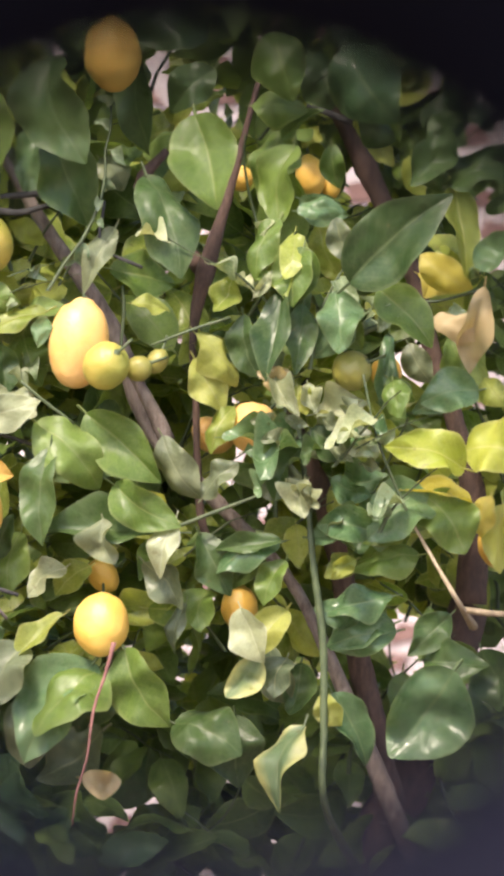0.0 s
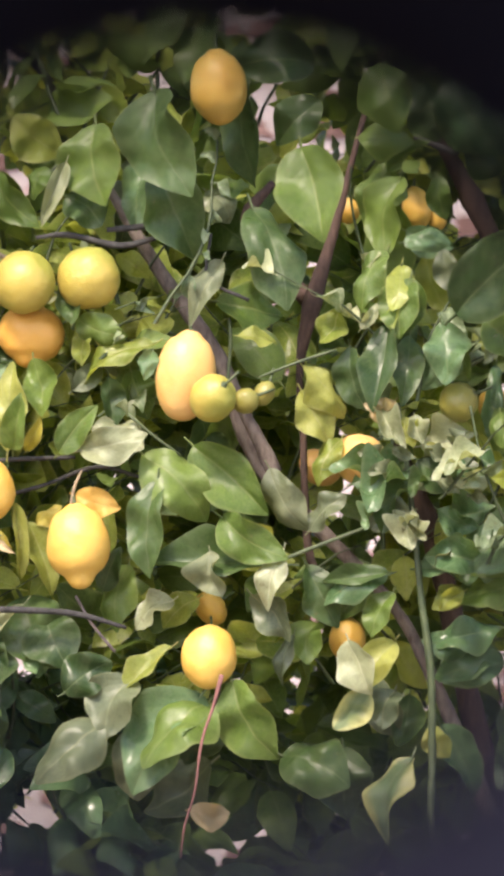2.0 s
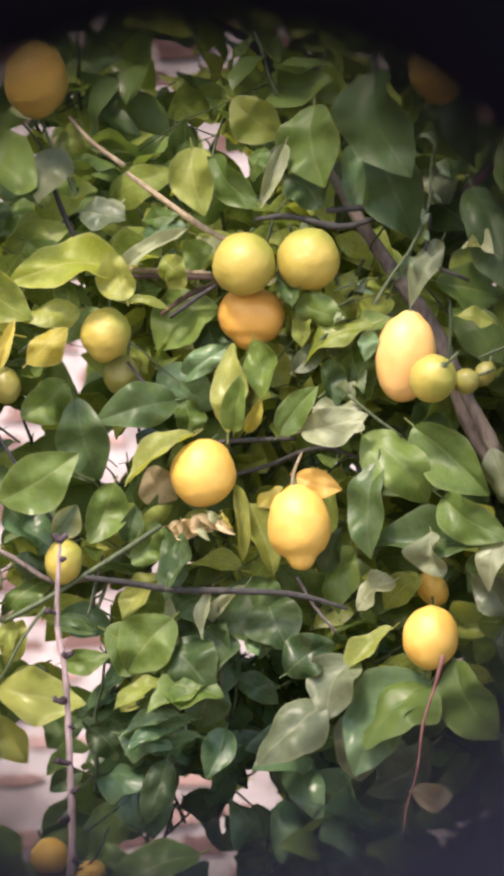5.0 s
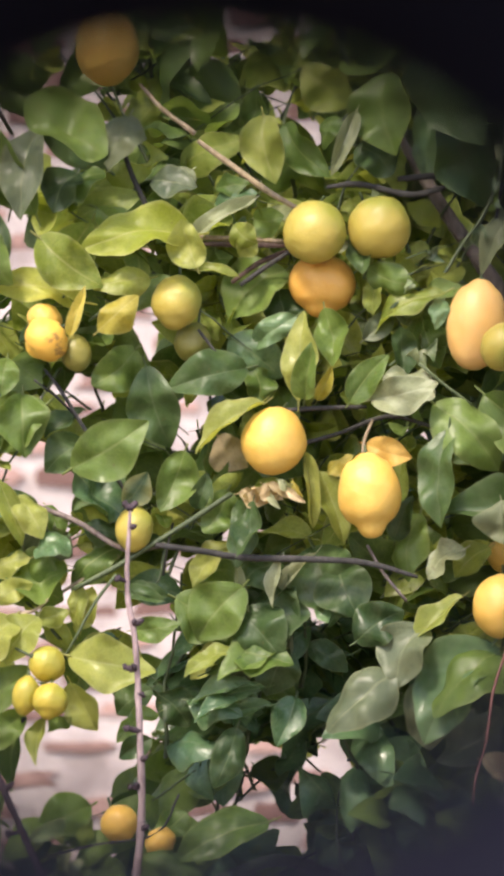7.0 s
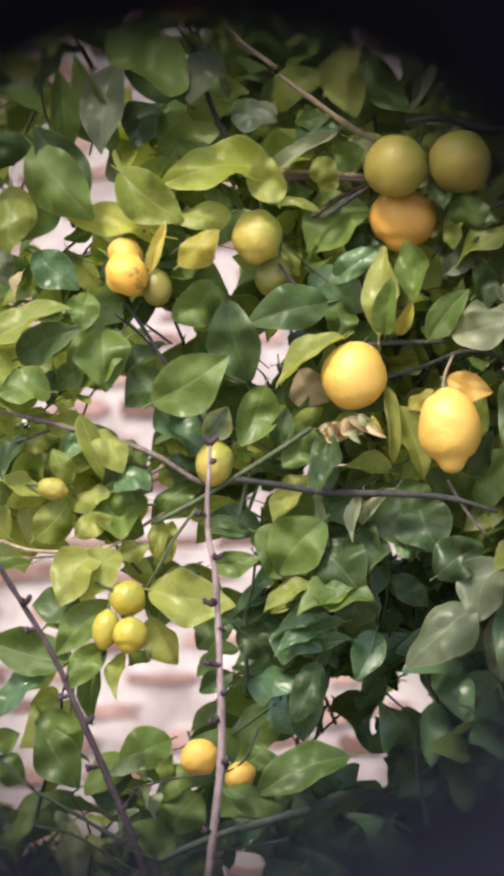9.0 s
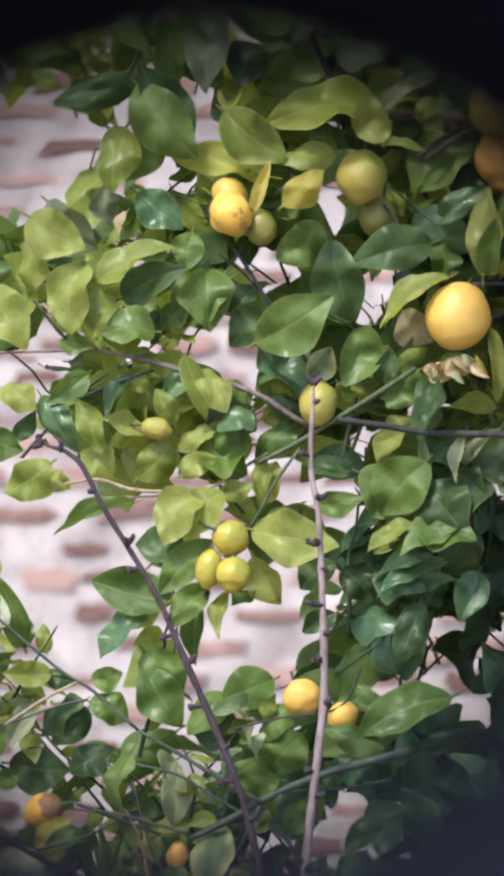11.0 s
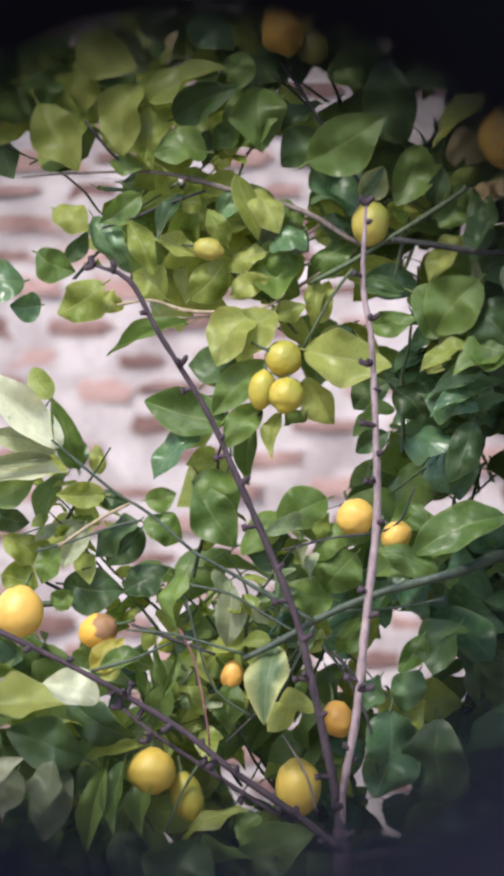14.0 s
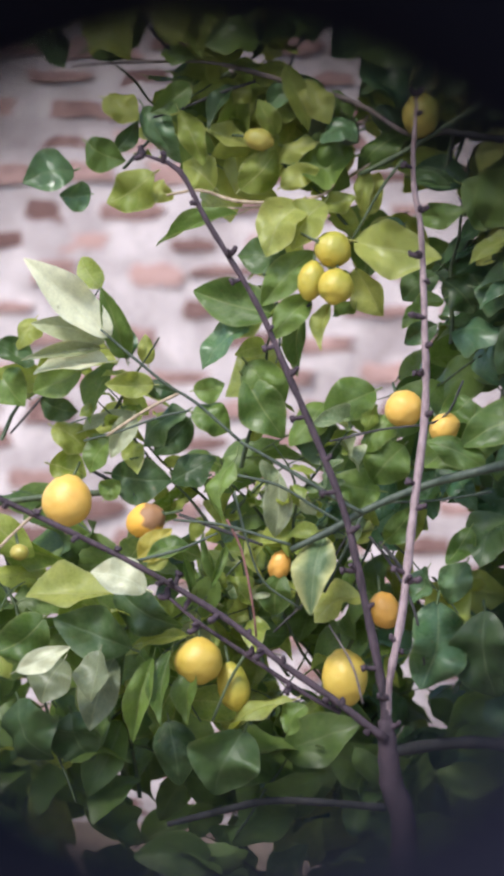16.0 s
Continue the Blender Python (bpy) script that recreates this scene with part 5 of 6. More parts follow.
leaf("light", 0, (-0.080, 4.800, 1.500), (-0.132, 4.782, 1.475), 0.025, 24.5195)
leaf("mid", 1, (-0.035, 4.800, 1.497), (-0.098, 4.777, 1.470), 0.038, 33.4247)
leaf("dark", 0, (-0.030, 4.820, 1.499), (-0.048, 4.828, 1.450), 0.050, -32.5032)
leaf("pale", 3, (-0.078, 4.800, 1.583), (-0.070, 4.819, 1.501), 0.013, -23.1663)
leaf("pale", 3, (-0.035, 4.790, 1.589), (-0.045, 4.789, 1.539), 0.015, 17.7492)
leaf("blue", 3, (-0.052, 4.800, 1.461), (-0.122, 4.821, 1.441), 0.020, -3.23472)
leaf("blue", 3, (-0.046, 4.810, 1.444), (-0.111, 4.825, 1.424), 0.020, 5.8439)
leaf("blue", 1, (-0.019, 4.820, 1.449), (-0.038, 4.800, 1.401), 0.035, -11.5104)
leaf("light", 2, (-0.378, 4.800, 1.885), (-0.389, 4.786, 1.832), 0.039, -3.36057)
leaf("mid", 2, (-0.363, 4.770, 1.935), (-0.303, 4.756, 1.863), 0.056, 4.38434)
leaf("dark", 9, (-0.360, 4.800, 1.942), (-0.447, 4.794, 1.918), 0.036, -18.8375)
leaf("light", 6, (-0.471, 4.780, 1.804), (-0.414, 4.770, 1.771), 0.048, 4)
leaf("blue", 0, (-0.364, 4.820, 1.830), (-0.317, 4.811, 1.794), 0.039, -6.55269)
leaf("light", 6, (-0.419, 4.780, 1.760), (-0.431, 4.770, 1.688), 0.048, 4)
leaf("light", 7, (-0.400, 4.790, 1.737), (-0.403, 4.780, 1.682), 0.033, 0)
leaf("mid", 6, (-0.342, 4.780, 1.693), (-0.395, 4.770, 1.692), 0.040, 4)
leaf("light", 4, (-0.434, 4.810, 1.740), (-0.441, 4.809, 1.687), 0.036, -24.9063)
leaf("mid", 6, (-0.441, 4.800, 1.682), (-0.406, 4.789, 1.675), 0.024, -15.6355)
leaf("mid", 0, (-0.341, 4.810, 1.693), (-0.304, 4.799, 1.723), 0.030, -17.9462)
leaf("dry", 3, (-0.373, 4.800, 1.811), (-0.381, 4.795, 1.786), 0.013, 28.2811)
leaf("light", 0, (-0.413, 4.810, 1.649), (-0.441, 4.820, 1.615), 0.028, -6.63851)
leaf("light", 9, (-0.383, 4.820, 1.896), (-0.380, 4.831, 1.839), 0.043, -16.4515)
leaf("grey", 6, (-0.398, 4.830, 1.835), (-0.392, 4.834, 1.797), 0.030, -13.7591)
leaf("grey", 0, (-0.457, 4.820, 1.818), (-0.407, 4.815, 1.769), 0.056, 33.0745)
leaf("light", 2, (-0.469, 4.810, 1.784), (-0.475, 4.813, 1.727), 0.045, 27.3436)
leaf("mid", 7, (-0.516, 4.820, 1.773), (-0.503, 4.818, 1.735), 0.038, -32.5097)
leaf("light", 0, (-0.513, 4.800, 1.739), (-0.472, 4.790, 1.673), 0.047, -15.3123)
leaf("light", 1, (-0.402, 4.790, 1.742), (-0.325, 4.777, 1.777), 0.042, -23.9178)
leaf("mid", 0, (-0.307, 4.795, 1.790), (-0.312, 4.783, 1.751), 0.032, -18.1732)
leaf("dark", 1, (-0.378, 4.800, 1.725), (-0.314, 4.774, 1.754), 0.040, 10.3708)
leaf("mid", 6, (-0.291, 4.790, 1.755), (-0.287, 4.778, 1.691), 0.053, -30.8431)
leaf("light", 2, (-0.399, 4.790, 1.686), (-0.349, 4.803, 1.705), 0.045, 22.2168)
leaf("light", 0, (-0.432, 4.800, 1.739), (-0.429, 4.793, 1.684), 0.036, 25.4447)
leaf("light", 3, (-0.411, 4.800, 1.727), (-0.398, 4.776, 1.673), 0.024, -11.0333)
leaf("dark", 9, (-0.347, 4.820, 1.711), (-0.353, 4.831, 1.674), 0.025, 22.7915)
leaf("dark", 3, (-0.369, 4.800, 1.649), (-0.394, 4.781, 1.604), 0.020, 14.1077)
leaf("mid", 1, (-0.411, 4.800, 1.646), (-0.449, 4.787, 1.618), 0.028, -31.0998)
leaf("light", 9, (-0.498, 4.800, 1.637), (-0.463, 4.787, 1.616), 0.035, -13.7683)
leaf("light", 2, (-0.366, 4.800, 1.630), (-0.353, 4.802, 1.649), 0.021, 25.5913)
leaf("blue", 4, (-0.313, 4.800, 1.655), (-0.333, 4.803, 1.621), 0.024, -11.0193)
leaf("light", 1, (-0.314, 4.790, 1.666), (-0.291, 4.793, 1.602), 0.024, -13.6264)
leaf("light", 9, (-0.297, 4.795, 1.655), (-0.270, 4.775, 1.613), 0.033, -16.866)
leaf("light", 8, (-0.324, 4.790, 1.597), (-0.343, 4.787, 1.632), 0.023, -3.58146)
leaf("blue", 9, (-0.248, 4.790, 1.615), (-0.280, 4.775, 1.596), 0.042, 23.467)
leaf("mid", 9, (-0.267, 4.800, 1.643), (-0.249, 4.797, 1.613), 0.025, -27.3766)
leaf("light", 7, (-0.421, 4.790, 1.621), (-0.396, 4.784, 1.567), 0.026, 4.60022)
leaf("blue", 9, (-0.461, 4.800, 1.624), (-0.425, 4.800, 1.567), 0.034, 24.7568)
leaf("dark", 3, (-0.488, 4.810, 1.580), (-0.464, 4.819, 1.610), 0.020, 33.6296)
leaf("mid", 0, (-0.518, 4.810, 1.588), (-0.479, 4.797, 1.569), 0.037, 27.1362)
leaf("light", 7, (-0.446, 4.780, 1.557), (-0.494, 4.793, 1.527), 0.043, -11.0987)
leaf("light", 6, (-0.386, 4.795, 1.546), (-0.419, 4.802, 1.571), 0.037, -6.46001)
leaf("light", 7, (-0.454, 4.810, 1.542), (-0.428, 4.801, 1.535), 0.024, 20.1917)
leaf("light", 1, (-0.353, 4.800, 1.586), (-0.396, 4.793, 1.604), 0.024, 23.7568)
leaf("light", 2, (-0.360, 4.800, 1.541), (-0.324, 4.799, 1.580), 0.040, 29.8858)
leaf("light", 2, (-0.288, 4.800, 1.593), (-0.330, 4.806, 1.574), 0.030, 17.5138)
leaf("mid", 4, (-0.246, 4.805, 1.571), (-0.308, 4.815, 1.563), 0.064, 18.4022)
leaf("light", 7, (-0.320, 4.790, 1.546), (-0.282, 4.792, 1.565), 0.026, 20.9709)
leaf("light", 7, (-0.245, 4.790, 1.535), (-0.287, 4.797, 1.527), 0.021, -3.13784)
leaf("mid", 3, (-0.366, 4.790, 1.522), (-0.450, 4.814, 1.489), 0.020, 16.1435)
leaf("light", 6, (-0.302, 4.780, 1.533), (-0.336, 4.765, 1.481), 0.047, 0)
leaf("light", 0, (-0.278, 4.785, 1.533), (-0.309, 4.770, 1.487), 0.044, 0)
leaf("dark", 0, (-0.313, 4.800, 1.468), (-0.364, 4.807, 1.481), 0.044, 8.73326)
leaf("mid", 0, (-0.287, 4.790, 1.482), (-0.340, 4.787, 1.428), 0.035, -14.9066)
leaf("mid", 1, (-0.327, 4.795, 1.418), (-0.410, 4.808, 1.440), 0.047, -5.66847)
leaf("mid", 6, (-0.290, 4.790, 1.437), (-0.328, 4.772, 1.395), 0.030, -23.2505)
leaf("mid", 3, (-0.300, 4.800, 1.425), (-0.307, 4.813, 1.354), 0.023, 3.37867)
leaf("blue", 0, (-0.355, 4.800, 1.409), (-0.402, 4.793, 1.367), 0.039, 26.5654)
leaf("mid", 9, (-0.352, 4.800, 1.369), (-0.317, 4.812, 1.320), 0.046, -6.7252)
leaf("light", 3, (-0.271, 4.790, 1.431), (-0.281, 4.772, 1.385), 0.021, 21.54)
leaf("light", 1, (-0.244, 4.790, 1.465), (-0.218, 4.800, 1.416), 0.036, 23.6469)
leaf("mid", 4, (-0.243, 4.800, 1.431), (-0.267, 4.791, 1.412), 0.025, 26.8343)
leaf("light", 6, (-0.247, 4.780, 1.493), (-0.160, 4.770, 1.478), 0.053, -4)
leaf("light", 9, (-0.241, 4.800, 1.513), (-0.238, 4.789, 1.565), 0.021, -19.8658)
leaf("light", 4, (-0.234, 4.810, 1.518), (-0.222, 4.811, 1.560), 0.029, 5.54724)
leaf("dark", 3, (-0.192, 4.800, 1.556), (-0.150, 4.785, 1.547), 0.020, -14.0447)
leaf("mid", 6, (-0.184, 4.800, 1.516), (-0.136, 4.784, 1.523), 0.026, 9.74295)
leaf("mid", 0, (-0.139, 4.800, 1.547), (-0.081, 4.820, 1.518), 0.055, 9.25799)
leaf("dark", 9, (-0.077, 4.800, 1.537), (-0.036, 4.776, 1.490), 0.063, 14.3723)
leaf("dark", 2, (-0.032, 4.820, 1.588), (-0.078, 4.797, 1.568), 0.048, 22.5228)
leaf("light", 6, (-0.087, 4.810, 1.498), (-0.129, 4.822, 1.470), 0.029, 4.59961)
leaf("mid", 0, (-0.084, 4.800, 1.497), (-0.024, 4.776, 1.487), 0.047, -20.8401)
leaf("dark", 8, (-0.112, 4.800, 1.479), (-0.047, 4.799, 1.504), 0.030, -20.7818)
leaf("dark", 0, (-0.166, 4.820, 1.459), (-0.202, 4.828, 1.433), 0.035, -9.72547)
leaf("dark", 7, (-0.156, 4.830, 1.453), (-0.126, 4.840, 1.420), 0.040, 4.58508)
leaf("blue", 3, (-0.064, 4.800, 1.465), (-0.128, 4.802, 1.446), 0.023, 28.1659)
leaf("blue", 3, (-0.075, 4.800, 1.448), (-0.122, 4.779, 1.429), 0.023, 33.3583)
leaf("blue", 2, (-0.129, 4.820, 1.452), (-0.075, 4.796, 1.441), 0.038, -33.4672)
leaf("dark", 9, (-0.077, 4.800, 1.420), (-0.099, 4.787, 1.361), 0.036, -18.4714)
leaf("dark", 3, (-0.165, 4.800, 1.409), (-0.198, 4.810, 1.389), 0.024, -21.7103)
leaf("mid", 6, (-0.160, 4.810, 1.437), (-0.201, 4.801, 1.409), 0.026, 19.1545)
leaf("blue", 0, (-0.528, 4.800, 1.564), (-0.576, 4.778, 1.552), 0.044, -5.41151)
leaf("blue", 1, (-0.511, 4.800, 1.536), (-0.541, 4.790, 1.535), 0.032, -33.4582)
leaf("white", 1, (-0.488, 4.760, 1.396), (-0.571, 4.740, 1.474), 0.039, 10)
leaf("pale", 3, (-0.492, 4.780, 1.396), (-0.566, 4.763, 1.410), 0.029, -18.6853)
leaf("white", 3, (-0.491, 4.770, 1.375), (-0.565, 4.760, 1.363), 0.028, 15)
leaf("pale", 3, (-0.497, 4.770, 1.386), (-0.575, 4.749, 1.375), 0.015, -6.38847)
leaf("mid", 3, (-0.473, 4.780, 1.374), (-0.495, 4.754, 1.444), 0.029, 5.63761)
leaf("light", 9, (-0.451, 4.780, 1.368), (-0.454, 4.779, 1.398), 0.018, 21.0639)
leaf("blue", 0, (-0.472, 4.800, 1.373), (-0.485, 4.798, 1.409), 0.025, 27.2494)
leaf("light", 9, (-0.568, 4.800, 1.414), (-0.586, 4.792, 1.384), 0.029, 11.3102)
leaf("dark", 4, (-0.606, 4.800, 1.386), (-0.567, 4.795, 1.364), 0.029, -14.3255)
leaf("mid", 6, (-0.606, 4.800, 1.363), (-0.578, 4.790, 1.326), 0.041, -15.5852)
leaf("mid", 1, (-0.518, 4.780, 1.361), (-0.568, 4.783, 1.339), 0.037, -3.71862)
leaf("dark", 0, (-0.562, 4.800, 1.330), (-0.525, 4.805, 1.316), 0.028, 33.4246)
leaf("mid", 3, (-0.488, 4.790, 1.370), (-0.514, 4.781, 1.310), 0.030, 21.7348)
leaf("light", 1, (-0.446, 4.780, 1.347), (-0.493, 4.766, 1.348), 0.027, -11.4915)
leaf("dark", 8, (-0.456, 4.790, 1.347), (-0.422, 4.785, 1.340), 0.020, 5.42402)
leaf("mid", 6, (-0.407, 4.800, 1.340), (-0.376, 4.803, 1.347), 0.026, 18.8742)
leaf("mid", 9, (-0.406, 4.790, 1.323), (-0.367, 4.799, 1.306), 0.038, -18.0309)
leaf("dark", 2, (-0.421, 4.800, 1.325), (-0.470, 4.816, 1.287), 0.043, 29.5554)
leaf("dark", 9, (-0.411, 4.810, 1.313), (-0.446, 4.800, 1.277), 0.035, -15.0676)
leaf("pale", 3, (-0.468, 4.790, 1.317), (-0.489, 4.779, 1.275), 0.025, -27.2389)
leaf("light", 9, (-0.547, 4.800, 1.307), (-0.514, 4.806, 1.282), 0.037, -27.2837)
leaf("pale", 3, (-0.519, 4.800, 1.302), (-0.466, 4.807, 1.319), 0.019, -24.0321)
leaf("mid", 0, (-0.489, 4.800, 1.296), (-0.516, 4.801, 1.259), 0.035, 14.0854)
leaf("dark", 0, (-0.492, 4.810, 1.255), (-0.431, 4.805, 1.249), 0.047, 14.7646)
leaf("dark", 0, (-0.430, 4.810, 1.249), (-0.387, 4.813, 1.274), 0.035, -3.37548)
leaf("mid", 8, (-0.370, 4.790, 1.281), (-0.383, 4.768, 1.214), 0.033, 29.6314)
leaf("light", 4, (-0.554, 4.810, 1.266), (-0.518, 4.817, 1.253), 0.035, -3.38796)
leaf("mid", 4, (-0.497, 4.800, 1.232), (-0.482, 4.799, 1.251), 0.024, 17.7354)
leaf("mid", 0, (-0.356, 4.800, 1.353), (-0.317, 4.801, 1.294), 0.046, -12.4594)
leaf("mid", 8, (-0.224, 4.800, 1.343), (-0.277, 4.791, 1.318), 0.045, -20.8204)
leaf("mid", 9, (-0.275, 4.800, 1.331), (-0.310, 4.784, 1.290), 0.035, -4.31602)
leaf("dark", 0, (-0.259, 4.820, 1.284), (-0.305, 4.800, 1.292), 0.046, -10.0929)
leaf("mid", 2, (-0.197, 4.800, 1.287), (-0.230, 4.803, 1.249), 0.053, -21.2666)
leaf("mid", 9, (-0.238, 4.800, 1.285), (-0.208, 4.807, 1.320), 0.035, -12.0509)
leaf("mid", 7, (-0.219, 4.810, 1.240), (-0.271, 4.787, 1.253), 0.040, 5.1251)
leaf("mid", 0, (-0.095, 4.810, 1.310), (-0.176, 4.786, 1.274), 0.073, 6.97499)
leaf("mid", 4, (-0.130, 4.810, 1.332), (-0.160, 4.795, 1.313), 0.035, -7.99265)
leaf("pale", 1, (-0.320, 4.790, 1.253), (-0.324, 4.795, 1.194), 0.030, -16.3126)
leaf("rim", 8, (-0.275, 4.755, 1.203), (-0.286, 4.720, 1.130), 0.043, -6.31619)
leaf("mid", 0, (-0.321, 4.800, 1.157), (-0.327, 4.810, 1.113), 0.035, -15.2673)
leaf("light", 6, (-0.240, 4.790, 1.142), (-0.287, 4.781, 1.117), 0.042, 25.9862)
leaf("blue", 7, (-0.158, 4.800, 1.130), (-0.174, 4.796, 1.042), 0.067, -30.2121)
leaf("dark", 0, (-0.118, 4.800, 1.120), (-0.107, 4.811, 1.030), 0.068, 4.22126)
leaf("mid", 4, (-0.129, 4.800, 1.204), (-0.153, 4.785, 1.168), 0.026, -16.1953)
leaf("dark", 6, (-0.096, 4.800, 1.221), (-0.124, 4.775, 1.174), 0.053, 19.4876)
leaf("blue", 2, (-0.134, 4.800, 1.170), (-0.153, 4.804, 1.127), 0.035, -15.2652)
leaf("blue", 4, (-0.168, 4.810, 1.163), (-0.188, 4.817, 1.126), 0.036, 25.604)
leaf("mid", 0, (-0.215, 4.800, 1.189), (-0.184, 4.779, 1.227), 0.027, 25.7258)
leaf("mid", 0, (-0.241, 4.800, 1.175), (-0.255, 4.806, 1.143), 0.018, 16.858)
leaf("light", 1, (-0.487, 4.790, 1.138), (-0.580, 4.811, 1.134), 0.049, 29.5309)
# round pale leaf; strong light on it is painted in as white
leaf("white", 0, (-0.448, 4.740, 1.148), (-0.502, 4.730, 1.167), 0.040, 10)
leaf("dark", 8, (-0.486, 4.780, 1.140), (-0.419, 4.782, 1.099), 0.045, 22.6119)
leaf("dark", 0, (-0.470, 4.790, 1.082), (-0.549, 4.791, 1.110), 0.053, -21.7488)
leaf("mid", 7, (-0.556, 4.800, 1.109), (-0.605, 4.795, 1.073), 0.054, -27.1078)
leaf("white", 0, (-0.581, 4.750, 1.062), (-0.527, 4.740, 1.088), 0.023, 5)
leaf("grey", 0, (-0.539, 4.800, 1.070), (-0.561, 4.784, 1.028), 0.046, -9.20258)
leaf("light", 3, (-0.414, 4.790, 1.097), (-0.471, 4.803, 1.085), 0.018, 5.04385)
leaf("grey", 0, (-0.489, 4.800, 1.071), (-0.512, 4.784, 1.000), 0.041, -12.4316)
leaf("dark", 3, (-0.478, 4.810, 1.081), (-0.498, 4.827, 1.001), 0.024, 9.29127)
leaf("yellow", 0, (-0.463, 4.790, 1.172), (-0.429, 4.780, 1.203), 0.028, 5)
leaf("mid", 0, (-0.409, 4.770, 1.189), (-0.451, 4.760, 1.180), 0.023, 8)
leaf("light", 1, (-0.431, 4.780, 1.173), (-0.453, 4.785, 1.164), 0.015, -19.8853)
leaf("light", 8, (-0.313, 4.800, 1.036), (-0.385, 4.820, 0.993), 0.028, 33.9264)
leaf("mid", 6, (-0.297, 4.800, 1.027), (-0.315, 4.797, 0.996), 0.029, 14.2828)
leaf("dark", 6, (-0.358, 4.800, 0.998), (-0.388, 4.803, 0.931), 0.072, -26.4026)
leaf("dark", 9, (-0.434, 4.820, 1.006), (-0.422, 4.810, 0.941), 0.046, -3.22878)
leaf("dark", 0, (-0.536, 4.820, 1.011), (-0.515, 4.823, 0.961), 0.059, 18.2806)
leaf("dark", 2, (-0.595, 4.820, 1.022), (-0.563, 4.804, 0.963), 0.074, 32.4106)
leaf("mid", 3, (-0.448, 4.770, 1.073), (-0.470, 4.787, 0.986), 0.026, -5.28854)
leaf("mid", 3, (-0.431, 4.780, 1.081), (-0.440, 4.765, 1.006), 0.024, 18.4753)
leaf("mid", 3, (-0.407, 4.790, 1.066), (-0.415, 4.789, 1.004), 0.027, 15.4716)
leaf("grey", 1, (-0.498, 4.770, 1.081), (-0.508, 4.761, 1.031), 0.037, 16.8713)
leaf("mid", 3, (-0.399, 4.800, 1.196), (-0.377, 4.816, 1.134), 0.011, 19.623)
leaf("mid", 3, (-0.374, 4.800, 1.185), (-0.388, 4.784, 1.143), 0.010, -28.658)
leaf("light", 3, (-0.354, 4.800, 1.195), (-0.337, 4.796, 1.150), 0.012, 30.4319)
leaf("mid", 3, (-0.417, 4.810, 1.171), (-0.407, 4.821, 1.125), 0.011, -28.2529)

leaf("mid", 0, (0.383, 4.775, 1.918), (0.370, 4.760, 1.858), 0.045, 14)
leaf("blue", 7, (0.418, 4.780, 1.874), (0.421, 4.758, 1.810), 0.045, 10)
leaf("dark", 1, (0.365, 4.775, 1.870), (0.345, 4.747, 1.783), 0.037, 13)
leaf("dark", 0, (0.388, 4.800, 1.862), (0.379, 4.773, 1.791), 0.033, -26)
leaf("mid", 6, (0.372, 4.800, 2.023), (0.354, 4.791, 1.939), 0.047, 25)
leaf("mid", 2, (0.357, 4.785, 1.949), (0.330, 4.769, 1.888), 0.038, 22)
leaf("blue", 9, (0.380, 4.775, 1.955), (0.428, 4.780, 1.956), 0.026, -2)
leaf("dark", 4, (0.538, 4.800, 2.036), (0.498, 4.800, 1.975), 0.042, 2)
leaf("dark", 8, (0.530, 4.790, 1.984), (0.590, 4.777, 1.999), 0.033, -27)
leaf("blue", 6, (0.563, 4.790, 1.777), (0.504, 4.791, 1.764), 0.045, -12)
leaf("mid", 9, (0.473, 4.770, 1.786), (0.476, 4.743, 1.749), 0.031, 15)
leaf("dark", 2, (0.449, 4.850, 2.047), (0.487, 4.854, 2.028), 0.031, 17)
leaf("grey", 0, (0.421, 4.830, 1.949), (0.438, 4.834, 1.902), 0.028, 7)
leaf("mid", 6, (0.518, 4.770, 1.662), (0.442, 4.775, 1.628), 0.061, 8)
leaf("mid", 9, (0.501, 4.780, 1.614), (0.429, 4.790, 1.600), 0.042, 21)
leaf("blue", 5, (0.457, 4.760, 1.633), (0.398, 4.762, 1.641), 0.038, -16)
leaf("blue", 5, (0.377, 4.765, 1.728), (0.336, 4.736, 1.688), 0.040, 21)
leaf("dark", 5, (0.392, 4.770, 1.732), (0.445, 4.768, 1.712), 0.033, 26)
leaf("dark", 5, (0.383, 4.775, 1.720), (0.352, 4.763, 1.665), 0.035, 10)
leaf("blue", 5, (0.413, 4.775, 1.684), (0.452, 4.777, 1.666), 0.026, 25)
leaf("pale", 5, (0.382, 4.760, 1.685), (0.380, 4.742, 1.646), 0.026, 26)
leaf("pale", 5, (0.352, 4.760, 1.789), (0.373, 4.734, 1.749), 0.024, -11)
leaf("light", 5, (0.437, 4.770, 1.605), (0.412, 4.766, 1.586), 0.019, -19)
leaf("blue", 7, (0.476, 4.785, 1.568), (0.402, 4.789, 1.553), 0.035, 12)
leaf("blue", 2, (0.480, 4.800, 1.535), (0.410, 4.807, 1.520), 0.045, -11)
leaf("dark", 0, (0.535, 4.790, 1.550), (0.492, 4.776, 1.509), 0.035, -28)
leaf("dark", 6, (0.505, 4.785, 1.505), (0.569, 4.768, 1.501), 0.042, -9)
leaf("mid", 0, (0.366, 4.790, 1.605), (0.343, 4.788, 1.560), 0.033, 18)
leaf("light", 6, (0.369, 4.790, 1.557), (0.334, 4.781, 1.507), 0.035, -10)
leaf("grey", 6, (0.368, 4.800, 1.508), (0.354, 4.791, 1.469), 0.038, 11)
leaf("light", 0, (0.467, 4.970, 2.045), (0.494, 4.961, 2.013), 0.026, -7)
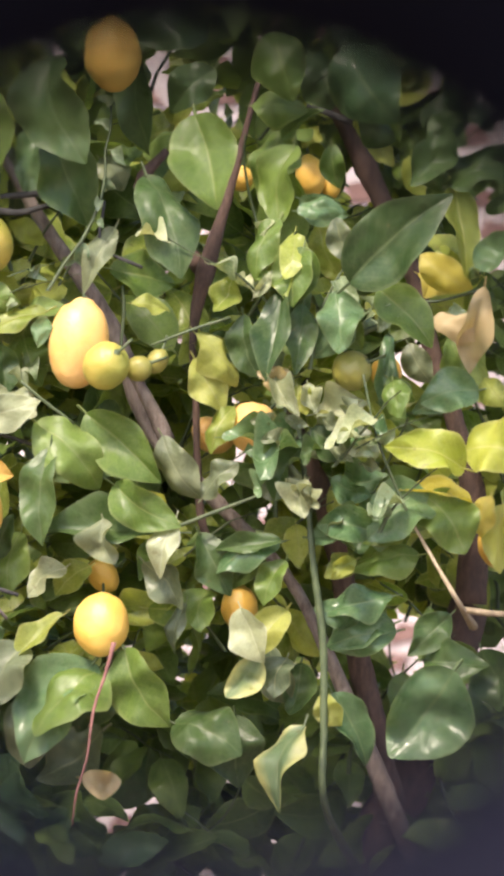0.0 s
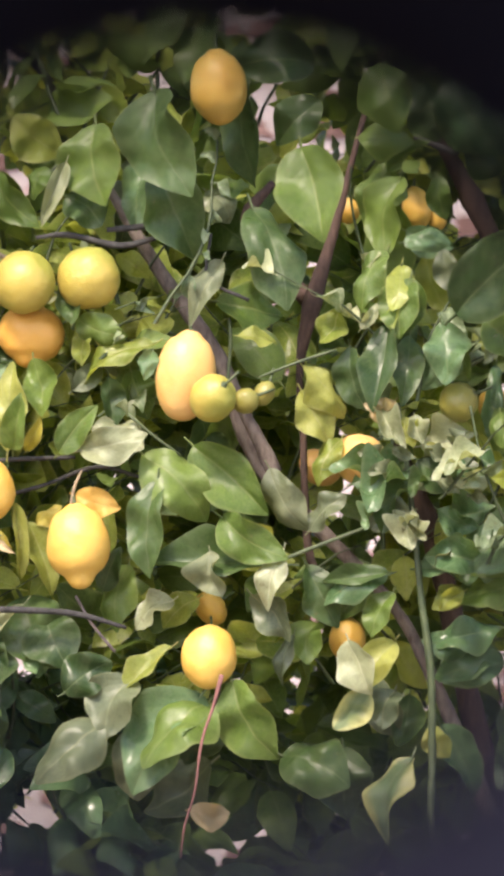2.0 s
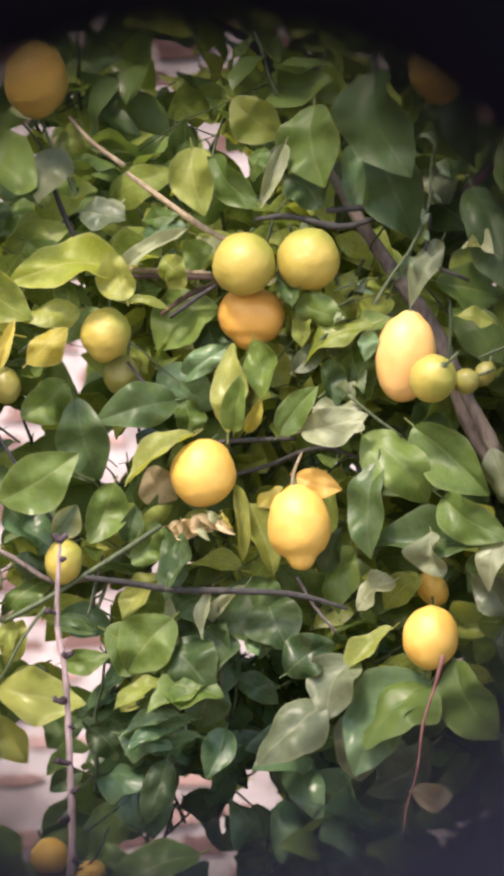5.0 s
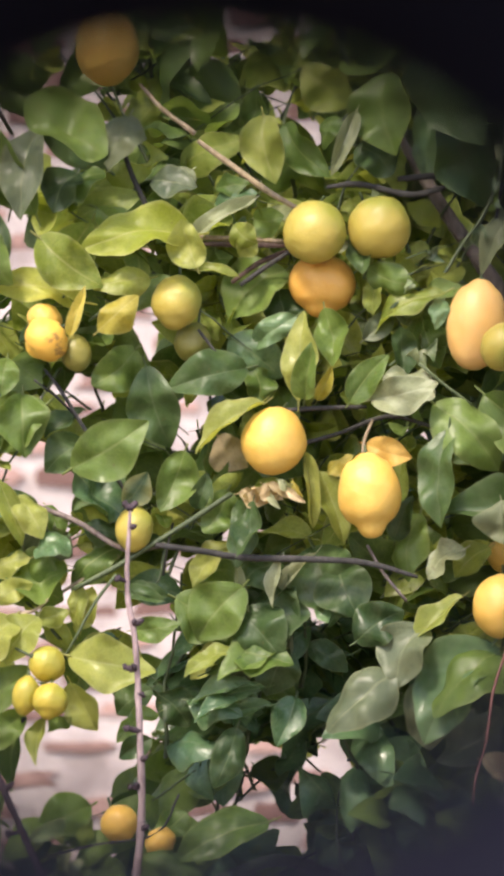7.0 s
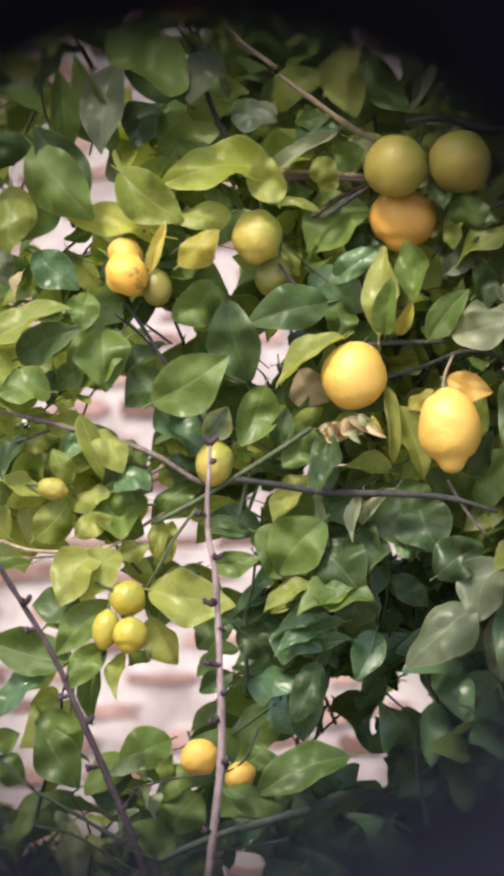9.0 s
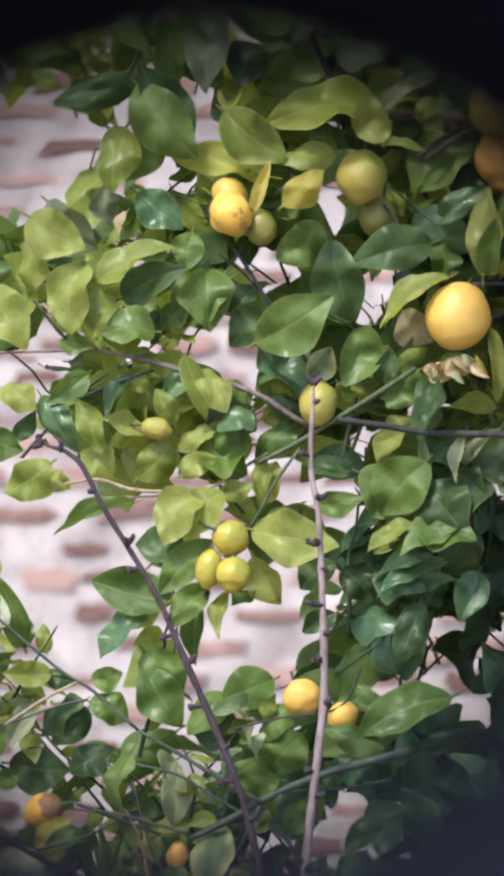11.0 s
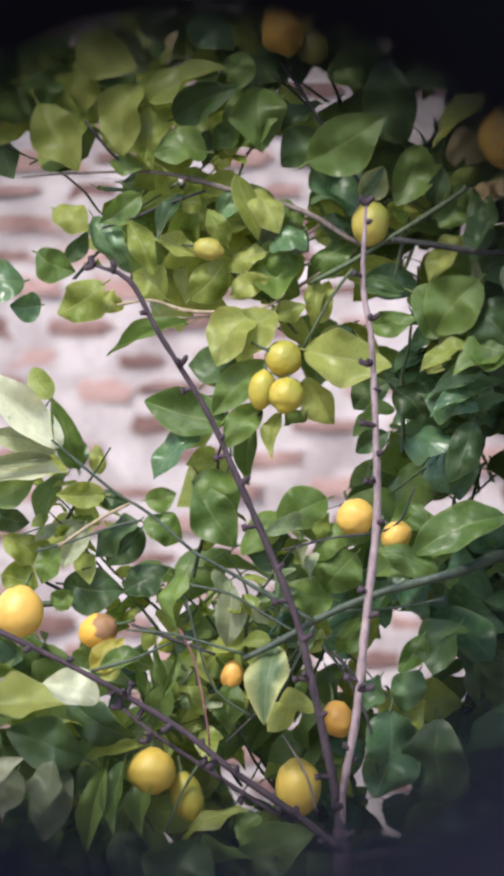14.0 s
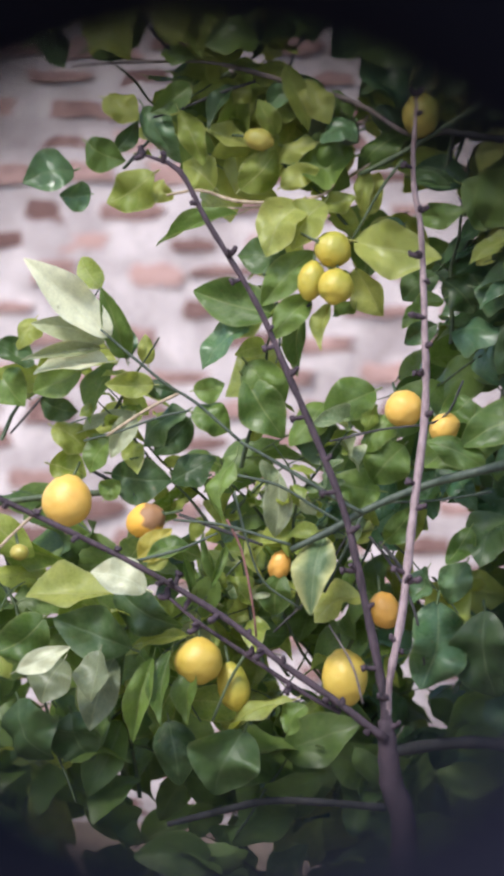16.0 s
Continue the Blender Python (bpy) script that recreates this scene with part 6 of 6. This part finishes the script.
leaf("mid", 2, (0.482, 4.980, 2.066), (0.500, 4.984, 2.032), 0.028, 21)
leaf("mid", 6, (0.418, 4.840, 2.023), (0.427, 4.850, 1.979), 0.026, 0)
leaf("mid", 1, (0.368, 4.840, 2.030), (0.408, 4.814, 2.059), 0.023, -23)
leaf("dark", 0, (0.519, 4.840, 2.053), (0.554, 4.828, 2.024), 0.037, 7)
leaf("dark", 7, (0.559, 4.840, 2.063), (0.587, 4.848, 2.041), 0.031, -7)
leaf("mid", 9, (0.495, 4.970, 2.017), (0.524, 4.952, 1.992), 0.028, -3)
leaf("mid", 4, (0.521, 4.990, 2.043), (0.509, 4.971, 2.004), 0.028, -19)
leaf("yellow", 2, (0.511, 4.860, 1.897), (0.544, 4.860, 1.880), 0.028, -22)
leaf("light", 6, (0.523, 4.820, 1.918), (0.549, 4.810, 1.891), 0.028, 24)
leaf("mid", 0, (0.542, 4.840, 1.916), (0.556, 4.826, 1.885), 0.024, 15)
leaf("grey", 2, (0.497, 4.860, 1.823), (0.520, 4.855, 1.783), 0.031, 14)
leaf("mid", 6, (0.539, 4.840, 1.829), (0.560, 4.846, 1.789), 0.038, -12)
leaf("light", 2, (0.568, 4.800, 1.787), (0.585, 4.783, 1.760), 0.028, 13)
leaf("light", 1, (0.462, 4.880, 1.871), (0.475, 4.873, 1.844), 0.024, -23)
leaf("mid", 3, (0.340, 4.780, 1.892), (0.357, 4.779, 1.872), 0.016, -16)
leaf("pale", 5, (0.336, 4.770, 1.865), (0.353, 4.769, 1.891), 0.012, 17)
leaf("light", 7, (0.412, 4.920, 2.050), (0.395, 4.922, 2.027), 0.021, 22)
leaf("mid", 0, (-0.048, 4.765, 1.331), (-0.142, 4.755, 1.293), 0.046, 5)
leaf("mid", 2, (-0.112, 4.757, 1.270), (-0.170, 4.752, 1.298), 0.032, 6)
leaf("dark", 0, (-0.309, 4.785, 1.872), (-0.357, 4.775, 1.955), 0.046, 8)
leaf("mid", 1, (-0.280, 4.800, 1.932), (-0.322, 4.795, 2.025), 0.032, -12)
leaf("mid", 3, (-0.328, 4.800, 1.929), (-0.335, 4.790, 2.012), 0.030, 14)
leaf("dark", 6, (-0.239, 4.795, 1.977), (-0.263, 4.785, 1.937), 0.044, 5)
leaf("dark", 2, (-0.207, 4.800, 1.980), (-0.280, 4.790, 2.038), 0.052, -9)
leaf("light", 2, (0.315, 4.800, 1.760), (0.290, 4.790, 1.714), 0.030, 10)
leaf("dry", 5, (0.348, 4.765, 1.790), (0.371, 4.757, 1.776), 0.026, 10)
leaf("pale", 5, (0.388, 4.765, 1.780), (0.395, 4.757, 1.751), 0.022, -14)
leaf("grey", 5, (0.398, 4.756, 1.749), (0.418, 4.748, 1.731), 0.014, -13)
leaf("grey", 5, (0.425, 4.762, 1.748), (0.442, 4.752, 1.764), 0.013, -43)
leaf("blue", 5, (0.447, 4.752, 1.739), (0.470, 4.740, 1.727), 0.015, -24)
leaf("grey", 5, (0.411, 4.756, 1.716), (0.431, 4.741, 1.701), 0.015, -3)
leaf("grey", 5, (0.354, 4.765, 1.735), (0.332, 4.758, 1.744), 0.015, 14)
leaf("blue", 5, (0.431, 4.754, 1.733), (0.456, 4.745, 1.719), 0.013, 37)
leaf("dark", 5, (0.402, 4.760, 1.720), (0.381, 4.749, 1.700), 0.017, 17)
leaf("grey", 5, (0.361, 4.753, 1.720), (0.341, 4.742, 1.724), 0.016, 9)
leaf("pale", 5, (0.385, 4.757, 1.683), (0.370, 4.756, 1.660), 0.013, 37)
leaf("pale", 5, (0.387, 4.760, 1.682), (0.396, 4.749, 1.654), 0.013, 38)
leaf("grey", 5, (0.441, 4.763, 1.700), (0.460, 4.750, 1.693), 0.013, -11)
leaf("blue", 5, (0.352, 4.765, 1.690), (0.336, 4.758, 1.667), 0.017, 44)
leaf("grey", 5, (0.428, 4.766, 1.644), (0.407, 4.765, 1.628), 0.017, -36)
leaf("pale", 5, (0.368, 4.755, 1.766), (0.377, 4.741, 1.746), 0.012, -6)
leaf("dry", 5, (0.352, 4.762, 1.779), (0.339, 4.758, 1.792), 0.013, 1)
leaf("grey", 5, (0.365, 4.758, 1.746), (0.388, 4.753, 1.736), 0.013, 9)

# ---- inner foliage ----
CLEAR = []


def clearing(x, z, r):
    """An opening in the crown through which the wall shows, named where it crosses the crown's front."""
    CLEAR.append((x / 4.8, (z - 1.6) / 4.8, r / 4.8))


def is_open(p, size):
    u, v = p.x / p.y, (p.z - 1.6) / p.y
    return any((u - a) ** 2 + (v - b) ** 2 < (r + size / p.y) ** 2 for a, b, r in CLEAR)


def hides_fruit(p, size):
    """Whether a leaf there would hang in front of a lemon."""
    u, v = p.x / p.y, (p.z - 1.6) / p.y
    return any(p.y < c.y + 0.02 and (u - c.x / c.y) ** 2 + (v - (c.z - 1.6) / c.y) ** 2 < ((r + size) / p.y) ** 2 for c, r in FRUIT)


FILL = {"green": ([], [], []), "light": ([], [], []), "blue": ([], [], []), "pale": ([], [], []), "crisp": ([], [], [])}
TWIGS = ([], [])
FILL_RNG = random.Random(11)


def thicket(kind, xs, zs, ys, count, sizes=(0.050, 0.095)):
    """Twigs with alternate drooping leaves inside a stretch of the crown."""
    rng = FILL_RNG
    V, Fc, U = FILL[kind]
    for _ in range(count):
        y = rng.uniform(*ys)
        k = y / 4.8
        p = Vector((rng.uniform(*xs) * k, y, 1.6 + (rng.uniform(*zs) - 1.6) * k))
        way = Vector((rng.uniform(-1, 1), rng.uniform(-0.6, 0.5), rng.uniform(-0.25, 1))).normalized()
        n = rng.randint(4, 8)
        line = [p]
        for i in range(n):
            way = (way + Vector((rng.uniform(-.25, .25), rng.uniform(-.25, .25), rng.uniform(-.30, .15)))).normalized()
            line.append(line[-1] + way * rng.uniform(0.020, 0.034))
        if any(is_open(q, 0.004) or hides_fruit(q, 0.0) for q in line):
            continue
        leaves = []
        for q in line[1:]:
            out = Vector((rng.uniform(-1, 1), rng.uniform(-0.9, 0.5), rng.uniform(-0.95, 0.45))).normalized()
            length = rng.uniform(*sizes)
            tip = q + out * length
            width, roll = length * rng.uniform(0.48, 0.62), rng.uniform(-60, 60)
            face, shape = Vector((rng.uniform(-.7, .7), -1, rng.uniform(0.0, 1.4))), rng.randrange(10)
            if is_open(q.lerp(tip, 0.55), length * 0.32) or hides_fruit(q.lerp(tip, 0.5), length * 0.3) or min(q.y, tip.y) < ys[0] - 0.035:
                continue
            leaves.append((leaf_pose(q, tip, width, roll, face), 5 if kind in ("pale", "crisp") else shape))
        if len(leaves) * 2 < n:   # no bare twigs
            continue
        tv, tf = TWIGS
        for i, q in enumerate(line):
            r = 0.0024 * (1 - 0.6 * i / n)
            s = len(tv)
            for a in range(4):
                tv.append((q.x + r * math.cos(a * 1.571), q.y + r * math.sin(a * 1.571), q.z + r * 0.5))
            if i:
                tf += [(s - 4 + a, s - 4 + (a + 1) % 4, s + (a + 1) % 4, s + a) for a in range(4)]
        for m, shape in leaves:
            lv, lf, lu = LEAF_SHAPES[shape]
            s = len(V)
            V.extend(m @ Vector(v) for v in lv)
            Fc.extend(tuple(s + a for a in f) for f in lf)
            U.extend(lu)



clearing(0.580, 1.925, 0.022)
clearing(0.575, 2.018, 0.018)
clearing(0.448, 1.973, 0.009)
clearing(-0.037, 2.047, 0.004)
clearing(-0.005, 2.016, 0.004)
clearing(-0.054, 2.115, 0.004)
clearing(0.139, 2.115, 0.004)
clearing(0.130, 1.994, 0.003)
clearing(0.045, 1.810, 0.004)
clearing(0.352, 1.644, 0.002)
clearing(-0.095, 1.624, 0.004)
clearing(0.002, 1.566, 0.005)
clearing(0.312, 1.685, 0.004)
clearing(0.503, 1.803, 0.012)
clearing(0.492, 1.521, 0.016)
clearing(0.565, 1.510, 0.014)
clearing(-0.166, 1.809, 0.008)
clearing(-0.131, 1.731, 0.006)
clearing(-0.272, 1.668, 0.022)
clearing(-0.260, 1.371, 0.042)
clearing(-0.209, 1.427, 0.016)
clearing(-0.120, 1.577, 0.006)
clearing(0.011, 1.390, 0.011)
clearing(-0.115, 1.335, 0.008)
clearing(-0.026, 1.315, 0.007)
clearing(-0.058, 1.393, 0.006)
clearing(-0.066, 1.345, 0.007)
clearing(-0.047, 1.317, 0.007)
clearing(-0.203, 1.747, 0.004)
clearing(-0.247, 1.761, 0.008)
clearing(-0.226, 1.560, 0.015)
clearing(-0.159, 1.510, 0.012)
clearing(0.009, 1.548, 0.012)
clearing(-0.258, 2.036, 0.017)
clearing(-0.269, 1.991, 0.017)
clearing(-0.297, 1.901, 0.017)
clearing(-0.155, 1.184, 0.022)
clearing(-0.200, 1.425, 0.033)
clearing(-0.158, 1.191, 0.023)
clearing(-0.174, 1.073, 0.014)
clearing(-0.174, 1.073, 0.006)
clearing(-0.309, 1.066, 0.004)
clearing(-0.209, 1.420, 0.033)
thicket("green", (0.001, 0.674), (1.244, 2.310), (4.94, 5.55), 190)
thicket("light", (-0.027, 0.476), (1.383, 2.082), (5.40, 5.90), 70)
thicket("green", (-0.054, 0.673), (1.245, 1.661), (5.10, 5.70), 70)
thicket("light", (0.001, 0.674), (1.494, 2.027), (4.88, 5.40), 90)
thicket("light", (0.296, 0.487), (1.600, 1.852), (4.79, 4.90), 22, (0.035, 0.06))
thicket("light", (-0.149, 0.119), (1.607, 2.110), (4.88, 5.30), 40)
thicket("light", (-0.104, 0.141), (1.768, 1.981), (4.86, 4.95), 14, (0.025, 0.055))
thicket("light", (-0.314, -0.129), (1.834, 2.063), (4.85, 5.10), 14, (0.035, 0.065))
thicket("light", (-0.514, -0.222), (1.502, 1.692), (4.80, 4.86), 6, (0.025, 0.05))
thicket("light", (-0.433, -0.242), (1.087, 1.269), (4.80, 4.88), 20, (0.02, 0.045))
thicket("light", (-0.603, -0.389), (1.272, 1.419), (4.80, 4.85), 3, (0.03, 0.06))
thicket("green", (-0.170, 0.052), (1.274, 2.335), (4.92, 5.40), 85)
thicket("green", (-0.325, -0.128), (1.834, 2.259), (4.88, 5.20), 36)
thicket("green", (-0.132, 0.042), (1.243, 1.515), (4.86, 5.30), 55)
clearing(-0.480, 1.866, 0.047)
clearing(-0.345, 1.871, 0.017)
clearing(-0.333, 1.858, 0.019)
clearing(-0.560, 1.610, 0.050)
clearing(-0.520, 1.500, 0.030)
clearing(-0.500, 1.640, 0.022)
thicket("green", (-0.479, -0.204), (1.601, 2.025), (4.90, 5.20), 16)
thicket("light", (-0.479, -0.204), (1.601, 1.997), (4.84, 5.10), 32, (0.045, 0.09))
thicket("light", (-0.337, -0.175), (1.026, 1.213), (4.82, 4.95), 16, (0.03, 0.06))
thicket("green", (0.442, 0.600), (1.930, 2.224), (4.95, 5.40), 22)
thicket("green", (0.400, 0.600), (1.780, 2.060), (4.96, 5.20), 60, (0.035, 0.07))
thicket("green", (-0.354, -0.164), (1.003, 1.230), (4.86, 5.05), 14)
thicket("green", (-0.648, -0.366), (1.056, 1.172), (4.83, 5.00), 10)
clearing(-0.452, 1.867, 0.028)
clearing(-0.287, 1.392, 0.028)
clearing(-0.204, 1.437, 0.022)
clearing(-0.439, 1.447, 0.028)
clearing(-0.459, 1.520, 0.019)
thicket("light", (-0.495, -0.183), (1.458, 1.912), (4.95, 5.30), 26)
thicket("pale", (0.307, 0.487), (1.605, 1.807), (4.74, 4.82), 4, (0.03, 0.05))
thicket("pale", (0.352, 0.442), (1.773, 1.897), (4.77, 4.83), 2, (0.03, 0.045))
thicket("pale", (0.040, 0.141), (1.769, 1.880), (4.80, 4.86), 5, (0.03, 0.05))
thicket("pale", (-0.388, -0.287), (1.116, 1.252), (4.78, 4.85), 6, (0.02, 0.05))
thicket("blue", (-0.166, -0.010), (1.341, 1.492), (4.83, 5.20), 22)
thicket("green", (0.644, 1.162), (1.213, 2.629), (5.00, 5.70), 120)
thicket("green", (-0.084, 0.675), (2.246, 2.735), (5.05, 5.70), 90)
thicket("green", (-0.481, -0.088), (2.289, 2.652), (5.05, 5.50), 40)
thicket("blue", (-0.195, 0.124), (0.750, 1.400), (4.86, 5.30), 85)
thicket("green", (-0.660, -0.208), (0.771, 1.067), (4.85, 5.20), 70)
thicket("green", (-0.547, -0.368), (1.693, 1.827), (4.83, 5.00), 9)
thicket("light", (0.001, 0.589), (1.439, 2.196), (4.87, 5.02), 44, (0.045, 0.08))
thicket("light", (-0.149, 0.119), (1.579, 2.138), (4.87, 5.02), 20, (0.045, 0.08))
thicket("green", (0.001, 0.589), (1.383, 2.196), (4.86, 5.00), 50, (0.05, 0.09))
thicket("green", (-0.148, 0.119), (1.412, 1.802), (4.86, 5.00), 24, (0.05, 0.09))
thicket("light", (-0.637, -0.208), (1.000, 1.174), (4.86, 5.00), 14, (0.04, 0.08))
thicket("green", (-0.292, -0.124), (1.633, 1.834), (4.84, 4.96), 13, (0.05, 0.09))
thicket("light", (-0.292, -0.124), (1.633, 1.834), (4.84, 4.96), 10, (0.045, 0.08))
thicket("crisp", (0.363, 0.487), (1.661, 1.796), (4.73, 4.82), 6, (0.022, 0.045))
thicket("crisp", (0.374, 0.487), (1.600, 1.672), (4.75, 4.83), 4, (0.025, 0.045))
thicket("crisp", (0.346, 0.442), (1.773, 1.852), (4.75, 4.82), 2, (0.018, 0.035))
thicket("crisp", (0.068, 0.141), (1.836, 1.892), (4.78, 4.84), 6, (0.015, 0.03))
thicket("green", (-0.120, 0.050), (0.950, 1.200), (4.90, 5.20), 16)
thicket("green", (0.260, 0.600), (1.240, 1.420), (4.95, 5.30), 30)
thicket("blue", (-0.120, 0.060), (1.230, 1.460), (4.87, 5.25), 48)
thicket("light", (-0.200, -0.110), (1.440, 1.630), (4.85, 5.10), 18, (0.040, 0.080))
thicket("green", (-0.190, -0.090), (1.300, 1.620), (4.90, 5.20), 14)

for kind, material in (("green", FILL_DARK), ("light", FILL_LIGHT), ("blue", FILL_BLUE), ("pale", FILL_PALE), ("crisp", FILL_CRISP)):
    if FILL[kind][0]:
        tagged(child("foliage", mesh_of("foliage", FILL[kind][0], FILL[kind][1], True, FILL[kind][2]), material, tree),
               "dense inner foliage of glossy citrus leaves", kind="stuff")
tagged(child("twig_tangle", mesh_of("twig_tangle", *TWIGS), BARK["green"], tree), "fine green leafy twigs", kind="stuff")

# ---- bricks of the wall ----
BRICK_MESHES = []
for i in range(8):
    rng = random.Random(100 + i)
    front, back = [], []
    outline = [(-1, -1), (-0.4, -1.05), (0.3, -0.95), (1, -1), (1.03, 0), (1, 1), (0.35, 1.06), (-0.35, 0.95), (-1, 1), (-0.98, 0)]
    for a, b in outline:
        ja, jb = rng.uniform(0.60, 1.05), rng.uniform(0.50, 1.12)
        front.append((a * ja * 0.082, -0.007 + rng.uniform(-0.002, 0.002), b * jb * 0.0245))
        back.append((a * ja * 0.088, 0.016, b * jb * 0.0275))
    n = len(outline)
    vs = front + back + [(0, -0.009, 0)]
    fs = [(k, (k + 1) % n, 2 * n) for k in range(n)] + [((k + 1) % n, k, k + n, (k + 1) % n + n) for k in range(n)]
    me = mesh_of("brick", vs, fs, False)
    me.materials.append(BRICK)
    BRICK_MESHES.append(me)
rng = random.Random(7)
rest_v, rest_f = [], []
for row in range(48):
    z = 0.045 + row * 0.075
    for col in range(-19, 20):
        x = col * 0.214 + (0.107 if row % 2 else 0) + rng.uniform(-0.035, 0.035)
        me, dz, dy = rng.choice(BRICK_MESHES), rng.uniform(-0.009, 0.009), rng.uniform(-0.003, 0.006)
        if abs(x) > 4.2:
            continue
        if -1.62 < x < 0.12 and 0.25 < z < 2.55:
            child("brick", me, BRICK, wall, pose(x, WALL_Y + dy, z + dz, 0, rng.uniform(-2, 2), 0) @ Matrix.Diagonal((rng.uniform(0.55, 1.14), 1, rng.uniform(0.55, 1.30), 1)))
        else:
            s = len(rest_v)
            rest_v += [(v.co.x * 0.9 + x, v.co.y + WALL_Y + dy, v.co.z + z + dz) for v in me.vertices]
            rest_f += [tuple(s + i for i in p.vertices) for p in me.polygons]
tagged(child("brickwork", mesh_of("brickwork", rest_v, rest_f, False), BRICK, wall), "weathered red bricks in running bond", kind="stuff")
